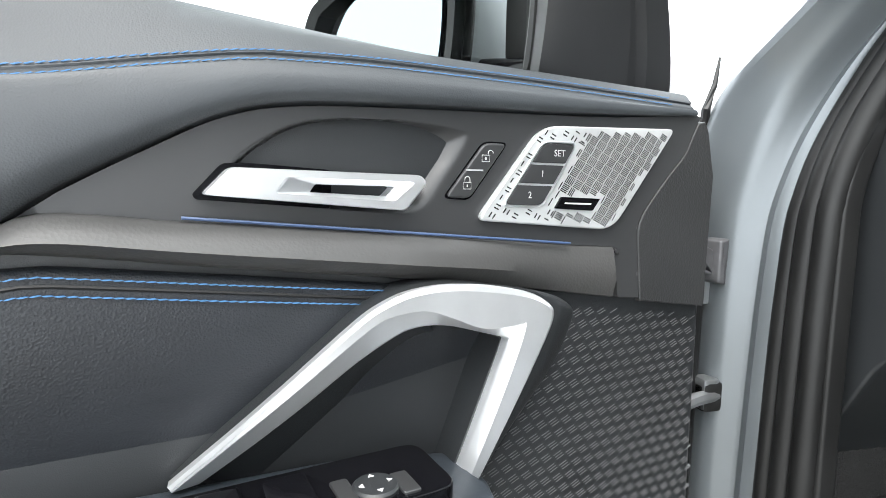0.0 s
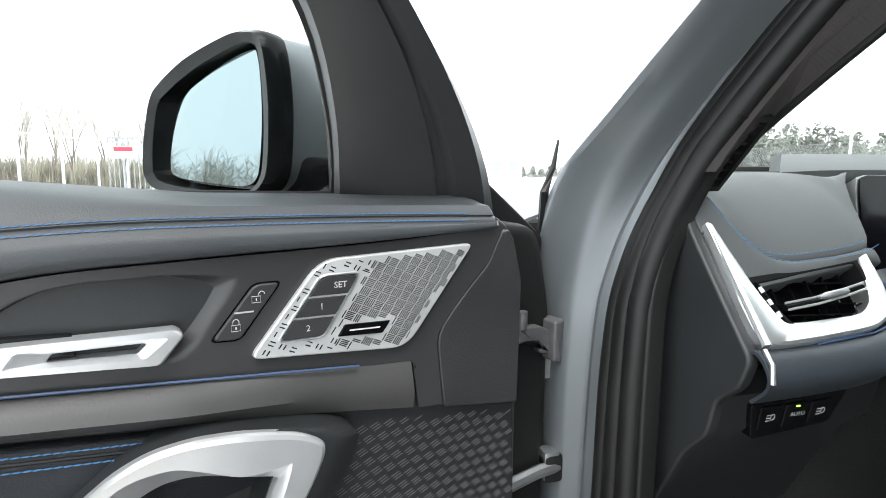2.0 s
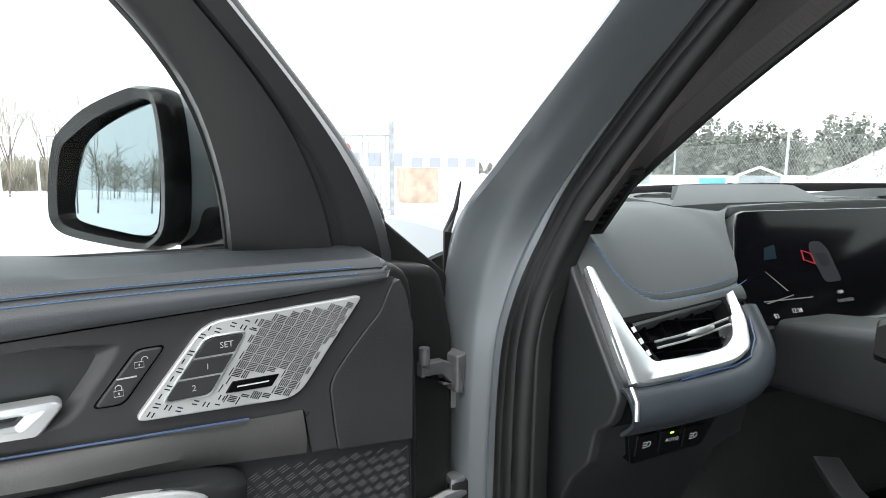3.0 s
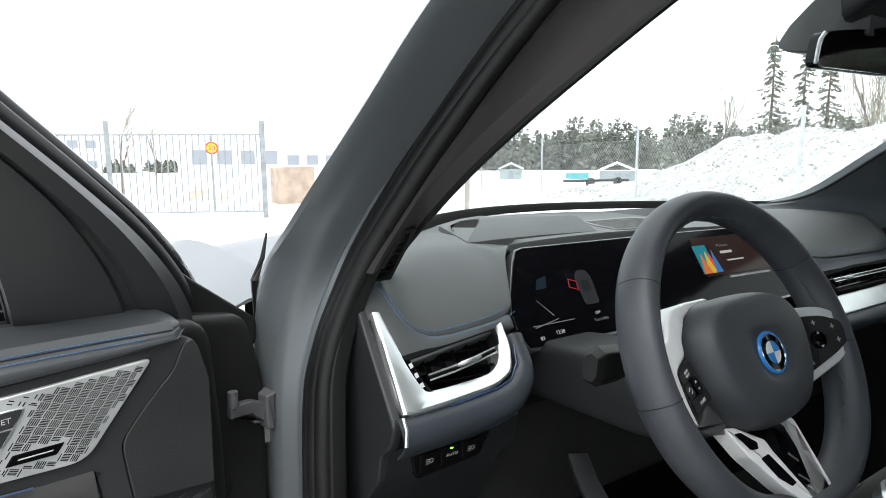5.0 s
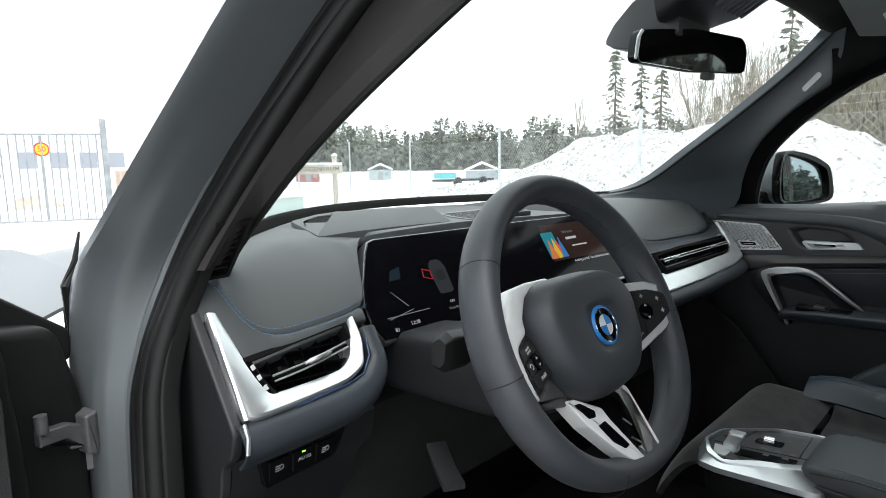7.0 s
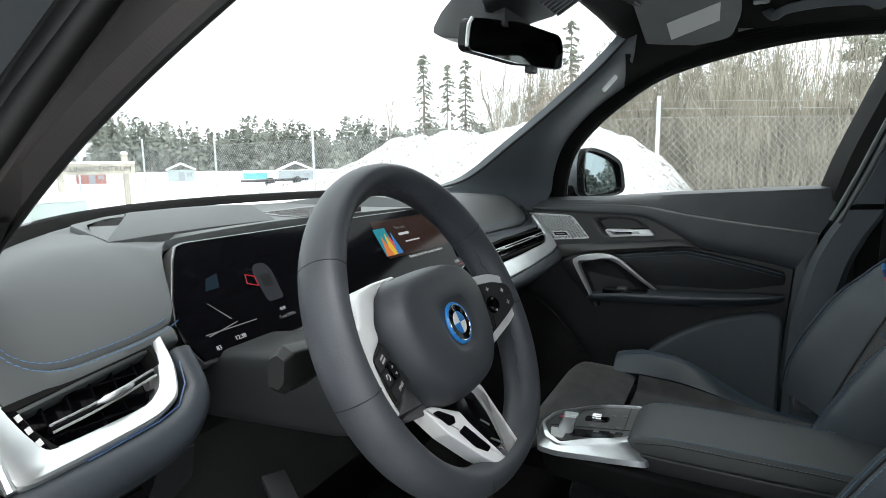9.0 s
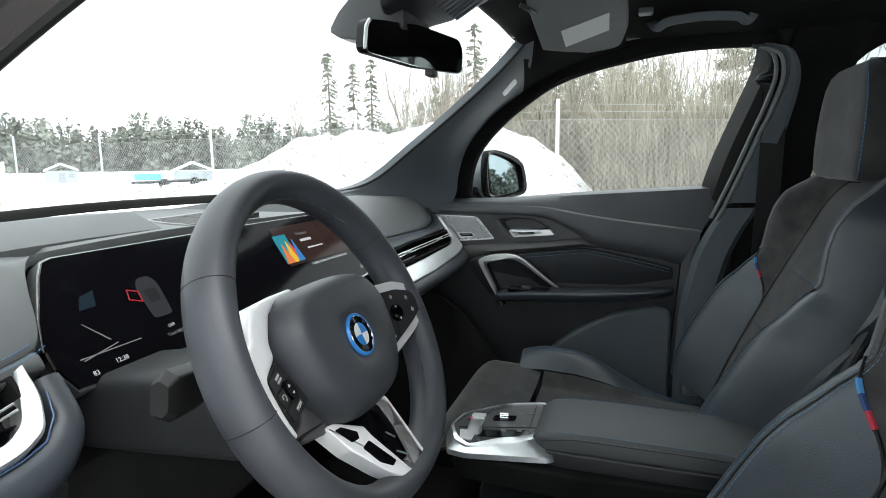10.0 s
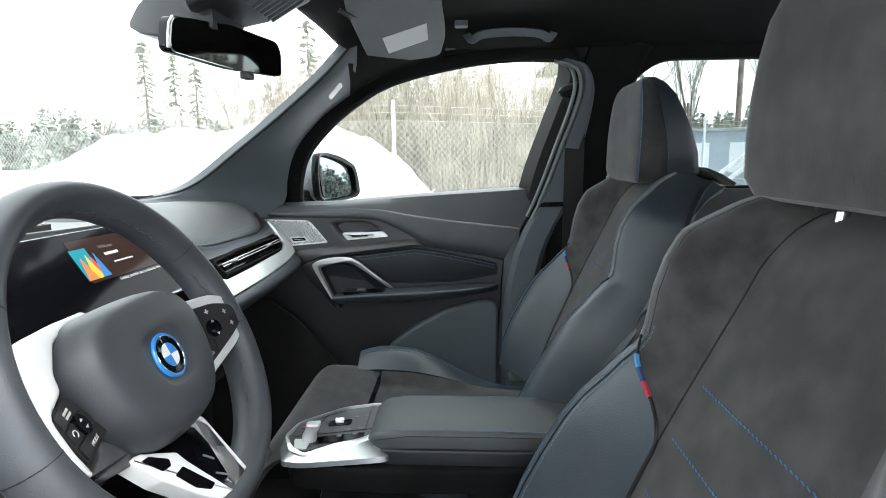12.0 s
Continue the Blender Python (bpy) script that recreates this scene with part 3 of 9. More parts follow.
    if driver:
        hi = lambda a, b, c: at(a, 0.7815 + c, b)
        sw = part("switch_panel", plate(fillet([(0.250, 0.010), (0.250, 0.066), (0.42, 0.075), (0.42, 0.014)], 0.012), -0.012, 0.0015, hi, 0.001), GLOSS, door, "black window switch panel")
        part("mirror_knob", lathe([(0.0125, 0.0), (0.0125, 0.002), (0.0112, 0.0034), (0.004, 0.0036), (0.0005, 0.0036)], lambda x, y, z: hi(0.292 + x, 0.050 + y, 0.001 + z), 28), PLASTIC, sw)
        for dx, dy in ((0.0085, 0), (-0.0085, 0), (0, 0.0085), (0, -0.0085)):
            part("arrow_mark", plate([(0.292 + dx * 0.8 - dy * 0.2, 0.050 + dy * 0.8 + dx * 0.2), (0.292 + dx * 1.1, 0.050 + dy * 1.1), (0.292 + dx * 0.8 + dy * 0.2, 0.050 + dy * 0.8 - dx * 0.2)], 0.004, 0.0050, hi), PRINT, sw)
        for x, y in ((0.276, 0.052), (0.308, 0.046)):
            part("mirror_button", plate(fillet([(x - 0.005, y - 0.011), (x + 0.005, y - 0.011), (x + 0.005, y + 0.011), (x - 0.005, y + 0.011)], 0.002), 0.001, 0.003, hi, 0.0008), FASCIA, sw)
        for x in (0.335, 0.368):
            part("window_switch", plate(fillet([(x - 0.012, 0.026), (x + 0.012, 0.026), (x + 0.012, 0.058), (x - 0.012, 0.058)], 0.004), 0.001, 0.008, hi, 0.003, 0.001), GLOSS, sw)
    else:
        hi = lambda a, b, c: at(a, 0.7955 + c, b)
        sw = part("switch_panel", plate(fillet([(0.25, 0.018), (0.25, 0.060), (0.36, 0.066), (0.36, 0.024)], 0.01), -0.01, 0.0015, hi, 0.001), GLOSS, door, "black window switch panel")
        part("window_switch", plate(fillet([(0.285, 0.028), (0.31, 0.028), (0.31, 0.052), (0.285, 0.052)], 0.004), 0.001, 0.007, hi, 0.003, 0.001), FASCIA, sw)

    # pull handle: bright faceted frame over a black back
    cut = [((0.388, 0.787), (0.387, 0.786), (0.372, 0.7835), 0.012), ((0.359, 0.8118), (0.357, 0.8107), (0.347, 0.802), 0.021), ((0.331, 0.8356), (0.329, 0.8326), (0.319, 0.8225), 0.027),
           ((0.305, 0.858), (0.301, 0.855), (0.291, 0.844), 0.031), ((0.287, 0.873), (0.281, 0.870), (0.265, 0.859), 0.034), ((0.268, 0.882), (0.257, 0.873), (0.250, 0.861), 0.036),
           ((0.244, 0.885), (0.239, 0.866), (0.236, 0.8595), 0.037), ((0.216, 0.883), (0.219, 0.857), (0.218, 0.854), 0.038), ((0.184, 0.876), (0.1935, 0.858), (0.198, 0.848), 0.038), ((0.1665, 0.866), (0.1885, 0.860), (0.1975, 0.846), 0.038),
           ((0.168, 0.855), (0.1925, 0.846), (0.2005, 0.838), 0.038), ((0.1885, 0.816), (0.2035, 0.817), (0.2088, 0.816), 0.037), ((0.2085, 0.779), (0.2190, 0.779), (0.2227, 0.779), 0.035), ((0.228, 0.742), (0.234, 0.742), (0.237, 0.741), 0.031)]
    lines, slim = [], 1.0 if driver else 0.62
    for k in range(3):
        way = [Vector((*Vector(c[0]).lerp(Vector(c[k]), slim), c[3])) for c in cut]
        fine = [a.lerp(b, j / 6) for a, b in zip(way, way[1:]) for j in range(6)] + [way[-1]]
        for _ in range(5):
            fine = [fine[0]] + [(a + 2 * b + c) / 4 for a, b, c in zip(fine, fine[1:], fine[2:])] + [fine[-1]]
        lines.append(fine)
    rows, back = [], []
    for o, r, i in zip(*lines):
        out_ = (o - i).normalized() * 0.0016
        rows.append([at(o.x, o.y, o.z - 0.010), at(o.x + out_.x * 0.6, o.y + out_.y * 0.6, o.z - 0.003), at(o.x, o.y, o.z - 0.0006), at(*(o + (r - o) * 0.12).xy, o.z + 0.0008), at(r.x, r.y, r.z + 0.0010), at(*(r + (i - r) * 0.9).xy, i.z - 0.0065), at(i.x, i.y, i.z - 0.009), at(i.x, i.y, i.z - 0.014)])
        side = (o - i).normalized()
        leg = max(0.0, min(1.0, (0.25 - o.x) / 0.07)) * (1 if o.y < 0.879 else 0)
        bo, bi = o + side * (0.004 * leg - 0.001), i - side * 0.001
        rows_w = o.z - 0.004
        back.append([at(bo.x - 0.032 * leg, bo.y - 0.010 * leg, -0.004), at(bo.x - 0.028 * leg, bo.y - 0.008 * leg, rows_w - 0.014), at(bo.x - 0.012 * leg, bo.y - 0.003 * leg, rows_w - 0.003), at(bo.x, bo.y, rows_w - 0.001), at(bi.x, bi.y, rows_w - 0.010), at(bi.x - (0.020 if i.x > 0.25 else 0.0), bi.y - (0.014 if i.x > 0.25 else 0.0), -0.004)])
    part("pull_handle", loft(rows), BRIGHT, door, "satin aluminium door pull", angle=24)
    part("pull_back", loft(back), PLASTIC, door, "soft black back of the pull")

    # release handle with a scooped slot
    def like(corners, r):
        return fillet(corners, r, 5)
    big = [(0.368, 0.9355), (0.3545, 0.9495), (0.2475, 0.9470), (0.2435, 0.9425), (0.2570, 0.9260)]
    def shrunk(poly, d):
        c = sum((Vector(q) for q in poly), Vector((0, 0))) / len(poly)
        return [Vector(q) + (c - Vector(q)).normalized() * d for q in poly]
    rim = shrunk(big, 0.0022)
    scoop = [(0.333, 0.9365), (0.3265, 0.9450), (0.2545, 0.9432), (0.2530, 0.9420), (0.2655, 0.9318)]
    slot = [(0.3135, 0.9368), (0.3105, 0.9412), (0.2655, 0.9402), (0.2640, 0.9395), (0.2690, 0.9345)]
    release = part("release_handle", terrace([(like(big, 0.003), 0.0), (like(big, 0.003), 0.0095), (like(shrunk(big, 0.0008), 0.003), 0.0115), (like(rim, 0.003), 0.0125), (like(scoop, 0.002), 0.0128), (like(shrunk(scoop, 0.0016), 0.002), 0.0108), (like(slot, 0.001), 0.0078), (like(slot, 0.001), -0.004)], at, False), BRIGHT, door, "satin aluminium release lever with a slot", angle=24)
    part("slot", plate([(0.317, 0.9425), (0.260, 0.9410), (0.267, 0.9335), (0.316, 0.9355)], -0.006, -0.002, at), PLASTIC, release)
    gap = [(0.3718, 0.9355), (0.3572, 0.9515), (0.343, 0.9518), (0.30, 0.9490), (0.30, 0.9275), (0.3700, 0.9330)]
    # black plate stands in for the shaded gap behind the lever
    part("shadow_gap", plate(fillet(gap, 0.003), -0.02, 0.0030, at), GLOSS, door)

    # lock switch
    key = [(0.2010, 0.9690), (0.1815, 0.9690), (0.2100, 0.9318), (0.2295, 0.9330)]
    # black plate under the switch paints the shade of its gap
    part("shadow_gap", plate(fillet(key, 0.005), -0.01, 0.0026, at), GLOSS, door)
    lock = part("lock_switch", plate(fillet([(0.2003, 0.9680), (0.1833, 0.9680), (0.2107, 0.9328), (0.2278, 0.9338)], 0.0045), -0.002, 0.0042, at, 0.0014), FASCIA, door, "black lock switch with padlock symbols")
    part("divider", plate([(0.2135, 0.9512), (0.2015, 0.9512), (0.2015, 0.9502), (0.2135, 0.9502)], 0.003, 0.0047, at), PEARL, lock)
    for cu, cv, shut in ((0.1995, 0.9588, False), (0.2128, 0.9415, True)):
        box = [(cu - 0.0028, cv - 0.0026), (cu + 0.0028, cv - 0.0026), (cu + 0.0028, cv + 0.0015), (cu - 0.0028, cv + 0.0015)]
        ink = tube([at(u, v, 0.0043) for u, v in box], 0.00028, 5, close=True)
        dx = 0.0 if shut else -0.0035
        bow = [at(cu + dx + 0.0019 * math.cos(a), cv + 0.0015 + (0.0018 if shut else 0.0012) + 0.0019 * math.sin(a), 0.0044) for a in [math.pi * i / 8 for i in range(9)]]
        bow = [at(cu + dx + 0.0019, cv + 0.0012, 0.0044)] + bow + ([at(cu + dx - 0.0019, cv + 0.0012, 0.0044)] if shut else [])
        part("padlock_symbol", merge(ink, tube(bow, 0.00028, 5)), PRINT, lock)
        part("keyhole", plate([(cu - 0.0004, cv - 0.0014), (cu + 0.0004, cv - 0.0014), (cu + 0.0004, cv + 0.0002), (cu - 0.0004, cv + 0.0002)], 0.0040, 0.0046, at), PRINT, lock)

    # tweeter cover with a woven slot pattern
    quad = [(0.156, 0.981), (0.0305, 0.985), (0.0900, 0.9095), (0.2060, 0.9190)]
    cover = part("tweeter_cover", plate(fillet(quad, [0.014, 0.007, 0.014, 0.008], 5), -0.002, 0.0062, at, 0.0014), PEARL, door, "brushed aluminium tweeter cover with woven slots")
    hole = [(0.156, 0.9695), (0.1285, 0.9695), (0.1560, 0.928), (0.1865, 0.929)]
    tab = [(0.140, 0.934), (0.1045, 0.9325), (0.1110, 0.924), (0.1455, 0.926)]
    ink, few = [], []
    ea, eb = Vector((-0.0070, -0.0031)), Vector((0.0040, -0.0055))
    for i in range(-26, 27):
        for j in range(-18, 19):
            mid_ = Vector((0.11, 0.95)) + ea * i + eb * j
            if gap_to(mid_, quad) < -0.01:
                continue
            along, across = (ea, eb) if (i + j) % 2 else (eb, ea)
            for k in (-2, -1, 0, 1, 2):
                q = mid_ + across * k * 0.195
                strip = driver and gap_to(q, hole) > -0.012 and (q.x > 0.155 + (0.95 - q.y) * 0.62 or q.y > 0.971 or q.y < 0.9265) or driver and q.x > 0.166
                if gap_to(q, quad) < (0.0030 if strip else 0.0045) or driver and gap_to(q, hole) > (-0.0030 if strip else -0.0048) or gap_to(q, tab) > -0.0030 or (strip and k not in (-1, 1)):
                    continue
                (few if strip else ink).append((q.x, q.y, math.atan2(along.y, along.x)))
    part("slot_pattern", merge(slots(ink, 0.0062, at, (0.0070, 0.0009), 0.0002), slots(few, 0.0062, at, (0.0044, 0.0010), 0.0002)), CARPET, cover, kind="stuff", smooth=False)
    if driver:
        wide = [(0.1572, 0.9712), (0.1265, 0.9712), (0.1550, 0.9266), (0.1888, 0.9276)]
        part("bezel", terrace([(fillet(wide, 0.006), 0.004), (fillet(wide, 0.006), 0.0070), (fillet(shrunk(wide, 0.0008), 0.006), 0.0078), (fillet(shrunk(hole, -0.0006), 0.005), 0.0078), (fillet(hole, 0.005), 0.0070), (fillet(hole, 0.005), 0.004)], at, False), SILVER, cover)
        part("button_bed", plate(fillet(hole, 0.005), 0.0, 0.0060, at), GLOSS, cover)
        cuts = [(0.0, 0.32), (0.345, 0.655), (0.68, 1.0)]
        names = ("SET", "1", "2")
        for (a, b), word in zip(cuts, names):
            pa, pb = Vector(hole[0]), Vector(hole[1])
            pc, pd = Vector(hole[2]), Vector(hole[3])
            key = [pa.lerp(pd, a), pb.lerp(pc, a), pb.lerp(pc, b), pa.lerp(pd, b)]
            key = [q.lerp(sum(key, Vector((0, 0))) / 4, 0.03) for q in key]
            knob = part("memory_button", plate(fillet([(q.x, q.y) for q in key], [0.0045 if a == 0 else 0.0006] * 2 + [0.0045 if b == 1 else 0.0006] * 2), 0.0055, 0.0074, at, 0.0006), FASCIA, cover, smooth=False)
            c = sum(key, Vector((0, 0))) / 4
            lettering(word, 0.0062, at(c.x - (0.004 if word == "SET" else 0.0), c.y, 0.0076), at(0, 0, 0) - at(1, 0, 0), (0, 0, 1), PRINT, knob, depth=0.0001)
    badge = part("maker_badge", plate([(q[0], q[1]) for q in fillet(tab, 0.001)], 0.004, 0.0074, at, 0.0006), GLOSS, cover, "small black maker's badge")
    part("printed_bar", plate([(0.1365, 0.9301), (0.1130, 0.9293), (0.1137, 0.9283), (0.1372, 0.9291)], 0.007, 0.0077, at), PRINT, badge)

    if not driver:
        part("door_pocket", plate(fillet([(0.30, 0.50), (0.363, 0.637), (0.437, 0.695), (0.54, 0.738), (0.68, 0.765), (0.735, 0.755), (0.735, 0.42), (0.30, 0.42)], 0.03), -0.01, 0.020, at, 0.012), PILLAR, door, "smooth grey door pocket panel")
    # window frame, glass and seals
    fo, wi = resample(ring(FRAME, True, 5), 120, True), resample(ring(WINDOW, True, 5), 120, True)
    rows = []
    for i in range(121):
        o, q = fo[i % 120], wi[i % 120]
        row = []
        for s, lift in ((0, -0.012), (0.0, 0.0), (0.12, 0.012), (0.30, 0.010), (0.34, 0.003), (0.42, 0.002), (0.46, 0.008), (0.9, 0.004), (1.0, -0.002), (1.0, -0.022)):
            c = o.lerp(q, s)
            row.append(at(c.x, c.y, lean(c.y) + lift + 0.012))
        rows.append(row)
    part("window_frame", skin(rows, 0.003), FASCIA if driver else LINER, door, "dark plastic window frame and mirror corner")
    outer = [at(q.x - 0.012, q.y, lean(q.y) - 0.03) for q in fo[0:100]]
    part("frame_seal", tube(outer, 0.013, 10), RUBBER, door)
    if driver:
        part("outer_frame", tube([at(q.x - 0.03, q.y - 0.004, lean(q.y) - 0.06) for q in fo[0:100]], 0.016, 10), GLOSS, door)
    edge = [at(q.x, q.y, lean(q.y) - 0.004) for q in wi]
    part("glass_seal", tube(edge, 0.005, 6, close=True), RUBBER, door)
    pane = part("window_pane", plate([(q.x, q.y) for q in wi], -0.002, 0.002, lambda u, v, w: at(u, v, lean(v) - 0.012 + w)), GLASS, door)
    pane.visible_shadow = False

    # lock pin on the belt
    part("lock_pin", tube([at(0.670, 1.02, -0.040), at(0.670, 1.052, -0.040)], 0.0042, 8), GLOSS, door)

    # outside mirror
    def face(a, b, c):
        """a outwards, b up, c rearwards, from the middle of the mirror's face."""
        a, b = 0.90 * a, 0.90 * b
        return at(0.180 + 0.36 * a + 0.93 * c, 1.088 + b, -0.210 - 0.93 * a + 0.36 * c)
    loop = [(0.150, -0.045), (0.142, -0.010), (0.125, 0.028), (0.103, 0.044), (0.043, 0.066), (-0.035, 0.080), (-0.066, 0.080), (-0.094, 0.070), (-0.104, 0.020), (-0.102, -0.030), (-0.095, -0.060), (-0.074, -0.076), (-0.044, -0.083), (0.063, -0.081), (0.121, -0.076), (0.146, -0.064)]
    lp = ring(loop, True, 4)
    mid_a = 0.02
    def at_scale(p, s, c):
        return face(mid_a + (p.x - mid_a) * s, p.y * s, c)
    shell_rows = []
    for s, c in ((0.97, -0.014), (0.985, -0.016), (0.985, -0.05), (0.95, -0.10), (0.86, -0.135), (0.66, -0.16), (0.35, -0.172), (0.05, -0.174)):
        shell_rows.append([at_scale(p, s, c) for p in lp])
    mirror = part("mirror_housing", loft(shell_rows), PAINT, door, "outside mirror with grey-green cap")
    hole_ = ring([(0.130, -0.048), (0.125, -0.014), (0.110, 0.022), (0.088, 0.035), (0.025, 0.056), (-0.047, 0.070), (-0.070, 0.070), (-0.086, 0.060), (-0.092, 0.008), (-0.089, -0.038), (-0.081, -0.062), (-0.062, -0.074), (-0.040, -0.077), (0.060, -0.073), (0.112, -0.067), (0.127, -0.058)], True, 4)
    bez = [[at_scale(p, s, c) for p in lp] for s, c in ((0.96, -0.018), (0.995, -0.016), (1.004, -0.008), (1.0, 0.001), (0.975, 0.006))]
    bez += [[face(p.x, p.y, 0.004) for p in hole_], [face(p.x * 0.99, p.y * 0.98, -0.008) for p in hole_], [face(p.x * 0.95, p.y * 0.95, -0.016) for p in hole_]]
    part("mirror_surround", skin(bez, 0.0015, close=True), MIRROR_BLACK, mirror, "gloss black mirror surround")
    part("mirror_back", plate([(p.x * 0.98, p.y * 0.98) for p in hole_], -0.024, -0.014, face), GLOSS, mirror)
    glass = ring([(0.100, -0.047), (0.094, -0.016), (0.076, 0.018), (0.052, 0.037), (0.000, 0.054), (-0.056, 0.065), (-0.070, 0.056), (-0.076, 0.006), (-0.073, -0.040), (-0.066, -0.061), (-0.046, -0.068), (0.002, -0.067), (0.086, -0.060)], True, 4)
    part("mirror_glass", plate([(p.x, p.y) for p in glass], -0.008, -0.003, lambda a, b, c: face(a, b, c - (0.034 if driver else 0.060) * b)), MIRROR, mirror)
    foot = [face(x, y, c) for x, y, c in ((-0.06, -0.075, -0.06), (-0.11, -0.078, -0.065), (-0.17, -0.085, -0.06))]
    part("mirror_foot", sweep(foot, fillet([(-0.035, -0.028), (0.035, -0.028), (0.035, 0.035), (-0.035, 0.035)], 0.012), (0, 0, 1)), GLOSS, mirror, "gloss black mirror foot")
    return door


driver_door = thing("front_door", (-1.15, 0.22, 0.36), "open driver's car door with dark lining and aluminium pull", "car door", "front doors")
build_door(driver_door, on_driver_door, True)
passenger_door = thing("front_door", (0.74, -0.05, 0.36), "closed passenger car door with black leather lining", "car door", "front doors")
build_door(passenger_door, on_passenger_door, False)

# ---- car body: pillars, roof, glass ----
def mirror_x(points, side):
    """Points given for the passenger side, turned to either side."""
    return [Vector((p[0] * side, p[1], p[2])) for p in points]


def both(table, side, n=6):
    return ring(mirror_x(table, side), False, n)


# lines that run up the front pillar, on the passenger side: opening edge, outer edge, inner edge of seal, glass edge
EDGE = [(0.715, 0.350, 0.20), (0.710, 0.350, 0.60), (0.705, 0.347, 0.86), (0.690, 0.345, 0.95), (0.662, 0.330, 1.03), (0.638, 0.298, 1.10), (0.600, 0.232, 1.20), (0.562, 0.145, 1.30), (0.535, 0.02, 1.39), (0.53, -0.10, 1.425)]
OUTER = [(0.735, 0.480, 0.20), (0.735, 0.480, 0.60), (0.735, 0.465, 0.86), (0.735, 0.450, 0.95), (0.734, 0.410, 1.03), (0.721, 0.325, 1.10), (0.694, 0.212, 1.20), (0.653, 0.128, 1.30), (0.602, 0.00, 1.40), (0.582, -0.10, 1.445)]
INNER = [(0.700, 0.272, 0.20), (0.700, 0.272, 0.60), (0.697, 0.278, 0.86), (0.688, 0.284, 0.95), (0.660, 0.278, 1.03), (0.628, 0.252, 1.10), (0.583, 0.192, 1.20), (0.540, 0.108, 1.30), (0.500, 0.00, 1.385), (0.49, -0.12, 1.415)]
GLASS_EDGE = [(0.455, 0.565, 1.046), (0.510, 0.514, 1.052), (0.545, 0.446, 1.068), (0.551, 0.385, 1.098), (0.531, 0.286, 1.165), (0.515, 0.208, 1.218), (0.497, 0.132, 1.272), (0.475, 0.059, 1.326), (0.451, 0.004, 1.372), (0.425, -0.02, 1.392)]
DRIVER_EDGE = [(0.592, 0.362, 1.030), (0.594, 0.317, 1.060), (0.597, 0.252, 1.102), (0.596, 0.185, 1.145), (0.590, 0.115, 1.188), (0.580, 0.043, 1.230), (0.567, -0.031, 1.272), (0.548, -0.108, 1.315), (0.52, -0.188, 1.358)]

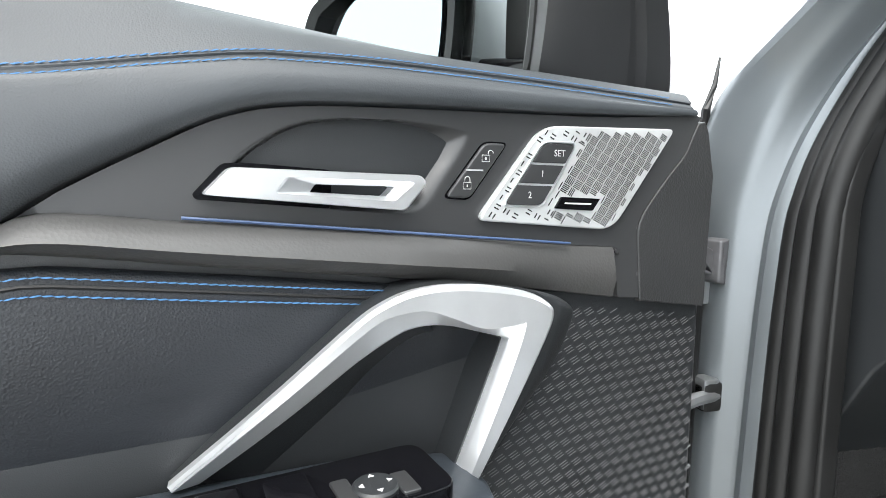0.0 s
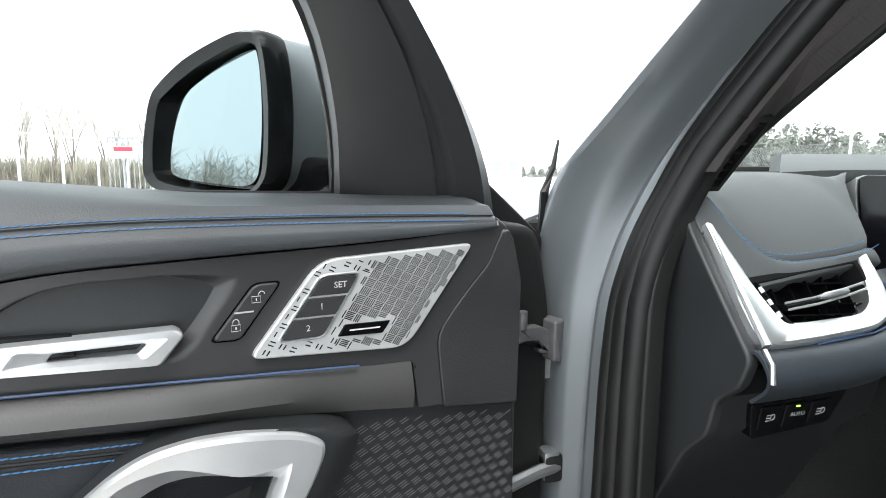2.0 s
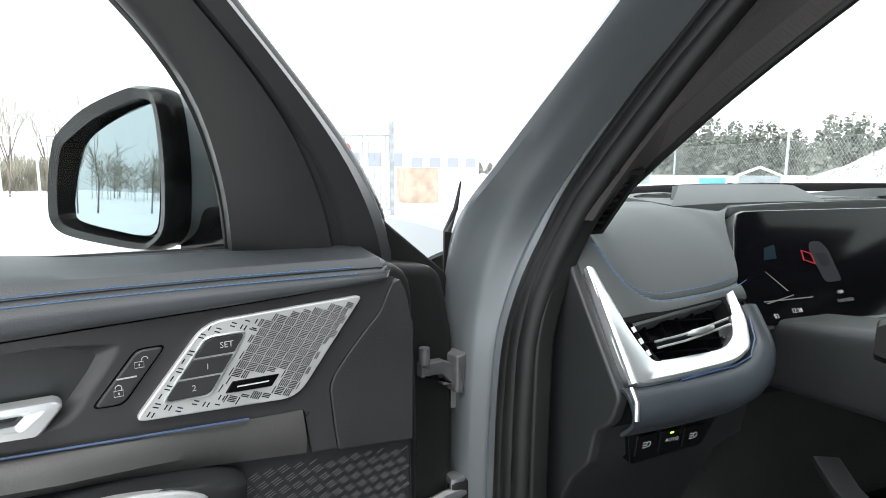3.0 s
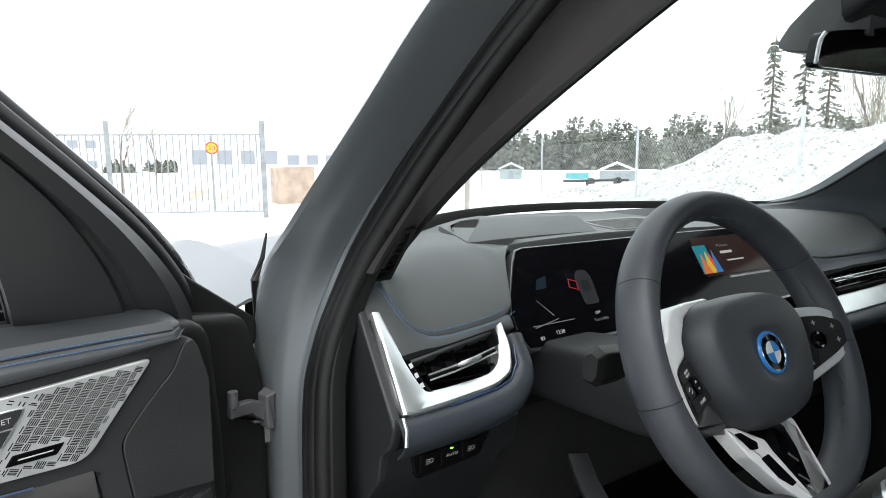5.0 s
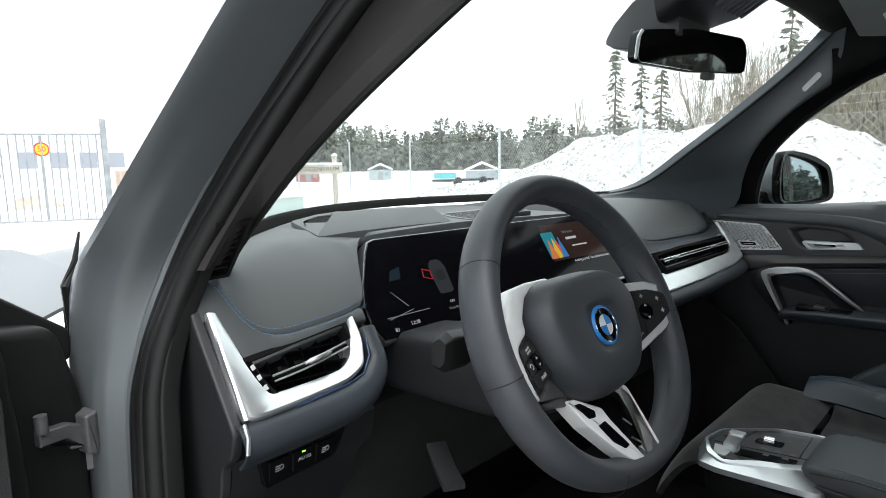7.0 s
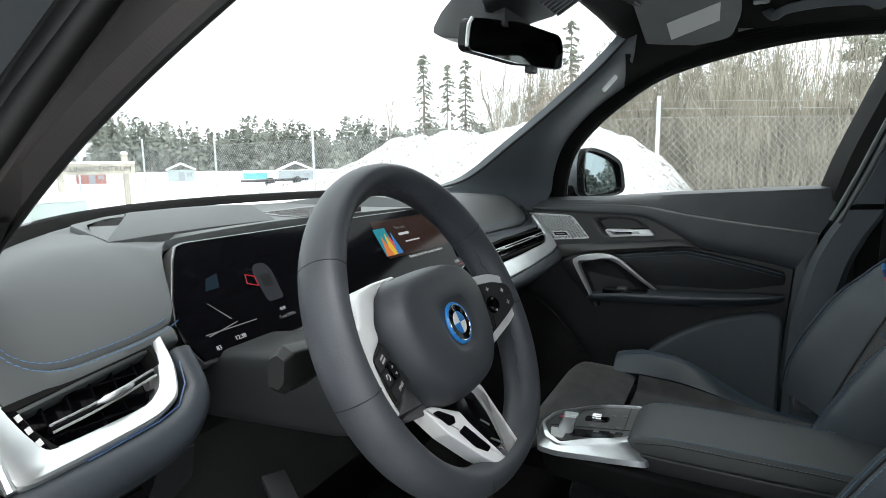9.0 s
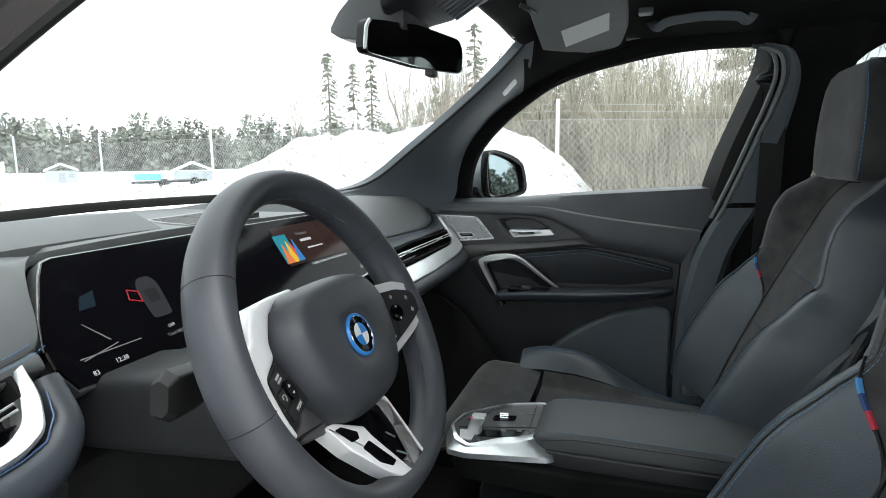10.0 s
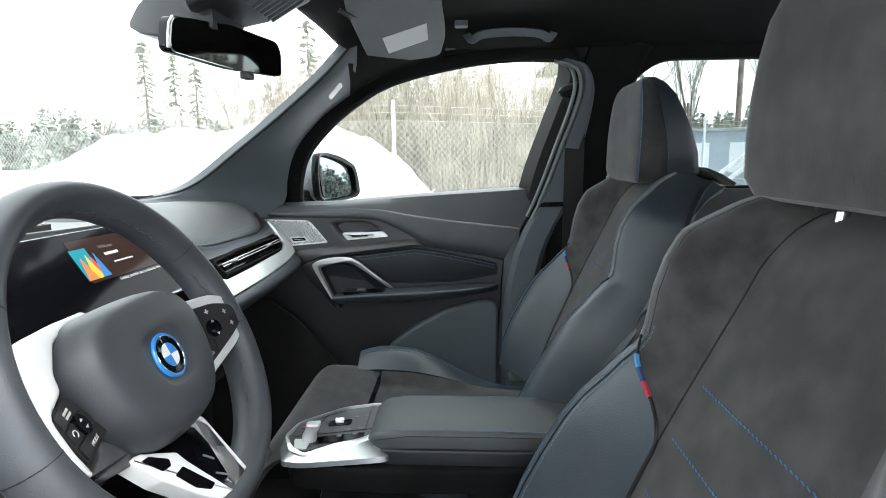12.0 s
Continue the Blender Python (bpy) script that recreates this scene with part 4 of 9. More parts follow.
# door-side edge of the inner trim on the passenger side
PASSENGER_EDGE = [(0.690, 0.300, 0.95), (0.705, 0.240, 1.03), (0.696, 0.226, 1.09), (0.676, 0.200, 1.155), (0.652, 0.150, 1.214), (0.625, 0.070, 1.276), (0.598, -0.05, 1.338), (0.583, -0.20, 1.380)]
car_body = thing("car", (0, 0.3, 0.2), "grey-green car body with door opening, pillars and roof", "car body")
for side in (-1, 1):
    e, o, i_ = both(EDGE, side), both(OUTER, side), both(INNER, side)
    rows = []
    for a, b in zip(e, o):
        out = Vector((side, -0.25, 0.0))
        back = Vector((0.07, 0.08, 0.0)) if side < 0 else Vector((-0.015, 0.045, 0.0))
        face = [a] + [a.lerp(b, k) + out * h for k, h in ((0.05, 0.004), (0.10, 0.0045), (0.15, -0.001), (0.20, -0.004), (0.26, -0.001), (0.34, 0.010), (0.40, 0.0145), (0.46, 0.0155), (0.52, 0.0135), (0.70, 0.0125), (0.88, 0.009), (0.96, 0.004))]
        rows.append(face + [b + Vector((-0.004 * side, 0.006, 0.001)), b + Vector((-0.022 * side, 0.03, 0.004)), b + back])
    part("front_pillar", skin(rows, 0.004), PAINT, car_body, "satin grey-green painted pillar")
    if side > 0:
        i_ = ring(PASSENGER_EDGE, False, 6)
    else:
        # door opening seal: two lips and a bulb
        for k, r in ((0.10, 0.0095), (0.33, 0.0115), (0.58, 0.0110)):
            line = [a.lerp(b, k) + Vector((0.006 * side, -0.004, 0)) for a, b in zip(e, i_)]
            part("door_seal", tube(line, r, 10), RUBBER, car_body, "black rubber door seal")
        trim = [a.lerp(b, 0.84) + Vector((0.004, 0.006, 0.0)) for a, b in zip(e, i_)]
        part("sill_trim", sweep(trim, fillet([(-0.010, -0.005), (0.010, -0.005), (0.010, 0.005), (-0.010, 0.005)], 0.004), (0, 1, 0.2)), RUBBER, car_body)
    # inner pillar trim from the seal to the windscreen
    ge = resample(both(GLASS_EDGE if side > 0 else DRIVER_EDGE, side), 40)
    ie = resample([p for p in i_ if p.z > 1.035] if side < 0 else [p for p in i_ if 0.985 < p.z < 1.300], 40)
    rows = []
    for i, (a, b) in enumerate(zip(ie, ge)):
        n = Vector((-0.35, -0.85, 0.15)) * 0.009 if side > 0 else Vector((0.25, -0.75, 0.45)) * 0.005
        rows.append([a + Vector((0.035 * side if side > 0 else -0.01, 0.030 if side > 0 else 0.012, 0)), a, a.lerp(b, 0.2) + n, a.lerp(b, 0.55) + n * 1.4, a.lerp(b, 0.93) + n * 0.9, b, b + Vector((0.01 * side, 0.03, 0.0))])
    if side > 0:
        corner = resample([p for p in i_ if p.z >= 1.296], 14)
        rim_ = resample(ring([(0.453, 0.006, 1.370), (0.448, -0.020, 1.388), (0.452, -0.09, 1.405), (0.460, -0.20, 1.418)], False, 5), 14)
        part("header_trim", skin([[a + Vector((0.035, 0.030, 0)), a, a.lerp(b, 0.3) + Vector((-0.004, -0.006, -0.002)), a.lerp(b, 0.7) + Vector((-0.003, -0.004, -0.003)), b, b + Vector((0.0, 0.02, 0.02))] for a, b in zip(corner, rim_)], 0.003), LINER, car_body, "black cloth header trim")
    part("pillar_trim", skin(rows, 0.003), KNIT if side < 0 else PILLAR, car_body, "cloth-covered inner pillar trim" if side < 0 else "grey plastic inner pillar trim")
    part("trim_edge", tube(ge, 0.0036, 8), RUBBER, car_body, "black edge of the pillar trim")
    # side vent at the foot of the pillar, on the driver's side
    if side < 0:
        c0, c1 = Vector((-0.652, 0.323, 1.030)), Vector((-0.647, 0.268, 1.094))
        w0 = Vector((0.040, 0.004, 0.0))
        def vent_at(x, y, z, c0=c0, c1=c1, w0=w0, side=side):
            n = (c1 - c0).cross(w0).normalized() * side
            if n.y > 0:
                n = -n
            return c0 + (c1 - c0) * y + w0 * x + n * (z + 0.006)
        vent = part("side_vent", framed([(0, 0), (1, 0), (1, 1), (0, 1)], [(0.12, 0.06), (0.88, 0.06), (0.88, 0.94), (0.12, 0.94)], -0.008, 0.004, vent_at, 0.0), RUBBER, car_body, "black demister vent with slats")
        part("vent_bed", plate([(0.08, 0.04), (0.92, 0.04), (0.92, 0.96), (0.08, 0.96)], -0.014, -0.008, vent_at), CARPET, vent)
        for k in range(7):
            y = 0.14 + k * 0.12
            part("slat", plate([(0.1, y), (0.9, y), (0.9, y + 0.035), (0.1, y + 0.035)], -0.008, 0.001, vent_at), RUBBER, vent)
    # fender and sill outside
    wing = []
    for y in (0.455, 0.5, 0.7, 0.95, 1.2, 1.5, 1.8, 2.05):
        k = (y - 0.45) / 1.6
        wing.append([Vector(((0.80 + 0.06 * math.sin(math.pi * min(1, k * 1.3))) * side, y, 0.30)), Vector(((0.86 + 0.04 * math.sin(math.pi * k)) * side, y, 0.62)), Vector(((0.86 - 0.10 * k) * side, y, 0.84)), Vector(((0.80 - 0.10 * k) * side, y, 0.96 - 0.10 * k)), Vector(((0.70 - 0.06 * k) * side, y, 1.005 - 0.13 * k * k))])
    part("front_wing", skin([ring(r, False, 4) for r in wing], 0.004), PAINT, car_body)
    part("door_sill", block((0.66 * side if side > 0 else -0.78, -1.4, 0.20), (0.78 if side > 0 else -0.66, 0.36, 0.34), 0.02), PAINT, car_body)
    # rear pillars and window belt
    bp = [Vector((x * side, y, z)) for x, y, z in ((0.74, -0.54, 0.25), (0.74, -0.54, 0.7), (0.72, -0.545, 1.0), (0.675, -0.575, 1.2), (0.62, -0.615, 1.37), (0.58, -0.64, 1.43))]
    part("centre_pillar", sweep(ring(bp, False, 5), fillet([(-0.055, -0.05), (0.075, -0.05), (0.075, 0.03), (-0.055, 0.03)], 0.018), (side, 0, 0)), LINER, car_body, "black centre pillar cover")
    edge = [Vector((x * side, y, z)) for x, y, z in ((0.735, -0.395, 0.30), (0.735, -0.40, 0.7), (0.733, -0.405, 0.95), (0.705, -0.43, 1.10), (0.66, -0.478, 1.25), (0.630, -0.505, 1.335), (0.605, -0.500, 1.385), (0.585, -0.43, 1.405), (0.58, -0.33, 1.402))]
    el = ring(edge, False, 6)
    part("seal_flange", skin([[p + Vector((0.02 * side, 0.03, -0.01)), p + Vector((-0.020 * side, 0.0, 0.0)), p + Vector((-0.030 * side, -0.05, 0.012)), p + Vector((-0.030 * side, -0.13, 0.03))] for p in el], 0.004), RUBBER, car_body)
    lip = ring([Vector((x * side, y, z)) for x, y, z in ((0.684, -0.335, 0.30), (0.684, -0.338, 0.70), (0.680, -0.360, 0.86), (0.674, -0.386, 0.94), (0.668, -0.415, 0.999), (0.655, -0.446, 1.079), (0.630, -0.477, 1.174), (0.608, -0.502, 1.252), (0.594, -0.512, 1.305), (0.583, -0.500, 1.347), (0.578, -0.46, 1.362))], False, 6)
    upper = [p for p in lip if p.z > 0.985]
    part("door_seal", tube(upper, 0.0046, 8), SEALGREY if side > 0 else RUBBER, car_body)
    part("door_seal", tube([p + Vector((-0.006 * side, -0.013, -0.004)) for p in upper], 0.0040, 8), SEALGREY if side > 0 else RUBBER, car_body)
    for name, piece in (("lower", [p for p in lip if p.z < 1.018]), ("upper", [p for p in lip if p.z > 1.022])):
        wide = lambda z: 0.052 * max(0.10, min(1.0, (1.37 - z) / 0.34))
        part("pillar_cover", skin([[p + Vector((0.004 * side, -0.010, 0.0)), p + Vector((-0.004 * side, -0.018, 0.0)), p + Vector((-0.012 * side, -0.024, 0.002)), p + Vector((-0.013 * side, -0.026 - wide(p.z), 0.003)), p + Vector((0.004 * side, -0.040 - wide(p.z), 0.003))] for p in piece], 0.003), PILLAR, car_body, "grey plastic centre pillar cover")
    # rear side: lining, window frame
    rear = [(-0.50, 0.35), (-0.50, 1.045), (-1.30, 1.06), (-1.30, 0.35)]
    part("rear_door_lining", plate(rear, 0.70, 0.80, lambda y, z, x, side=side: Vector((x * side if side > 0 else -x, y, z))), PLASTIC, car_body)
    opening = [(-0.600, 1.06), (-0.620, 1.20), (-0.655, 1.325), (-0.715, 1.362), (-0.95, 1.362), (-1.20, 1.33), (-1.25, 1.06)]
    around = [(-0.48, 1.02), (-0.50, 1.22), (-0.55, 1.44), (-0.72, 1.46), (-0.95, 1.46), (-1.32, 1.46), (-1.34, 1.02)]
    def rear_at(y, z, w, side=side):
        return Vector((side * (0.74 - 0.45 * (z - 1.0) - w), y, z))
    part("rear_window_frame", framed(around, fillet(opening, 0.03, 4), -0.03, 0.004, rear_at, 0.002, 90), LINER, car_body, "black rear window surround")
    rp = part("rear_pane", plate(fillet(opening, 0.03, 4), -0.014, -0.011, rear_at), TINT, car_body)
    rp.visible_shadow = False

# roof lining with a shallow crown
rows = []
for y in (-0.10, -0.16, -0.25, -0.4, -0.6, -0.9, -1.2, -1.5):
    drop = 0.010 if y > -0.12 else 0.0
    wide = 0.46 + 0.10 * min(1, (-0.10 - y) / 0.12)
    rows.append([Vector((x * wide, y + 0.085 * (1 - x * x) * (1 if y > -0.2 else 0.4), 1.418 + 0.045 * (1 - x * x) - drop - (0.02 * max(0, abs(x) - 0.8) / 0.2))) for x in [i / 12 - 1 for i in range(25)]])
part("headliner", skin(rows, -0.01), LINER, car_body, "black cloth roof lining")
rows = [[p + Vector((0, 0, 0.05)) for p in ([Vector((x * 0.62, y, 1.44 + 0.06 * (1 - x * x))) for x in [i / 8 - 1 for i in range(17)]])] for y in (0.02, -0.4, -0.9, -1.6)]
part("roof", skin(rows, 0.003), PAINT, car_body)
# back of the cabin
part("tailgate_lining", block((-0.72, -1.62, 0.3), (0.72, -1.55, 1.10), 0.01), LINER, car_body)
part("rear_pillar", block((-0.72, -1.6, 1.06), (-0.46, -1.5, 1.47), 0.03), LINER, car_body)
part("rear_pillar", block((0.46, -1.6, 1.06), (0.72, -1.5, 1.47), 0.03), LINER, car_body)

# windscreen with its black band
def screen_foot(x):
    k = min(1.0, abs(x) / 0.60)
    return Vector((x, 0.40 + 0.44 * (1 - k**2.0), 1.047 + 0.012 * x))


def screen_head(x):
    k = min(1.0, abs(x) / 0.45)
    return Vector((x * 0.75, 0.042 - 0.036 * k**5, 1.402 - 0.026 * k**6))


rows = []
for i in range(25):
    x = -0.60 + 1.20 * i / 24
    a, b = screen_foot(x), screen_head(x)
    rows.append([a.lerp(b, t) + Vector((0, 0.03, 0.04)) * math.sin(math.pi * t) for t in (0, 0.15, 0.3, 0.5, 0.7, 0.85, 1)])
ws = part("windscreen", skin(rows, 0.003), GLASS, car_body)
ws.visible_shadow = False
part("screen_band", skin([[screen_foot(x) + Vector((0, d, h)) for d, h in ((-0.012, -0.010), (-0.006, -0.001), (0.0, 0.0035), (0.018, 0.0045), (0.03, 0.002))] for x in [-0.60 + 1.20 * i / 40 for i in range(41)]], 0.003), LINER, car_body, "black band along the foot of the windscreen")
HEAD = [(0.448, 0.004, 1.374), (0.425, 0.018, 1.389), (0.38, 0.026, 1.397), (0.256, 0.034, 1.4005), (0.10, 0.040, 1.4015)]
head_line = ring(HEAD + [(-x, y, z) for x, y, z in reversed(HEAD)], False, 6)
part("header_band", skin([[p + Vector((0, 0.020, 0.012)), p + Vector((0, 0.004, 0.002)), p, p + Vector((-0.03 * p.x, -0.012, 0.0)), p + Vector((-0.06 * p.x, -0.06, 0.012)), p + Vector((-0.08 * p.x, -0.13, 0.030 + 0.25 * max(0.0, 1.39 - p.z)))] for p in head_line], 0.003), LINER, car_body, "black cloth windscreen header")
# bonnet, beyond the windscreen
rows = []
for y in (0.60, 0.75, 1.0, 1.3, 1.6, 1.85):
    k = (y - 0.6) / 1.25
    rows.append([Vector((x * (0.71 - 0.05 * k), y + 0.30 * (1 - x * x) * (1 - k), 0.985 + 0.03 * (1 - x * x) - 0.14 * k * k)) for x in [i / 10 - 1 for i in range(21)]])
part("bonnet", skin(rows, 0.006), PAINT, car_body)

# floor of the cabin and bulkhead
part("cabin_floor", block((-0.70, -1.5, 0.20), (0.70, 0.75, 0.26), 0.01), CARPET, car_body, "black carpet")
part("bulkhead", block((-0.70, 0.62, 0.26), (0.70, 0.68, 0.97), 0.01), CARPET, car_body)

# door hinge and check strap on the driver's pillar
for z in (0.845, 0.44):
    part("door_hinge", merge(block((-0.800, 0.418, z - 0.013), (-0.742, 0.426, z + 0.016), 0.003), block((-0.752, 0.405, z - 0.026), (-0.735, 0.455, z + 0.028), 0.003), block((-0.845, 0.395, z - 0.02), (-0.795, 0.422, z + 0.02), 0.004)), STEEL, car_body, "zinc-plated door hinge")
part("check_strap", merge(block((-0.752, 0.385, 0.712), (-0.734, 0.405, 0.745), 0.003), tube([(-0.83, 0.36, 0.722), (-0.76, 0.385, 0.726), (-0.735, 0.39, 0.727)], 0.007, 8)), STEEL, car_body, "door check strap")
part("check_boot", block((-0.752, 0.384, 0.710), (-0.730, 0.404, 0.742), 0.005), RUBBER, car_body)
# added black block, stands in for the dark gap beside the pillar
part("door_gap_shade", block((-0.815, 0.40, 0.66), (-0.752, 0.50, 0.800), 0.010), RUBBER, car_body)
part("wiring_boot", tube([(-0.84, 0.33, 0.80), (-0.80, 0.40, 0.79), (-0.76, 0.47, 0.80)], 0.016, 10), RUBBER, car_body)
part("quarter_seal", tube([(-0.735, 0.44, 0.96), (-0.742, 0.425, 1.02), (-0.730, 0.43, 1.045), (-0.722, 0.435, 1.075)], 0.006, 8, size=lambda t: 1.1 - 0.9 * t), RUBBER, car_body)

# ---- dashboard ----
dash = thing("dashboard", (0, 0.45, 0.5), "dark grey soft dashboard with curved display and aluminium vents", "dashboard")


# soft top: from the windscreen's foot to the lip
LIP = [(-0.668, 0.352, 1.030), (-0.645, 0.338, 1.027), (-0.629, 0.315, 1.016), (-0.620, 0.298, 0.995), (-0.611, 0.283, 0.977), (-0.597, 0.274, 0.967), (-0.577, 0.270, 0.963), (-0.545, 0.271, 0.964), (-0.513, 0.273, 0.966), (-0.480, 0.277, 0.970), (-0.462, 0.284, 0.975), (-0.446, 0.303, 0.989), (-0.430, 0.331, 1.014), (-0.412, 0.354, 1.038), (-0.38, 0.362, 1.044), (-0.2, 0.362, 1.047), (0.0, 0.350, 1.043), (0.16, 0.332, 1.038), (0.215, 0.318, 1.020), (0.26, 0.300, 0.985), (0.32, 0.288, 0.970), (0.45, 0.284, 0.966), (0.58, 0.280, 0.964), (0.640, 0.284, 0.972), (0.668, 0.300, 0.990)]
lip = resample(ring(LIP, False, 5), 120)
rows = []
for p in lip:
    f = screen_foot(max(-0.6, min(0.6, p.x)))
    f = Vector((p.x, f.y - 0.02, 1.034 if abs(p.x) < 0.5 else 1.034 - 0.10 * (abs(p.x) - 0.5)))
    swell = 0.030 if p.x > 0.22 else 0.0
    side = 1 - max(0, abs(p.x) - 0.60) / 0.09
    fall = [p + Vector((0, 0.004, -0.012)), p + Vector((0, -0.0005, -0.003)), p]
    for t in (0.02, 0.05, 0.09, 0.14, 0.20, 0.28, 0.38, 0.50, 0.64, 0.8, 1.0):
        q = p.lerp(f, t)
        if p.x < -0.36:
            high = f.z - p.z
            u = min(1.0, (q.y - p.y) / max(0.03, 2.1 * high))
            q.z = p.z + high * (1 - (1 - u) ** 2) + 0.008 * math.sin(math.pi * t) * min(1.0, (-0.36 - p.x) / 0.04) * side
        else:
            q.z = p.z + (f.z - p.z) * (1 - (1 - t) ** 2.2) + swell * math.sin(math.pi * min(1, t**0.75)) * side * 0.9
        fall.append(q)
    rows.append(fall)
part("display_recess", skin([[p + Vector((0, 0.002, -0.008)), p + Vector((0, 0.028, -0.03)), p + Vector((0, 0.05, -0.12))] for p in lip], 0.003), RUBBER, dash, "dark recess behind the display")
part("soft_top", skin(rows, -0.004), PAD, dash, "dark grey soft-touch dash top")
for k in (0, 1):
    for a, b in ((4, 48), (84, 116)):
        line = []
        for i in range(a, b):
            p, up = lip[i], (rows[i][6] - rows[i][2]).normalized()
            if p.x < -0.46:
                along = (lip[i + 1] - lip[i - 1]).normalized()
                down = along.cross(Vector((0, -0.758, 0.652))).normalized()
                line.append(p + up * 0.0050 + Vector((0, -0.0022, 0.0012)) if k == 0 else p - down * (0.0055 if down.z > 0 else -0.0055) + Vector((0, -0.0062, 0.0042)))
            elif p.x > 0.215:
                line.append(p + up * (0.006 + 0.0085 * k) + Vector((0, -0.0012, 0.0016)))
        part("stitching", stitches(line, 0.0036, 0.0016, 0.00045), STITCH if lip[a].x < 0 else SEAM, dash, "blue contrast stitching")

# lower leather band above the vents
def slope(x, z, out=0.0):
    """Point on the slanted front, at height z; out: towards the seats."""
    n = Vector((0, -0.758, 0.652))
    return Vector((x, 0.215 + 0.86 * (z - 0.902), z)) + n * out


VENT_TOP = 0.946
for side in (-1, 1):
    xs = [-0.657, -0.645, -0.60, -0.54, -0.48, -0.474] if side < 0 else [0.20, 0.30, 0.42, 0.54, 0.64, 0.672]
    rows = []
    for x in resample([(x, 0) for x in xs], 60):
        x = x.x
        near = sorted(lip, key=lambda p: abs(p.x - x))[:2]
        topz = near[0].z + (near[1].z - near[0].z) * max(-0.5, min(1.0, (x - near[0].x) / ((near[1].x - near[0].x) or 1.0)))
        if side < 0:
            low = 0.986 if x < -0.645 else (0.986 - 0.044 * (x + 0.645) / 0.017 if x < -0.628 else 0.942 + 0.014 * min(1.0, (x + 0.628) / 0.13))
            rows.append([slope(x, topz + 0.002, -0.010), slope(x, topz - 0.0005, -0.0005), slope(x, topz - 0.003, 0.0030), slope(x, topz + (low - topz) * 0.35, 0.0042), slope(x, topz + (low - topz) * 0.7, 0.0040), slope(x, low + 0.001, 0.0025), slope(x, low, 0.0005), slope(x, low, -0.02)])
        else:
            rows.append([slope(x, topz + 0.001, -0.012), slope(x, topz - 0.0015, -0.002), slope(x, topz - 0.006, 0.0015), slope(x, (topz + VENT_TOP) / 2, 0.003), slope(x, VENT_TOP + 0.002, 0.002), slope(x, VENT_TOP, -0.02)])
    part("front_band", skin(rows, 0.004), PAD if side < 0 else LEATHER, dash)
    # air vent in an aluminium frame
    m = -side
    def vent(x, z, w, m=m):
        return slope(-x if m > 0 else x, z, w)
    if side < 0:
        box = [(0.630, 0.945), (0.612, 0.915), (0.535, 0.917), (0.508, 0.932), (0.507, 0.957)]
        outline = [(0.652, 0.9915), (0.642, 0.9915), (0.634, 0.955), (0.628, 0.926), (0.619, 0.9155), (0.60, 0.9150), (0.535, 0.9175), (0.5145, 0.927), (0.5045, 0.944), (0.4995, 0.960), (0.4895, 0.960), (0.4885, 0.942), (0.4955, 0.924), (0.512, 0.9115), (0.535, 0.9065), (0.60, 0.9025), (0.6555, 0.9005)]
        frame_poly = [(x, z) for x, z in outline]
    else:
        box = [(0.655, 0.938), (0.625, 0.917), (0.40, 0.917), (0.275, 0.918), (0.27, 0.940), (0.40, 0.944)]
        frame_poly = [(0.682, 0.976), (0.672, 0.978), (0.664, 0.950), (0.645, 0.922), (0.60, 0.910), (0.40, 0.908), (0.22, 0.908), (0.20, 0.880), (0.40, 0.880), (0.60, 0.886), (0.670, 0.894), (0.690, 0.93)]
    air = part("air_vent", plate(box, -0.03, -0.016, vent), GLOSS, dash, "black air vent with slats")
    x0, x1 = min(p[0] for p in box), max(p[0] for p in box)
    part("vent_surround", framed([(q[0], q[1]) for q in resample([(b[0] + (0.006 if b[0] > (x0 + x1) / 2 else -0.005), b[1] + (0.005 if b[1] > 0.93 else -0.004)) for b in box], 60, True)], [(q.x, q.y) for q in resample(box, 60, True)], -0.028, 0.004, vent, 0.001), LINER, air)
    for k, z in enumerate((0.921, 0.929, 0.945) if side < 0 else (0.922, 0.936)):
        bar = [vent(x0 + 0.006 + (x1 - x0 - 0.016) * t + (z - 0.92) * (0.5 if side < 0 else 0), z + (0.004 if side < 0 else 0) * t, -0.010) for t in (0, 0.5, 1)]
        part("slat", sweep(bar, [(-0.006, -0.0008), (0.006, -0.0008), (0.006, 0.0008), (-0.006, 0.0008)], (0, 0.6, 0.8)), GLOSS, air)
    ends = ((0.516, 0.938), (0.546, 0.9335), (0.579, 0.9295), (0.612, 0.927)) if side < 0 else ((0.283, 0.9305), (0.40, 0.9305), (0.53, 0.9305), (0.643, 0.9305))
    part("blade", sweep([vent(x, z, 0.0005) for x, z in ends], fillet([(-0.005, -0.0022), (0.005, -0.0022), (0.005, 0.0022), (-0.005, 0.0022)], 0.001, 2), (0, 0.6, 0.8)), GLOSS, air)
    for dz in (-0.0023, 0.0023):
        part("bright_edge", tube([vent(x, z + dz, 0.0060) for x, z in ends], 0.0011, 6), BRIGHT, air, "thin bright edge of the blade")
    for t in ((0.42,) if side < 0 else (0.15, 0.75)):
        c = vent(*Vector(ends[0]).lerp(Vector(ends[3]), t), 0.0065)
        way = (vent(*ends[0], 0) - vent(*ends[3], 0)).normalized()
        part("vent_tab", sweep([c - way * 0.018, c - way * 0.011, c - way * 0.006 + Vector((0, -0.003, 0.001)), c + way * 0.010 + Vector((0, -0.003, 0.001)), c + way * 0.017], fillet([(-0.0040, -0.0030), (0.0040, -0.0030), (0.0040, 0.0030), (-0.0040, 0.0030)], 0.002, 3), (0, 0.5, 0.8), size=lambda t: 1.0 - 0.6 * abs(2 * t - 1) ** 4), STEEL, air)
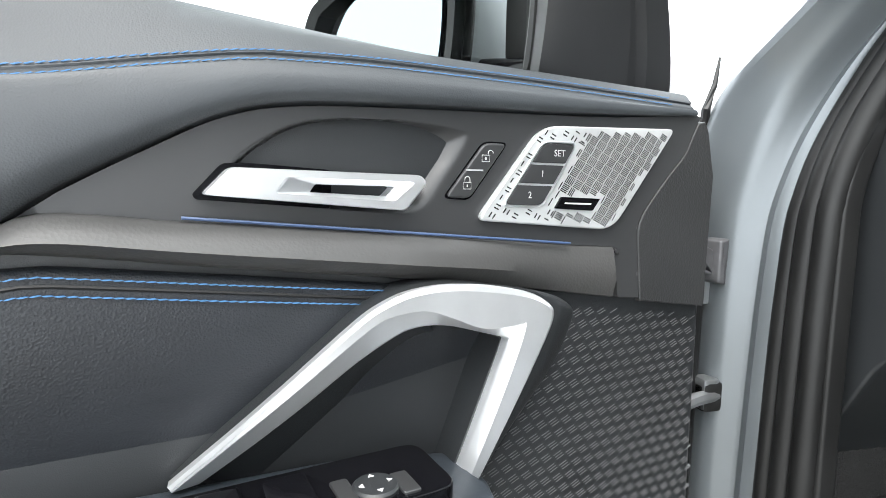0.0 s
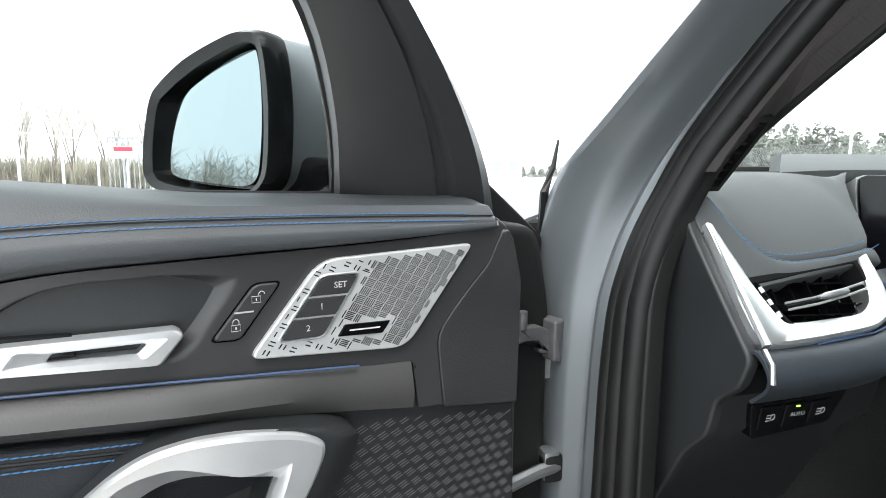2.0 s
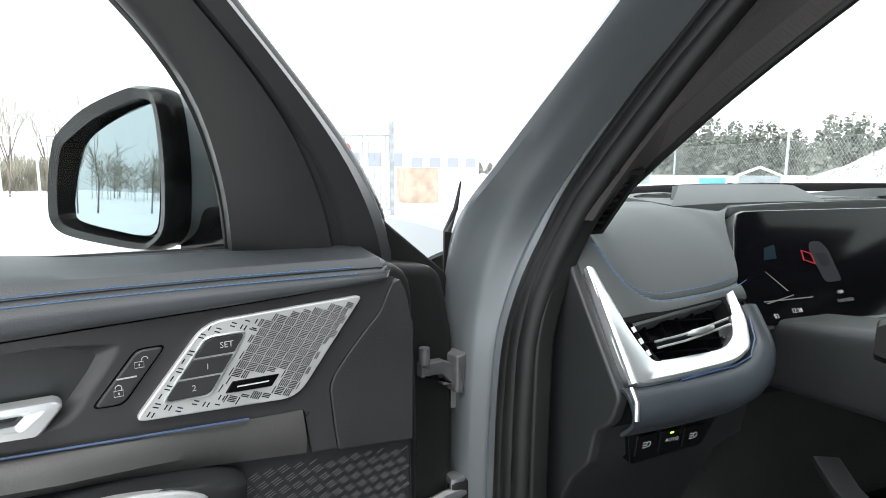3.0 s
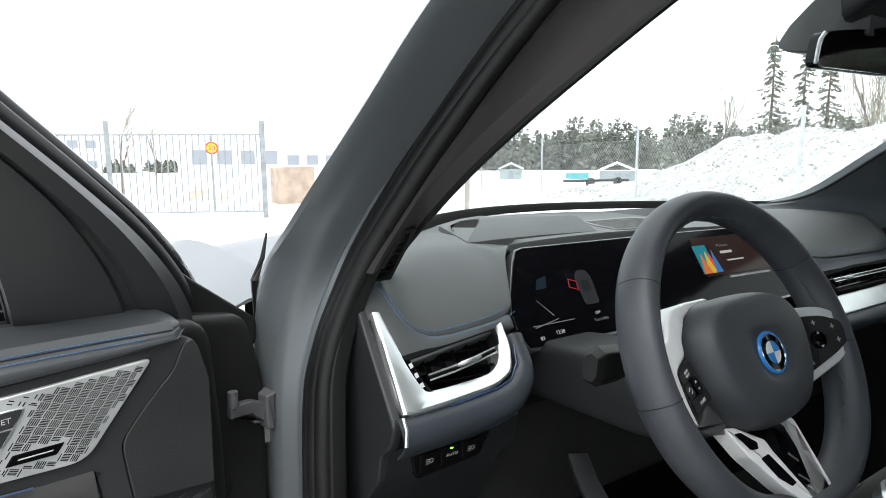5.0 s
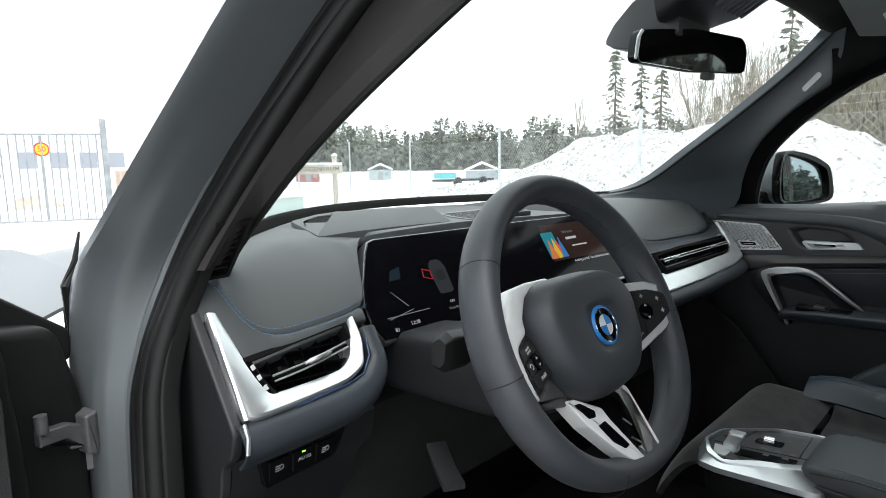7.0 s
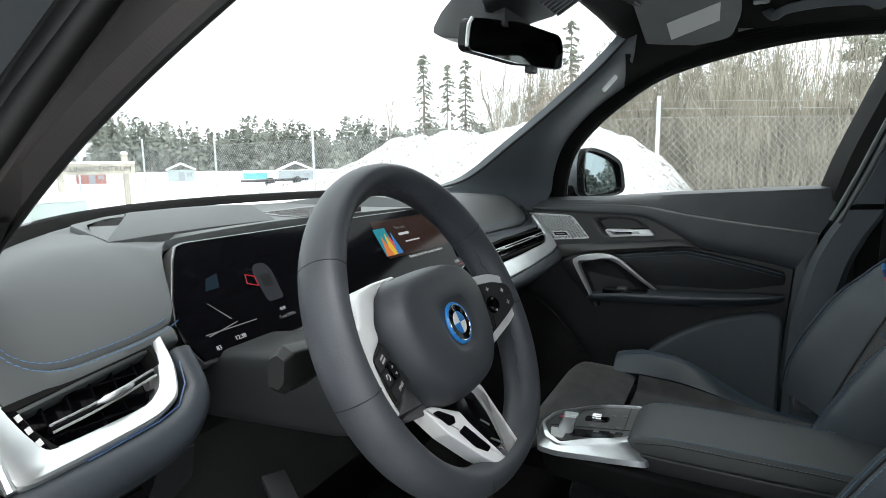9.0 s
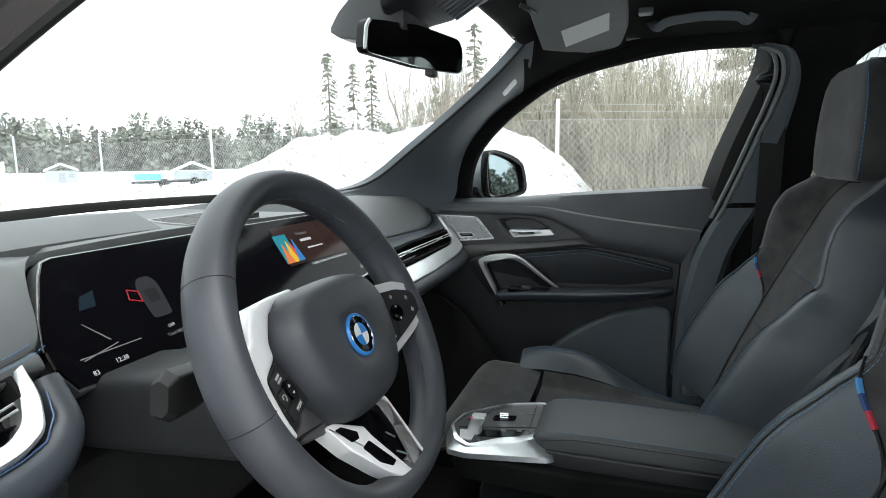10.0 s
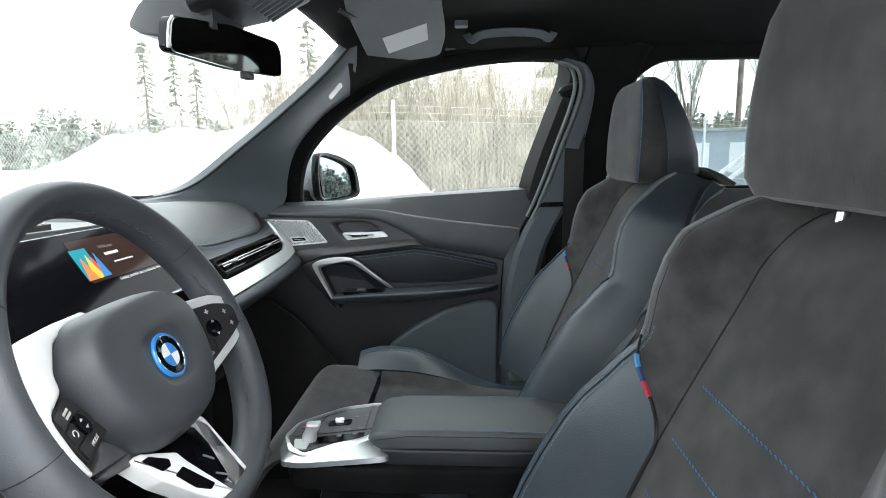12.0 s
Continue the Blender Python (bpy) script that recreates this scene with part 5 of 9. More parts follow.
    for k in range(5 if side < 0 else 9):
        x = x0 + (x1 - x0) * (k + 1) / (6 if side < 0 else 10)
        part("fin", sweep([vent(x, 0.920, -0.010), vent(x - 0.004, 0.952 if side < 0 else 0.94, -0.010)], [(-0.0007, -0.005), (0.0007, -0.005), (0.0007, 0.005), (-0.0007, 0.005)], (0, -0.7, 0.6)), GLOSS, air)
    if side < 0:
        wheel_at = [(0.634, 0.9475), (0.626, 0.9475), (0.6155, 0.9115), (0.624, 0.9115)]
        thumb = part("vent_wheel", plate(fillet(wheel_at, 0.003), -0.01, 0.004, vent, 0.001), GLOSS, air)
        for k in range(3):
            z = 0.920 + 0.009 * k
            x = 0.6222 + 0.0023 * k
            part("mark", plate([(x + 0.002, z), (x - 0.002, z + 0.001), (x - 0.0012, z + 0.005), (x + 0.0028, z + 0.004)], 0.003, 0.0047, vent), PRINT, thumb)
        rails = ([(0.652, 0.9915), (0.6545, 0.940), (0.6555, 0.9005), (0.60, 0.9025), (0.535, 0.9065), (0.508, 0.9150), (0.4950, 0.938), (0.4935, 0.962)], [(0.642, 0.9915), (0.631, 0.940), (0.620, 0.9165), (0.60, 0.9160), (0.535, 0.9180), (0.5165, 0.927), (0.5060, 0.944), (0.5000, 0.960)])
        soft = []
        for rail in rails:
            fine = [Vector(a).lerp(Vector(b), j / 6) for a, b in zip(rail, rail[1:]) for j in range(6)] + [Vector(rail[-1])]
            for _ in range(3):
                fine = [fine[0]] + [(a + 2 * b + c) / 4 for a, b, c in zip(fine, fine[1:], fine[2:])] + [fine[-1]]
            soft.append(fine)
        rows = [[vent(*o.lerp(i, t), w) for t, w in ((0, -0.006), (0, 0.0045), (0.06, 0.0070), (0.16, 0.0078), (0.55, 0.0062), (0.86, 0.0040), (0.97, 0.0028), (1.0, -0.001), (1.0, -0.02))] for o, i in zip(*soft)]
        part("vent_frame", skin(rows, 0.001), SILVER, dash, "satin aluminium vent frame", angle=30)
        part("frame_ridge", tube([vent(x, z, 0.0075) for x, z in ((0.649, 0.9895), (0.6515, 0.950), (0.6525, 0.925), (0.6540, 0.902))], 0.0032, 8, size=lambda t: 0.7 + 0.5 * t), SILVER, dash)
        # silver tube stands in for the highlight on the leather bar's edge
        part("edge_glint", tube([vent(0.6570, 0.9000, 0.0065), vent(0.6585, 0.890, 0.0085), vent(0.6620, 0.8795, 0.0035)], 0.0022, 8), SILVER, dash, "silver tube for the highlight on the bar's end")
        part("accent_line", tube([vent(x, z, 0.004) for x, z in ((0.600, 0.9010), (0.535, 0.9050), (0.511, 0.9095), (0.494, 0.923), (0.487, 0.940))], 0.0009, 6), BLUE_LINE, dash)
    else:
        part("vent_frame", plate(fillet(frame_poly, 0.004, 2), -0.004, 0.0085, vent, 0.0025), SILVER, dash, "satin aluminium decor strip and vent frame")

part("dash_core", block((-0.64, 0.34, 0.62), (0.64, 0.60, 0.985), 0.01), CARPET, dash)
# padded bar under the vents and lower panel
def bar_on(path, half, high, label):
    way = ring([(x, z, 0) for x, z in path], False, 6)
    rows = []
    for i, q in enumerate(way):
        t = (way[min(i + 1, len(way) - 1)] - way[max(i - 1, 0)]).normalized()
        n = Vector((-t.y, t.x, 0))
        rows.append([slope(q.x + n.x * a * half, q.y + n.y * a * half, b * high - 0.002) for a, b in ((1.0, -2.5), (1.0, -0.2), (0.90, 0.45), (0.6, 0.85), (0.2, 1.0), (-0.3, 0.92), (-0.7, 0.6), (-1.0, -0.1), (-1.12, -1.0), (-1.15, -3.0))])
    return part("padded_bar", skin(rows, 0.003), LEATHER, dash, label)


bar_on([(-0.662, 0.8905), (-0.60, 0.8910), (-0.54, 0.8935), (-0.505, 0.9005), (-0.482, 0.917), (-0.477, 0.938), (-0.476, 0.950)], 0.0125, 0.008, "rounded leather bar round the vent")
bar_on([(0.19, 0.874), (0.40, 0.873), (0.60, 0.876), (0.668, 0.882)], 0.012, 0.007, "rounded leather bar under the decor strip")
low = part("knee_panel", skin([[Vector((x, 0.262, 0.866)), Vector((x, 0.248, 0.850)), Vector((x, 0.256, 0.815)), Vector((x, 0.285, 0.785)), Vector((x, 0.330, 0.70)), Vector((x, 0.40, 0.55)), Vector((x, 0.46, 0.40))] for x in (-0.654, -0.62, -0.55, -0.50, -0.475)], 0.005), PLASTIC, dash, "dark knee panel")
# lower panel in headliner black: under-dash shade put into its colour
rows = [[Vector((x, 0.335, 0.885)), Vector((x, 0.322, 0.825)), Vector((x, 0.328, 0.812)), Vector((x, 0.345, 0.806)), Vector((x, 0.44, 0.80)), Vector((x, 0.50, 0.60)), Vector((x, 0.56, 0.30))] for x in (-0.48, -0.3, 0.0, 0.3, 0.668)]
part("lower_panel", skin(rows, 0.005), LINER, dash, "lower dash panel, blackened for the shade under it")
# end cover facing the door
end_poly = [(0.300, 1.008), (0.285, 0.985), (0.245, 0.935), (0.212, 0.895), (0.222, 0.868), (0.245, 0.850), (0.253, 0.815), (0.281, 0.785), (0.326, 0.70), (0.396, 0.55), (0.456, 0.40), (0.60, 0.40), (0.60, 0.80), (0.34, 1.0)]
for side in (-1, 1):
    part("end_cover", plate(fillet(end_poly, 0.008), 0.664, 0.674, lambda y, z, x, side=side: Vector((x * side - 0.008 * side, y, z)), 0.003), PLASTIC, dash, "dark grey dash end cover")
# light switches
lite = lambda x, z, w: Vector((x, 0.2485 + 0.22 * (0.842 - z) - w, z))
keys = part("light_switch_panel", plate(fillet([(-0.628, 0.842), (-0.520, 0.845), (-0.532, 0.812), (-0.618, 0.805)], 0.005), -0.01, 0.004, lite, 0.001), GLOSS, dash, "gloss black light switch panel")
for k, x in enumerate((-0.605, -0.577, -0.548)):
    key = part("light_switch", plate(fillet([(x - 0.0125, 0.838), (x + 0.0125, 0.839), (x + 0.0105, 0.815), (x - 0.0105, 0.813)], 0.003), 0.002, 0.0055, lite, 0.0012), GLOSS, keys)
    if k == 1:
        lettering("AUTO", 0.0058, tuple(lite(x + 0.003, 0.827, 0.0058)), (1, 0, 0), (0, 0, 1), PRINT, key, depth=0.0001)
        part("green_light", plate([(x - 0.001, 0.8345), (x + 0.003, 0.8345), (x + 0.003, 0.8360), (x - 0.001, 0.8360)], 0.005, 0.0060, lite), glowing("green_light", (0.25, 1.0, 0.05), 2.0), key)
    else:
        part("symbol", merge(*[plate([(x - 0.004, 0.823 + 0.0028 * j), (x + 0.0005, 0.823 + 0.0028 * j), (x + 0.0005, 0.8240 + 0.0028 * j), (x - 0.004, 0.8240 + 0.0028 * j)], 0.005, 0.0058, lite) for j in range(3)], tube([lite(x + 0.003 + 0.0022 * math.cos(a), 0.8268 + 0.003 * math.sin(a), 0.0056) for a in [2 * math.pi * i / 12 for i in range(12)]], 0.0004, 5, close=True)), PRINT, key)

# instrument hood and centre speaker on the top
# raised cover for the head-up projector: sloping front, flat top with a dark well behind its lower wing
part("hud_cover", loft([[Vector(q) for q in row] for row in (
    [(-0.433, 0.421, 1.000), (-0.433, 0.421, 1.0415), (-0.428, 0.426, 1.0445), (-0.357, 0.493, 1.0650), (-0.335, 0.530, 1.063), (-0.330, 0.545, 1.000)],
    [(-0.420, 0.415, 1.000), (-0.420, 0.415, 1.0425), (-0.415, 0.422, 1.0460), (-0.350, 0.490, 1.0662), (-0.325, 0.530, 1.064), (-0.320, 0.550, 1.000)],
    [(-0.380, 0.409, 1.000), (-0.380, 0.409, 1.0445), (-0.375, 0.417, 1.0485), (-0.325, 0.483, 1.0668), (-0.300, 0.530, 1.064), (-0.295, 0.555, 1.000)],
    [(-0.300, 0.404, 1.000), (-0.300, 0.404, 1.0455), (-0.296, 0.412, 1.0495), (-0.270, 0.472, 1.0670), (-0.250, 0.535, 1.064), (-0.240, 0.575, 1.000)],
    [(-0.215, 0.396, 1.000), (-0.215, 0.396, 1.0455), (-0.213, 0.404, 1.0495), (-0.190, 0.460, 1.0665), (-0.180, 0.535, 1.063), (-0.170, 0.580, 1.000)],
    [(-0.190, 0.392, 1.000), (-0.190, 0.392, 1.0445), (-0.189, 0.398, 1.0475), (-0.174, 0.456, 1.0650), (-0.166, 0.535, 1.060), (-0.155, 0.580, 1.000)])]), PAD, dash, "raised dark grey projector cover", angle=18)
part("hud_wing", framed([(-0.433, 0.421), (-0.345, 0.645), (-0.240, 0.730), (-0.160, 0.765), (-0.150, 0.560), (-0.350, 0.470)], [(-0.345, 0.600), (-0.328, 0.630), (-0.262, 0.690), (-0.190, 0.715), (-0.190, 0.600), (-0.310, 0.570)], 1.000, 1.0430, lambda x, y, z: Vector((x, y, z)), 0.002, 72), PAD, dash)
part("hud_slot", plate([(-0.355, 0.580), (-0.333, 0.632), (-0.262, 0.698), (-0.180, 0.722), (-0.180, 0.590), (-0.310, 0.560)], 1.000, 1.0405), LINER, dash)
SPEAKER = [(-0.02, 0.600), (0.16, 0.610), (0.10, 0.45), (0.00, 0.392), (-0.060, 0.372), (-0.155, 0.380), (-0.10, 0.480)]
sp = part("centre_speaker", plate(fillet(SPEAKER, 0.008), 1.030, 1.0470, lambda x, y, z: Vector((x, y, z - 0.05 * (y - 0.378))), 0.001), HINGE_GREY, dash, "perforated metal loudspeaker cover")
many = []
for i in range(62):
    for j in range(40):
        q = (-0.20 + i * 0.0050, 0.376 + j * 0.0050 + (i % 2) * 0.0025)
        if gap_to(q, SPEAKER) > 0.005:
            many.append((q[0], q[1], 0.8))
part("hole_pattern", slots(many, 1.0470, lambda x, y, z: Vector((x, y, z - 0.05 * (y - 0.378))), (0.0036, 0.0036), 0.0003), RUBBER, sp, kind="stuff", smooth=False)
for k in range(4):
    part("grille_bar", block((-0.055, 0.376 + 0.010 * k, 1.040), (0.010, 0.381 + 0.010 * k, 1.0505), 0.001), RUBBER, sp)

# curved display
DT, DN = Vector((0, 0.545, 0.838)), Vector((0, -0.838, 0.545))
def shown(x, y, w):
    """x along the car, y up the glass from its lower edge, w towards the eye."""
    bend = 0.10 * max(0, x + 0.10) ** 2 + 0.02 * max(0, x + 0.1)
    return Vector((x, 0.268 - bend, 0.918)) + DT * y + DN * w
dl = resample(fillet([(-0.405, 0.143), (-0.447, 0.060), (-0.447, 0.004), (-0.10, -0.002), (0.175, 0.0), (0.205, 0.012), (0.205, 0.132), (0.195, 0.140)], 0.012, 4), 140, True)
def glass_body(lo, hi, grow, place=shown):
    cols = []
    for i in range(61):
        x = -0.447 + 0.652 * i / 60
        ys = [a.y + (b.y - a.y) * ((x - a.x) / (b.x - a.x)) for a, b in zip(dl, dl[1:] + dl[:1]) if (a.x - x) * (b.x - x) <= 0 and abs(a.x - b.x) > 1e-6]
        if len(ys) < 2:
            ys = [0.03, 0.05]
        y0, y1 = min(ys) - grow, max(ys) + grow
        cols.append([place(x, y0, lo), place(x, y0, hi), place(x, (y0 + y1) / 2, hi), place(x, y1, hi), place(x, y1, lo)])
    return skin(cols, close=True)
part("display_back", glass_body(-0.022, -0.002, 0.003), STEEL, dash, "slim grey rim of the curved display")
screen = part("display", glass_body(-0.004, 0.002, 0.0), SCREEN, dash, "black curved glass display")
S = lambda x, y, w=0.0028: shown(x, y, w)
def lit(poly, mat, name="screen_shape", w=0.0026):
    return part(name, plate(poly, 0.002, w, shown), mat, screen, smooth=False)
def screen_text(body, size, x, y, mat):
    return lettering(body, size, (0, 0, 0), (1, 0, 0), (0, 1, 0), mat, screen, depth=0.0001, place=lambda a, b, c: shown(x + a, y + b, 0.0036 + c))
def rect(x, y, w, h):
    return [(x - w / 2, y - h / 2), (x + w / 2, y - h / 2), (x + w / 2, y + h / 2), (x - w / 2, y + h / 2)]
G_WHITE, G_GREY = glowing("screen_white", (0.85, 0.87, 0.9), 0.28), glowing("screen_grey", (0.5, 0.52, 0.55), 0.14)
G_RED, G_BLUE = glowing("screen_red", (1.0, 0.06, 0.08), 0.15), glowing("screen_blue", (0.04, 0.2, 0.45), 0.03)
lit(rect(-0.385, 0.03, 0.075, 0.0012), G_GREY)
lit([(-0.420, 0.028), (-0.418, 0.0270), (-0.375, 0.034), (-0.375, 0.0352)], G_GREY)
lit([(-0.402, 0.065), (-0.401, 0.0645), (-0.380, 0.040), (-0.382, 0.040)], G_GREY)
lit([(-0.396, 0.079), (-0.376, 0.080), (-0.370, 0.098), (-0.388, 0.094)], glowing("screen_dim_blue", (0.02, 0.16, 0.30), 0.035))
screen_text("83", 0.0074, -0.415, 0.012, G_WHITE)
screen_text("12:38", 0.0074, -0.382, 0.016, G_WHITE)
screen_text("OFF", 0.0058, -0.302, 0.032, G_WHITE)
screen_text("Total 00056", 0.0058, -0.300, 0.022, G_GREY)
part("car_symbol", plate(fillet([(-0.317, 0.046), (-0.289, 0.046), (-0.287, 0.088), (-0.294, 0.099), (-0.312, 0.099), (-0.319, 0.088)], 0.006), 0.002, 0.0026, shown), glowing("screen_car", (0.08, 0.09, 0.11), 0.12), screen)
lit(fillet([(-0.311, 0.066), (-0.295, 0.066), (-0.294, 0.083), (-0.312, 0.083)], 0.003), glowing("screen_cabin", (0.04, 0.045, 0.05), 0.12), w=0.0028)
part("open_door_symbol", tube([S(x, y) for x, y in ((-0.319, 0.083), (-0.332, 0.088), (-0.335, 0.076), (-0.320, 0.070))], 0.0009, 6, close=True), G_RED, screen)
# home screen: warm panel, coloured mark, text bars
lit(rect(0.075, 0.092, 0.205, 0.072), glowing("screen_warm", (0.30, 0.11, 0.07), 0.032))
mark = part("coloured_mark", plate(rect(-0.008, 0.087, 0.046, 0.052), 0.002, 0.0030, shown), glowing("mark_teal", (0.02, 0.33, 0.42), 0.30), screen, "multicoloured peaked mark")
for k, (c, off) in enumerate((((0.9, 0.10, 0.10), 0.010), ((0.95, 0.62, 0.05), 0.001), ((0.85, 0.25, 0.08), -0.012), ((0.05, 0.25, 0.6), 0.019))):
    part("peak", plate([(-0.008 + off - 0.011, 0.0605), (-0.008 + off + (0.010 if k < 3 else 0.0065), 0.0605), (-0.008 + off, 0.098 + 0.004 * (k % 2))], 0.0028, 0.0032 + 0.0003 * k, shown), glowing("mark_tone", c, 0.32), mark)
screen_text("Welcome", 0.0082, 0.046, 0.109, G_GREY)
lit(rect(0.049, 0.096, 0.032, 0.0048), G_WHITE, "name_bar", 0.0036)
lit(rect(0.065, 0.080, 0.046, 0.0026), G_WHITE, "text_bar", 0.0036)
screen_text("Getting started. Set up basic functions.", 0.0074, 0.085, 0.050, G_WHITE)
screen_text("19.0", 0.009, 0.165, 0.016, G_WHITE)
lit(rect(0.185, 0.009, 0.035, 0.0014), G_RED)
lit(rect(0.150, 0.009, 0.020, 0.0014), G_BLUE)
screen_text("19.0", 0.009, -0.02, 0.013, G_WHITE)
for k in range(3):
    lit(rect(0.165 + 0.012 * k, 0.132, 0.005, 0.004), G_WHITE)
part("silver_spear", plate([(0.20, 0.925), (0.27, 0.900), (0.16, 0.898), (0.15, 0.906)], 0.0, 0.008, lambda x, z, w: slope(x, z, w), 0.002), SILVER, dash)

# steering column and stalk
part("column_shroud", loft([[Vector((-0.37 + x * s, y, 0.915 + (y - 0.05) * -0.12 + z * s)) for x, z in fillet([(-0.075, -0.05), (0.075, -0.05), (0.065, 0.05), (-0.065, 0.05)], 0.02)] for y, s in ((0.055, 0.78), (0.11, 0.85), (0.20, 0.80), (0.33, 0.72))]), PLASTIC, dash, "dark steering column shroud")
stalk_ends = ((-0.42, 0.55, 0.110), (-0.445, 0.80, 0.110), (-0.470, 1.02, 0.108), (-0.490, 1.06, 0.107), (-0.497, 1.06, 0.106), (-0.506, 0.72, 0.104))
st = part("indicator_stalk", loft([[Vector((x + 0.22 * q.y * s, y + q.x * s, 0.951 - 0.10 * (x + 0.42) + q.y * s)) for q in fillet([(-0.013, -0.010), (-0.006, -0.018), (0.010, -0.016), (0.013, 0.012), (0.002, 0.019), (-0.011, 0.014)], 0.003)] for x, s, y in stalk_ends]), RUBBER, dash, "black indicator stalk", angle=26)
part("symbol", merge(tube([(-0.463 + 0.0026 * math.cos(a), 0.0945, 0.957 + 0.0032 * math.sin(a)) for a in [2 * math.pi * i / 10 for i in range(10)]], 0.0005, 5, close=True), tube([(-0.466, 0.0945, 0.951), (-0.463, 0.0942, 0.957), (-0.460, 0.0945, 0.963)], 0.0005, 5)), PRINT, st)
part("kick_panel", plate(fillet([(0.45, 0.26), (0.45, 0.80), (0.30, 0.79), (0.20, 0.72), (0.10, 0.60), (0.02, 0.45), (0.0, 0.26)], 0.03), 0.640, 0.652, lambda y, z, x: Vector((x, y, z))), CARPET, dash, "black kick panel")
part("column_lever", sweep([(-0.42, 0.20, 0.80), (-0.44, 0.165, 0.79), (-0.46, 0.13, 0.79)], fillet([(-0.018, -0.006), (0.018, -0.006), (0.018, 0.006), (-0.018, 0.006)], 0.003), (0, 0, 1), size=lambda t: 0.7), PLASTIC, dash, "black column release lever")
# pedals
for x, w in ((-0.36, 0.030), (-0.24, 0.020)):
    part("pedal", plate(fillet([(x - w, -0.04), (x + w, -0.04), (x + w, 0.045), (x - w, 0.045)], 0.008), 0.0, 0.012, lambda a, b, c: Vector((a, 0.50 + 0.5 * b - c, 0.46 + 0.86 * b)), 0.003), STEEL, dash, "metal-faced pedal")

# ---- steering wheel ----
HUB = Vector((-0.37, 0.0, 0.98))
TILT_W = radians(26)
WU, WN = Vector((0, math.sin(TILT_W), math.cos(TILT_W))), Vector((0, -math.cos(TILT_W), math.sin(TILT_W)))


def wh(x, y, n):
    return HUB + Vector((x, 0, 0)) + WU * y + WN * n


wheel = thing("steering_wheel", wh(0, 0, -0.06), "black leather sports steering wheel with silver spokes", "steering wheel")
RC, RR, RD = 0.007, 0.1515, -0.025
rim_path = []
for i in range(96):
    a = 2 * math.pi * i / 96
    flat = -0.007 * max(0, -math.sin(a)) ** 6
    rim_path.append(wh(0.004 + RR * math.cos(a), RC + (RR + flat) * math.sin(a), RD))
rows = []
for i in range(97):
    a = 2 * math.pi * (i % 96) / 96
    q = rim_path[i % 96]
    out = (Vector((math.cos(a), 0, 0)) + WU * math.sin(a)).normalized()
    thick = 0.0170 + 0.0015 * math.exp(-((math.degrees(a) % 360 - 148) / 14) ** 2) + 0.0015 * math.exp(-((math.degrees(a) % 360 - 32) / 14) ** 2)
    rows.append([q + out * x * thick / 0.017 + WN * y * 1.5 for x, y in disc(0.0145, 20)])
bm = skin(rows, close=True)
bmesh.ops.remove_doubles(bm, verts=bm.verts, dist=1e-6)
bmesh.ops.recalc_face_normals(bm, faces=bm.faces)
WHEEL_LEATHER = material("wheel_leather", (0.046, 0.050, 0.058), 0.46, grain=(0.0013, 0.00012), mottle=(0.06, 0.1))
rim = part("rim", bm, WHEEL_LEATHER, wheel, "smooth black leather rim")
for deg in (149, 31, -8, 188, 247, 293):
    a = radians(deg)
    q = wh(0.004 + RR * math.cos(a), RC + RR * math.sin(a), RD)
    out = Vector((math.cos(a), 0, 0)) + WU * math.sin(a)
    part("seam", tube([q + out * x + WN * y for x, y in disc(0.0156 if deg in (149, 31) else 0.0147, 24, 0.0218)], 0.0004, 5, close=True), RUBBER, rim)
inner = []
for i in range(0, 97):
    a = 2 * math.pi * i / 96
    q = wh(0.004 + RR * math.cos(a), RC + RR * math.sin(a), RD)
    out = Vector((math.cos(a), 0, 0)) + WU * math.sin(a)
    inner.append(q - out * 0.0144 + WN * 0.0045 + WN * (0.0016 if i % 2 else -0.0016))
part("rim_stitching", stitches(inner, 0.0045, 0.002, 0.0008), WHEEL_LEATHER, rim, "dark cross-stitching inside the rim")

hub = ring([(-0.066, 0.050), (-0.036, 0.058), (0.036, 0.058), (0.066, 0.050), (0.081, 0.028), (0.079, 0.0), (0.068, -0.030), (0.042, -0.056), (0.0, -0.064), (-0.042, -0.056), (-0.068, -0.030), (-0.079, 0.0), (-0.081, 0.028)], True, 5)
rows = []
for s, n in ((0.96, -0.068), (1.03, -0.050), (1.06, -0.038), (1.055, -0.030), (1.02, -0.0215), (0.97, -0.0135), (0.92, -0.0075), (0.87, -0.0045), (0.80, -0.0025), (0.55, -0.0015), (0.40, -0.0015), (0.36, -0.0022), (0.30, -0.0042), (0.02, -0.0042)):
    rows.append([wh(p.x * s, p.y * s if s > 0.5 else p.y * s * 1.12, n) for p in hub])
pad = part("airbag_pad", loft(rows), material("airbag_skin", (0.043, 0.047, 0.054), 0.47, grain=(0.0008, 0.00012), mottle=(0.1, 0.08)), wheel, "dark grey moulded airbag cover")
def sunk(x, y, n):
    """Points of the badge, lying in the shallow dish of the cover."""
    return wh(x, y, n - 0.0036)


badge = part("badge", lathe([(0.0205, -0.004), (0.0205, 0.0005), (0.0195, 0.0016), (0.0175, 0.0016), (0.0170, 0.0010)], sunk, 48), BLUE, pad, "round badge with blue ring and quartered centre")
part("badge_ring", lathe([(0.0171, -0.001), (0.0171, 0.0014), (0.0110, 0.0016), (0.0107, 0.0010)], sunk, 48), GLOSS, badge)
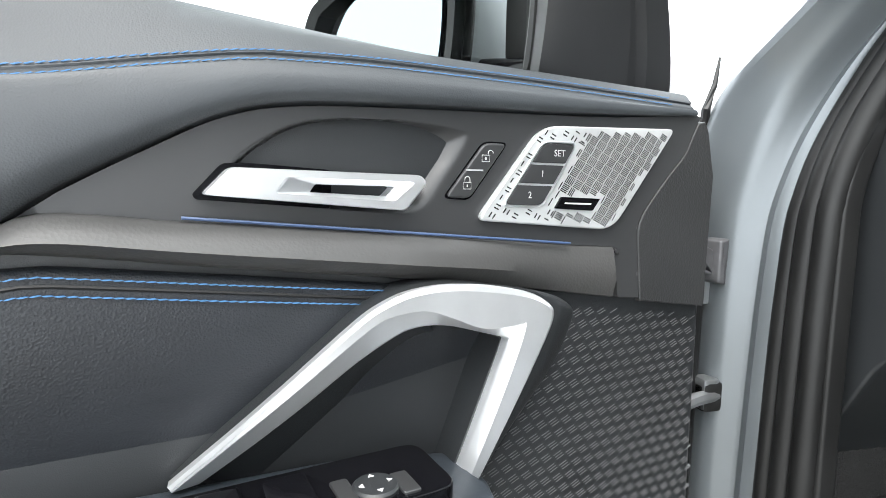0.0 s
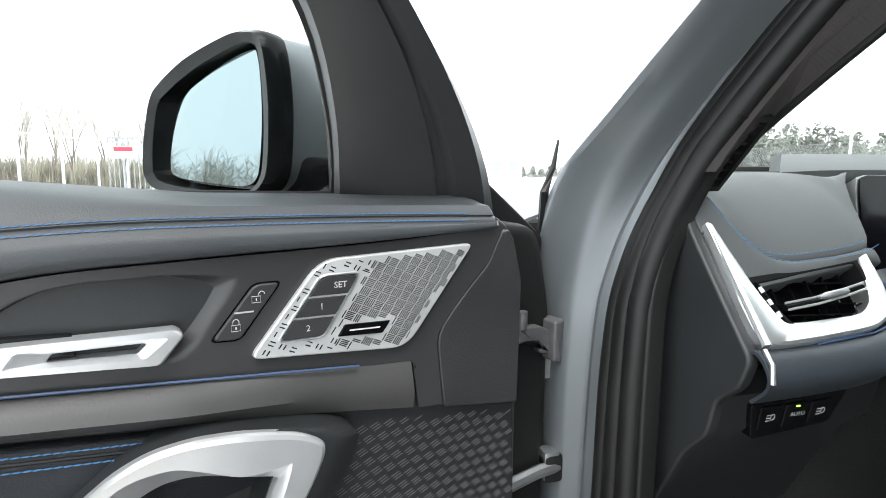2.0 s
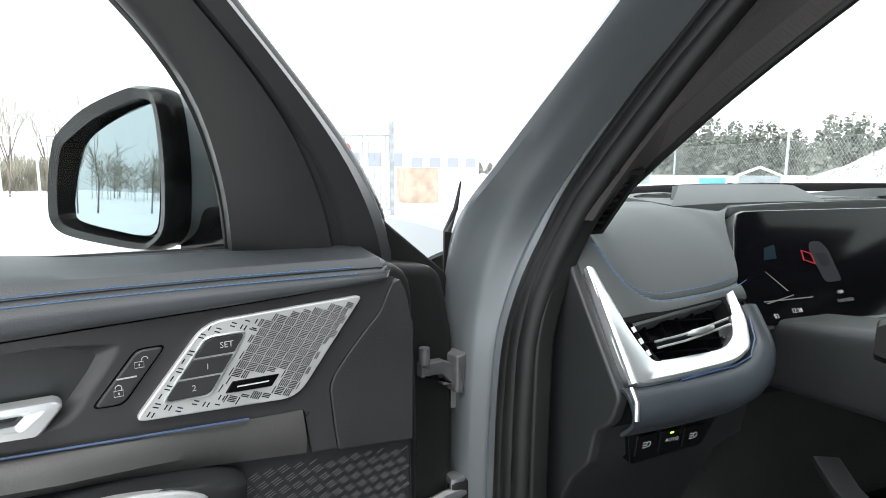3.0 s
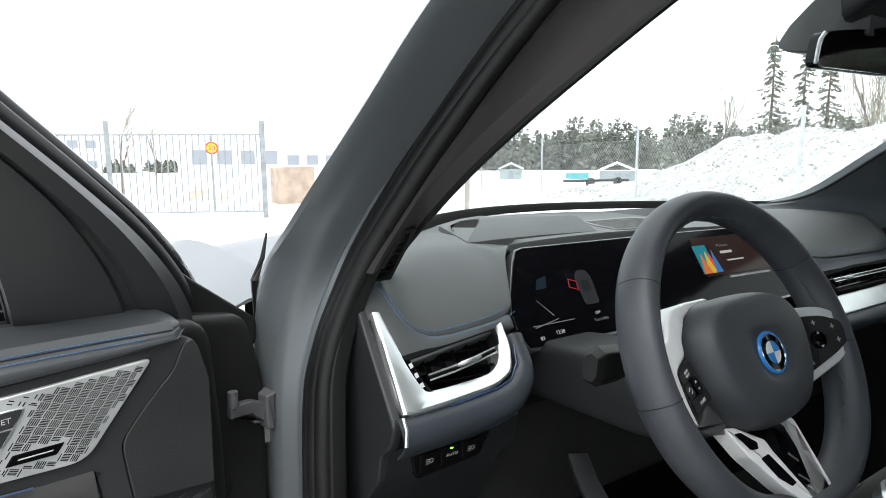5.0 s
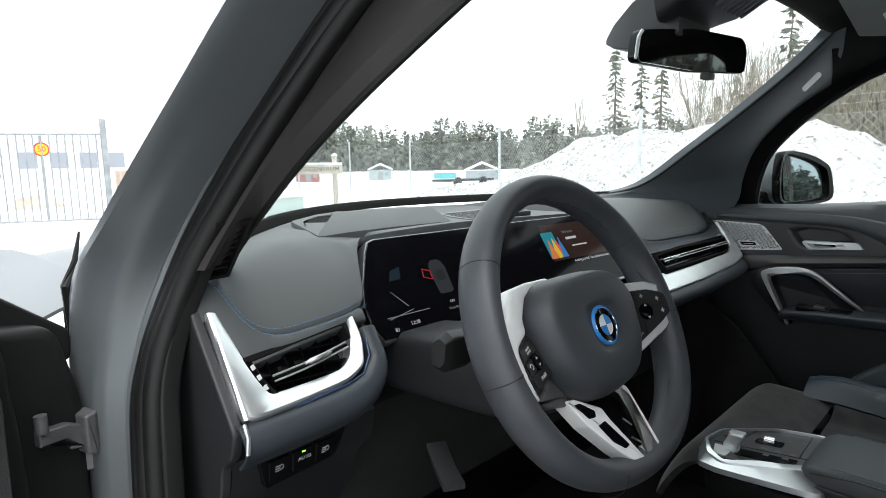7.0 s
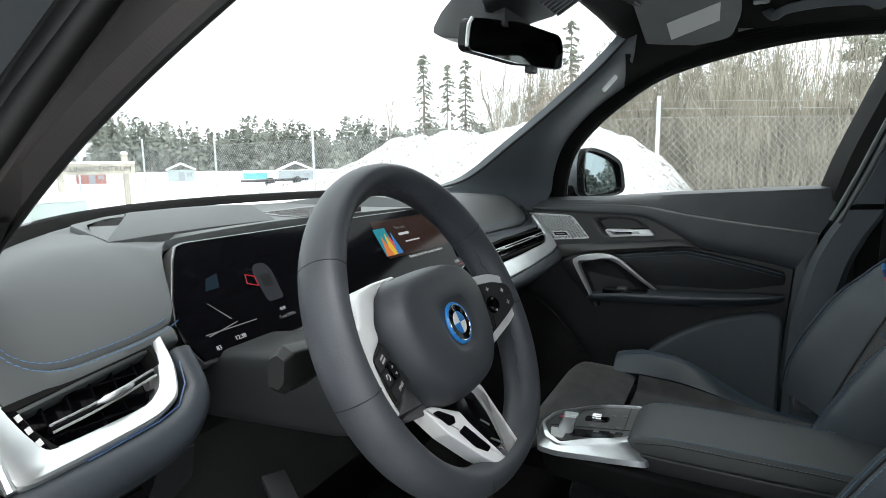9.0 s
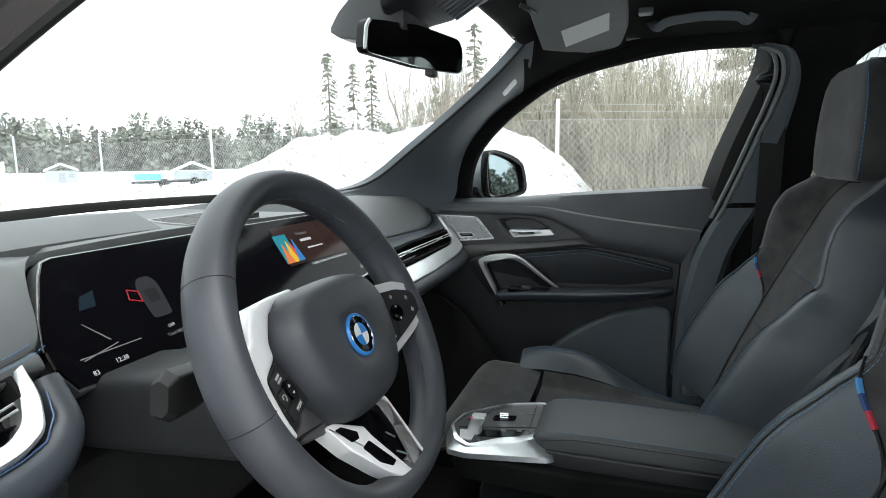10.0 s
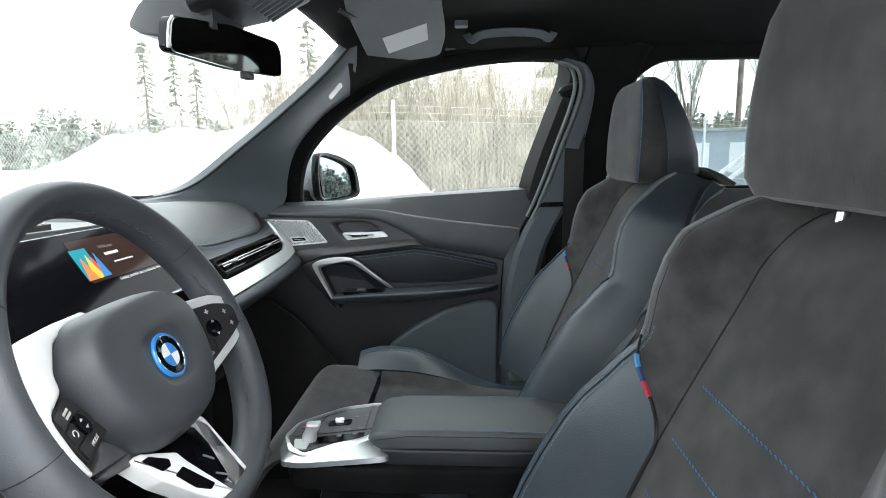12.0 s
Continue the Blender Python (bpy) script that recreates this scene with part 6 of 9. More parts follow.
for k in range(4):
    arc = [(0.0, 0.0)] + [(0.0107 * math.cos(a), 0.0107 * math.sin(a)) for a in [math.pi / 2 * k + math.pi / 2 * i / 8 for i in range(9)]]
    part("quarter", plate(arc, 0.0005, 0.0019, sunk), WHITE if k % 2 else BLUE, badge)
part("badge_edge", tube([sunk(0.0172 * math.cos(a), 0.0172 * math.sin(a), 0.0016) for a in [2 * math.pi * i / 40 for i in range(40)]], 0.0005, 5, close=True), CHROME, badge)
part("badge_mark", merge(*[plate([(r * math.cos(a0), r * math.sin(a0)) for r, a0 in ((0.0118, radians(d - 9)), (0.0162, radians(d - 7)), (0.0162, radians(d + 7)), (0.0118, radians(d + 9)))], 0.0010, 0.0021, sunk) for d in (38, 90, 142)]), CHROME, badge)

# spokes lean inwards towards the hub
def spoke_at(x, y, h):
    return wh(x, y, -0.010 - 0.27 * max(0.0, 0.150 - abs(x)) + h)


def lower_at(x, y, h):
    return wh(x, y, -0.034 + 0.353 * (-0.06 - y) + h)


KEYCAP = material("key_black", (0.018, 0.018, 0.019), 0.42, mottle=(0.03, 0.1))
band = [(-0.005, 0.066), (-0.063, 0.0645), (-0.100, 0.060), (-0.116, 0.048), (-0.1245, 0.036), (-0.139, 0.031), (-0.1465, 0.021), (-0.142, 0.005), (-0.131, -0.027), (-0.124, -0.041), (-0.117, -0.040), (-0.1235, -0.022), (-0.1268, 0.0064), (-0.0985, 0.0175), (-0.0975, 0.0295), (-0.074, 0.0510), (-0.040, 0.056), (-0.005, 0.057)]


def key_at(u, v, h):
    """The left key field: u down along it, v from the bracket to the cover."""
    a = Vector((-0.1262, 0.0064)).lerp(Vector((-0.1152, -0.0330)), u)
    b = Vector((-0.0965, 0.0160)).lerp(Vector((-0.0715, -0.0250)), u)
    return spoke_at(*a.lerp(b, v), h)


part("spoke_base", plate(fillet([(-0.060, 0.050), (-0.112, 0.046), (-0.150, 0.030), (-0.152, -0.004), (-0.136, -0.044), (-0.090, -0.050), (-0.060, -0.030)], 0.008), -0.034, -0.008, spoke_at, 0.004), WHEEL_LEATHER, wheel, "black leather root of the spoke")
part("spoke", plate([(q.x, q.y) for q in resample(fillet(band, 0.006, 4), 110, True)], -0.026, 0.004, spoke_at, 0.004), SPOKE, wheel, "satin silver left spoke bracket")
keyl = part("key_pad", plate([(q.x, q.y) for q in resample(fillet([(0.0, 0.0), (1.0, 0.0), (1.0, 1.0), (0.0, 1.0)], 0.08), 60, True)], -0.020, 0.001, key_at, 0.0), FASCIA, wheel, "black key pad")
cells = [[(0.04, 0.05), (0.31, 0.05), (0.31, 0.95), (0.04, 0.95)], [(0.35, 0.05), (0.65, 0.05), (0.65, 0.42), (0.35, 0.42)], [(0.35, 0.70), (0.65, 0.70), (0.65, 0.95), (0.35, 0.95)], [(0.69, 0.05), (0.97, 0.05), (0.97, 0.95), (0.69, 0.95)]]
for cell in cells:
    part("key", plate(fillet(cell, 0.05), -0.002, 0.0028, key_at), KEYCAP, keyl)
part("roller", plate([(0.50 + 0.20 * math.cos(a), 0.56 + 0.17 * math.sin(a)) for a in [2 * math.pi * i / 20 for i in range(20)]], 0.0, 0.0055, key_at), GLOSS, keyl)
across = key_at(0.5, 0.6, 0) - key_at(0.5, 0.4, 0)
upward = key_at(0.4, 0.5, 0) - key_at(0.6, 0.5, 0)
lettering("MODE", 0.0046, key_at(0.86, 0.52, 0.0031), across, upward, PRINT, keyl, depth=0.0002)
part("symbol", tube([key_at(0.50 + 0.065 * math.cos(a), 0.24 + 0.075 * math.sin(a), 0.0030) for a in [2 * math.pi * i / 16 for i in range(13)]], 0.0004, 5), PRINT, keyl)
for k in (0.13, 0.21):
    part("symbol", plate([(k, 0.36), (k + 0.045, 0.36), (k + 0.045, 0.62), (k, 0.62)], 0.001, 0.0031, key_at), PRINT, keyl)
for a, b in ((0.39, 0.44), (0.61, 0.56)):
    part("symbol", plate([(a, 0.56), (b, 0.50), (b, 0.62)], 0.004, 0.0058, key_at), PRINT, keyl)
part("spoke_infill", plate(fillet([(-0.080, -0.026), (-0.050, -0.050), (-0.058, -0.060), (-0.098, -0.052), (-0.120, -0.043), (-0.094, -0.037)], 0.003), -0.022, -0.002, spoke_at, 0.003), HINGE_GREY, wheel, "gloss black spoke infill")
# right spoke
right = part("spoke", plate([(q.x, q.y) for q in resample(fillet([(0.060, 0.040), (0.130, 0.030), (0.157, 0.017), (0.162, -0.015), (0.134, -0.031), (0.080, -0.046), (0.050, -0.032)], 0.008, 4), 80, True)], -0.026, 0.0015, spoke_at, 0.003), SPOKE, wheel, "satin silver right spoke with black keys")
keyr = part("key_pad", plate([(q.x, q.y) for q in resample(fillet([(0.060, 0.030), (0.125, 0.020), (0.148, 0.010), (0.1515, -0.012), (0.129, -0.0215), (0.080, -0.036), (0.054, -0.026)], 0.005), 70, True)], -0.02, 0.0040, spoke_at, 0.0015), KEYCAP, wheel, "black key pad")
part("roller", lathe([(0.0095, 0.002), (0.0095, 0.0052), (0.008, 0.0064), (0.001, 0.0064)], lambda x, y, z: spoke_at(0.110 + x, -0.004 + y, z), 24), GLOSS, keyr)
for x, y in ((0.110, 0.002), (0.110, -0.010)):
    part("symbol", plate([(x - 0.0022, y), (x + 0.0022, y), (x, y + (0.0026 if y > 0 else -0.0026))], 0.005, 0.0068, spoke_at), PRINT, keyr)
for k, (x, y) in enumerate(((0.086, 0.017), (0.112, 0.0145), (0.134, 0.006), (0.136, -0.009), (0.088, -0.004), (0.092, -0.026))):
    mark_ = [plate([(x - 0.0026, y - 0.0005), (x + 0.0026, y - 0.0005), (x + 0.0026, y + 0.0005), (x - 0.0026, y + 0.0005)], 0.002, 0.0045, spoke_at)]
    if k in (1, 2, 3):
        mark_.append(plate([(x - 0.0005, y - 0.0026), (x + 0.0005, y - 0.0026), (x + 0.0005, y + 0.0026), (x - 0.0005, y + 0.0026)], 0.002, 0.0046, spoke_at))
    if k in (4, 5):
        mark_.append(tube([spoke_at(x + 0.0024 * math.cos(a), y + 0.0024 * math.sin(a), 0.0043) for a in [2 * math.pi * i / 12 for i in range(9 + 3 * (k == 4))]], 0.0004, 5))
    part("symbol", merge(*mark_), PRINT, keyr)
for seg in (((0.098, 0.0), (0.076, -0.002)), ((0.104, -0.014), (0.100, -0.028)), ((0.104, 0.006), (0.100, 0.021)), ((0.120, -0.003), (0.148, -0.001)), ((0.098, -0.012), (0.070, -0.018))):
    part("key_joint", tube([spoke_at(*seg[0], 0.0042), spoke_at(*seg[1], 0.0042)], 0.0005, 5), RUBBER, keyr)

# lower spoke: open silver frame over gloss black
low = part("lower_spoke", plate(fillet([(-0.036, -0.058), (0.034, -0.058), (0.020, -0.136), (-0.020, -0.134)], 0.006), -0.020, -0.008, lower_at, 0.003), GLOSS, wheel, "gloss black lower spoke")
leg = fillet([(-0.0630, -0.0545), (-0.0500, -0.0560), (-0.0220, -0.0740), (-0.0215, -0.0850), (-0.0115, -0.1260), (-0.0040, -0.1380), (-0.0200, -0.1370), (-0.0390, -0.1130), (-0.0560, -0.0820)], 0.002, 3)
holes = ([(-0.0565, -0.0605), (-0.0480, -0.0615), (-0.0350, -0.0735), (-0.0390, -0.0785), (-0.0495, -0.0770)], [(-0.0440, -0.0860), (-0.0310, -0.0850), (-0.0205, -0.1130), (-0.0290, -0.1140), (-0.0390, -0.1040)])
part("silver_leg", plate(leg, -0.016, 0.002, lower_at, 0.0022), SPOKE, low, "satin silver leg with two openings", angle=24)
for h_ in holes:
    part("leg_opening", plate(fillet(h_, 0.0015), -0.004, 0.0024, lower_at), GLOSS, low)
arm = [(0.0260, -0.060), (0.0370, -0.068), (0.0375, -0.072), (0.0235, -0.134), (0.0190, -0.1395), (0.0020, -0.1410), (-0.0120, -0.1385), (-0.0100, -0.1335), (0.0020, -0.1350), (0.0160, -0.1330), (0.0310, -0.076), (0.0230, -0.066)]
part("silver_leg", plate(fillet(arm, 0.002, 3), -0.014, 0.001, lower_at, 0.0015), SPOKE, low, "slim satin silver leg")
part("spoke_detail", tube([lower_at(0.006, -0.094, -0.006), lower_at(0.012, -0.103, -0.006)], 0.0010, 6), SILVER, low)
part("spoke_detail", tube([lower_at(0.000, -0.112, -0.006), lower_at(0.010, -0.122, -0.006)], 0.0010, 6), SILVER, low)
mk = part("spoke_plate", plate(fillet([(-0.003, -0.1205), (0.0165, -0.1225), (0.0135, -0.1325), (-0.001, -0.1305)], 0.002), -0.008, -0.001, lower_at, 0.001), CHROME, low, "small badge with three coloured stripes")
for k, m_ in enumerate((SKYB, NAVY, RED)):
    part("stripe", plate([(0.000 + 0.0024 * k, -0.1295), (0.002 + 0.0024 * k, -0.1295), (0.0032 + 0.0024 * k, -0.1235), (0.0012 + 0.0024 * k, -0.1235)], -0.003, -0.0005, lower_at), m_, mk)
part("wheel_boss", loft([[wh(x * s, y * s - 0.01, n) for x, y in disc(0.05, 20)] for s, n in ((1.0, -0.05), (1.25, -0.09), (1.3, -0.13))]), PLASTIC, wheel)
for s in (-1, 1):
    part("shift_paddle", plate(fillet([(0.075 * s, 0.030), (0.125 * s, 0.036), (0.140 * s, 0.005), (0.130 * s, -0.03), (0.085 * s, -0.02)], 0.008), -0.062, -0.056, wh, 0.002), PLASTIC, wheel)

# ---- centre console ----
console = thing("centre_console", (0.02, -0.2, 0.26), "centre console with aluminium tray and leather armrest lid", "console")
box = [(-0.020, 0.02), (-0.034, -0.15), (-0.020, -0.62), (0.155, -0.62), (0.160, -0.15), (0.135, 0.02), (0.05, 0.05)]
part("tray_body", plate(fillet(box, 0.02), 0.640, 0.676, None, 0.006), LINER, console, "dark console body")
part("console_foot", plate(fillet([(-0.005, -0.25), (-0.005, -0.62), (0.135, -0.62), (0.135, -0.25)], 0.02), 0.26, 0.64), RUBBER, console)
bezel_o = [(-0.018, 0.036), (0.030, 0.052), (0.085, 0.042), (0.140, -0.030), (0.156, -0.108), (0.060, -0.112), (0.026, -0.116), (0.010, -0.144), (-0.018, -0.126), (-0.026, 0.004)]
bezel_i = [(-0.002, 0.022), (0.034, 0.040), (0.078, 0.031), (0.130, -0.033), (0.144, -0.100), (0.060, -0.100), (0.034, -0.098), (0.022, -0.092), (0.010, -0.070), (-0.014, 0.0)]
def tray(x, y, z):
    return Vector((x, y, z + 0.05 * (0.04 - y) + 0.006 - 0.5 * max(0.0, 0.0 - x) * (z > 0.68)))
def eased(poly, passes):
    fine = [Vector(a).lerp(Vector(b), j / 8) for a, b in zip(poly, poly[1:] + poly[:1]) for j in range(8)]
    for _ in range(passes):
        fine = [(fine[k - 1] + 2 * fine[k] + fine[(k + 1) % len(fine)]) / 4 for k in range(len(fine))]
    return fine


rows = [[tray(o.x, o.y, 0.668), tray(*o.lerp(q, 0.03), 0.6765), tray(*o.lerp(q, 0.56), 0.6915), tray(*o.lerp(q, 0.64), 0.6940), tray(*o.lerp(q, 0.93), 0.6945), tray(q.x, q.y, 0.6935), tray(q.x, q.y, 0.684)] for o, q in zip(eased(bezel_o, 2), eased(bezel_i, 2))]
part("bezel", skin(rows + rows[:1], 0.002), SILVER, console, "satin aluminium console surround", angle=22)
bed = part("control_panel", plate(bezel_i, 0.66, 0.690, lambda x, y, z: Vector((x, y, z + 0.05 * (0.04 - y) + 0.006)), 0.0), FASCIA, console, "dark control panel with gear selector")
cp = lambda x, y, z: Vector((x, y, 0.696 + 0.05 * (0.04 - y) + z))
part("hazard_switch", plate(fillet([(0.062, 0.026), (0.078, 0.022), (0.074, 0.006), (0.060, 0.010)], 0.002), 0, 0.0015, cp, 0.0006), FASCIA, bed)
part("hazard_mark", plate([(0.0635, 0.0225), (0.0735, 0.0195), (0.0650, 0.0120)], 0.001, 0.0022, cp), material("hazard_red", (0.62, 0.02, 0.05), 0.4), bed, "red hazard triangle")
part("gear_slot", plate(fillet([(0.006, -0.008), (0.028, -0.006), (0.040, -0.086), (0.014, -0.084)], 0.004), -0.002, 0.0012, cp), GLOSS, bed, "gloss black selector slot")
part("gear_lever", loft([[cp(x * s + 0.018, y * 1.2 + oy, z) for x, y in fillet([(-0.0085, -0.009), (0.0085, -0.009), (0.0085, 0.009), (-0.0085, 0.009)], 0.003)] for s, oy, z in ((0.8, 0.000, 0.0), (0.8, -0.001, 0.012), (0.95, -0.006, 0.022), (1.0, -0.008, 0.028), (0.8, -0.008, 0.031))]), BRIGHT, bed, "small satin silver gear lever", angle=28)
part("start_button", plate(fillet([(-0.006, 0.018), (0.024, 0.026), (0.022, -0.002), (-0.010, -0.002)], 0.004), 0, 0.002, cp, 0.001), PEARL, bed, "silver start button")
part("roller_bed", plate(fillet([(0.066, -0.018), (0.086, -0.018), (0.090, -0.056), (0.070, -0.056)], 0.006), -0.002, 0.0012, cp), GLOSS, bed)
part("volume_roller", sweep([cp(0.078, -0.030, 0.003), cp(0.079, -0.044, 0.003)], disc(0.0070, 12), (1, 0, 0)), CHROME, bed, "chrome volume roller")
for x, y in ((0.052, -0.035), (0.054, -0.055), (0.056, -0.075), (0.100, -0.06), (0.104, -0.078), (0.044, 0.012), (0.030, -0.045), (0.034, -0.070)):
    part("key_mark", plate([(x - 0.003, y - 0.004), (x + 0.003, y - 0.004), (x + 0.003, y + 0.004), (x - 0.003, y + 0.004)], 0, 0.0016 if x < 0.04 else 0.0004, cp), HINGE_GREY, bed)
for ends in (((0.034, 0.030), (0.052, -0.096)), ((0.062, 0.000), (0.118, -0.010)), ((0.050, -0.084), (0.138, -0.082))):
    part("panel_joint", tube([cp(*ends[0], 0.0005), cp(*ends[1], 0.0005)], 0.0007, 5), RUBBER, bed)
# armrest lid
rows = []
for y, z, wx, th in ((-0.094, 0.702, 0.046, 0.006), (-0.096, 0.709, 0.060, 0.016), (-0.103, 0.716, 0.067, 0.024), (-0.116, 0.7215, 0.071, 0.030), (-0.14, 0.7240, 0.073, 0.033), (-0.20, 0.7245, 0.073, 0.034), (-0.34, 0.722, 0.073, 0.034), (-0.48, 0.718, 0.073, 0.034), (-0.60, 0.712, 0.071, 0.034)):
    rows.append([Vector((0.069 + p.x, y, z + p.y)) for p in fillet([(-wx * 1.03, -th), (-wx, 0), (wx, 0), (wx * 1.03, -th)], 0.010, 4)])
lid = part("armrest_lid", loft(rows), PAD, console, "black leather armrest lid with blue stitching")
for x, dz in ((-0.0650, 0.0), (-0.0715, -0.0055), (0.066, 0.0)):
    part("stitching", stitches([Vector((0.069 + x * k, y, z + dz + 0.0009)) for y, z, k in ((-0.106, 0.717, 0.94), (-0.14, 0.7238, 1.0), (-0.20, 0.7245, 1.0), (-0.34, 0.722, 1.0), (-0.48, 0.718, 1.0), (-0.60, 0.712, 0.98))], 0.004, 0.002, 0.0006), SEAM, lid)
part("lid_seam", tube([Vector((-0.0042, y, z - 0.005)) for y, z in ((-0.11, 0.717), (-0.16, 0.7235), (-0.34, 0.722), (-0.60, 0.712))], 0.0008, 5), RUBBER, lid)
part("side_strip", sweep([Vector((0.004, -0.120, 0.683)), Vector((0.000, -0.145, 0.684)), Vector((-0.004, -0.35, 0.684)), Vector((-0.004, -0.62, 0.676))], fillet([(-0.012, -0.013), (0.012, -0.016), (0.012, 0.016), (-0.006, 0.012)], 0.004), (0, 0, 1)), PLASTIC, console, "dark blue-grey console edge")
part("storage_net", tube(ring([Vector((-0.015, -0.10, 0.605)), Vector((-0.018, -0.15, 0.590)), Vector((-0.016, -0.25, 0.590)), Vector((-0.012, -0.33, 0.62))], False, 6), 0.004, 6), PLASTIC, console)

# ---- front seats ----
# how far the bolster's ridge stands out from the backrest, from the foot to the top
WING_AT = (0.0, 0.1, 0.2, 0.3, 0.38, 0.44, 0.5, 0.54, 0.58, 0.61, 0.64, 0.7, 0.76, 0.82, 0.88, 0.94, 1.0)
WING = (0.078, 0.092, 0.092, 0.086, 0.080, 0.071, 0.057, 0.050, 0.040, 0.037, 0.042, 0.053, 0.059, 0.057, 0.040, 0.030, 0.024)


def seat_back(xn, s):
    """Point of the backrest's front: xn across (-1 to 1), s up (0 to 1). Local to the seat."""
    z = 0.60 + 0.53 * s
    y = -0.374 - 0.235 * s + 0.03 * s * (1 - s)
    half = 0.245 + 0.022 * math.sin(math.pi * min(1, s * 1.35)) - 0.012 * s
    top = max(0, (s - 0.80) / 0.20)
    half *= 1 - 0.52 * top**1.8
    a = abs(xn)
    ramp = max(0.0, min(1.0, (a - 0.46) / 0.30))
    ramp = ramp * ramp * (3 - 2 * ramp)
    wing = float(np.interp(s, WING_AT, WING))
    roll = max(0.0, (a - 0.80) / 0.20)
    out = wing * ramp - 0.095 * roll**2.2 - 0.02 * top**2
    curl = max(0.0, (s - 0.88) / 0.12)
    y -= 0.042 * curl**2.2
    z -= 0.012 * curl**2.2
    return Vector((xn * half * (1 + 0.02 * ramp), y + out * 0.92, z + out * 0.38))


def seat_on(xn, s, h, m=1):
    """A point h above the backrest's skin; m mirrors it."""
    p = seat_back(xn, s)
    n = (seat_back(xn + 0.01, s) - seat_back(xn - 0.01, s)).cross(seat_back(xn, min(0.99, s + 0.01)) - seat_back(xn, max(0.0, s - 0.01))).normalized()
    if n.y < -0.2 and xn < 0.9:
        n = -n
    q = p + n * h
    return Vector((q.x * m, q.y, q.z))


def leather_from(s):
    """Where the leather begins across the backrest at height s; above, it narrows to a tip."""
    k = max(0.0, min(1.0, (s - 0.42) / 0.185))
    return 0.49 + 0.33 * k * k * (1.6 - 0.6 * k) + 0.04 * max(0.0, s - 0.62)


def seat_pan(xn, t):
    """Point of the cushion's top: t from the back (0) to the front edge (1)."""
    y = -0.42 + 0.62 * t
    z = 0.575 + 0.035 * t - 0.10 * max(0, (t - 0.86) / 0.14) ** 2
    a = abs(xn)
    ramp = max(0.0, min(1.0, (a - 0.44) / 0.38))
    ramp = ramp * ramp * (3 - 2 * ramp)
    lift = float(np.interp(t, (0.0, 0.2, 0.3, 0.38, 0.46, 0.54, 0.66, 0.74, 0.80, 0.88), (-0.03, -0.02, 0.0, 0.024, 0.050, 0.066, 0.068, 0.056, 0.036, 0.0))) * ramp - 0.10 * max(0, (a - 0.82) / 0.18) ** 2
    return Vector((xn * 0.265, y, z + lift))


def thigh(xn, t):
    """The pull-out front of the cushion, rounded at its ends and its seam."""
    p = seat_pan(0.0, t)
    end = max(0.0, (abs(xn) - 0.66) / 0.20)
    gap = max(0.0, (0.72 - t) / 0.045)
    return Vector((xn * 0.265, p.y, p.z + 0.022 - 0.030 * end**2 - 0.014 * gap**2))


def patch(f, xs, ss, nx, ns):
    return [[f(xs[0] + (xs[1] - xs[0]) * i / nx, ss[0] + (ss[1] - ss[0]) * j / ns) for i in range(nx + 1)] for j in range(ns + 1)]


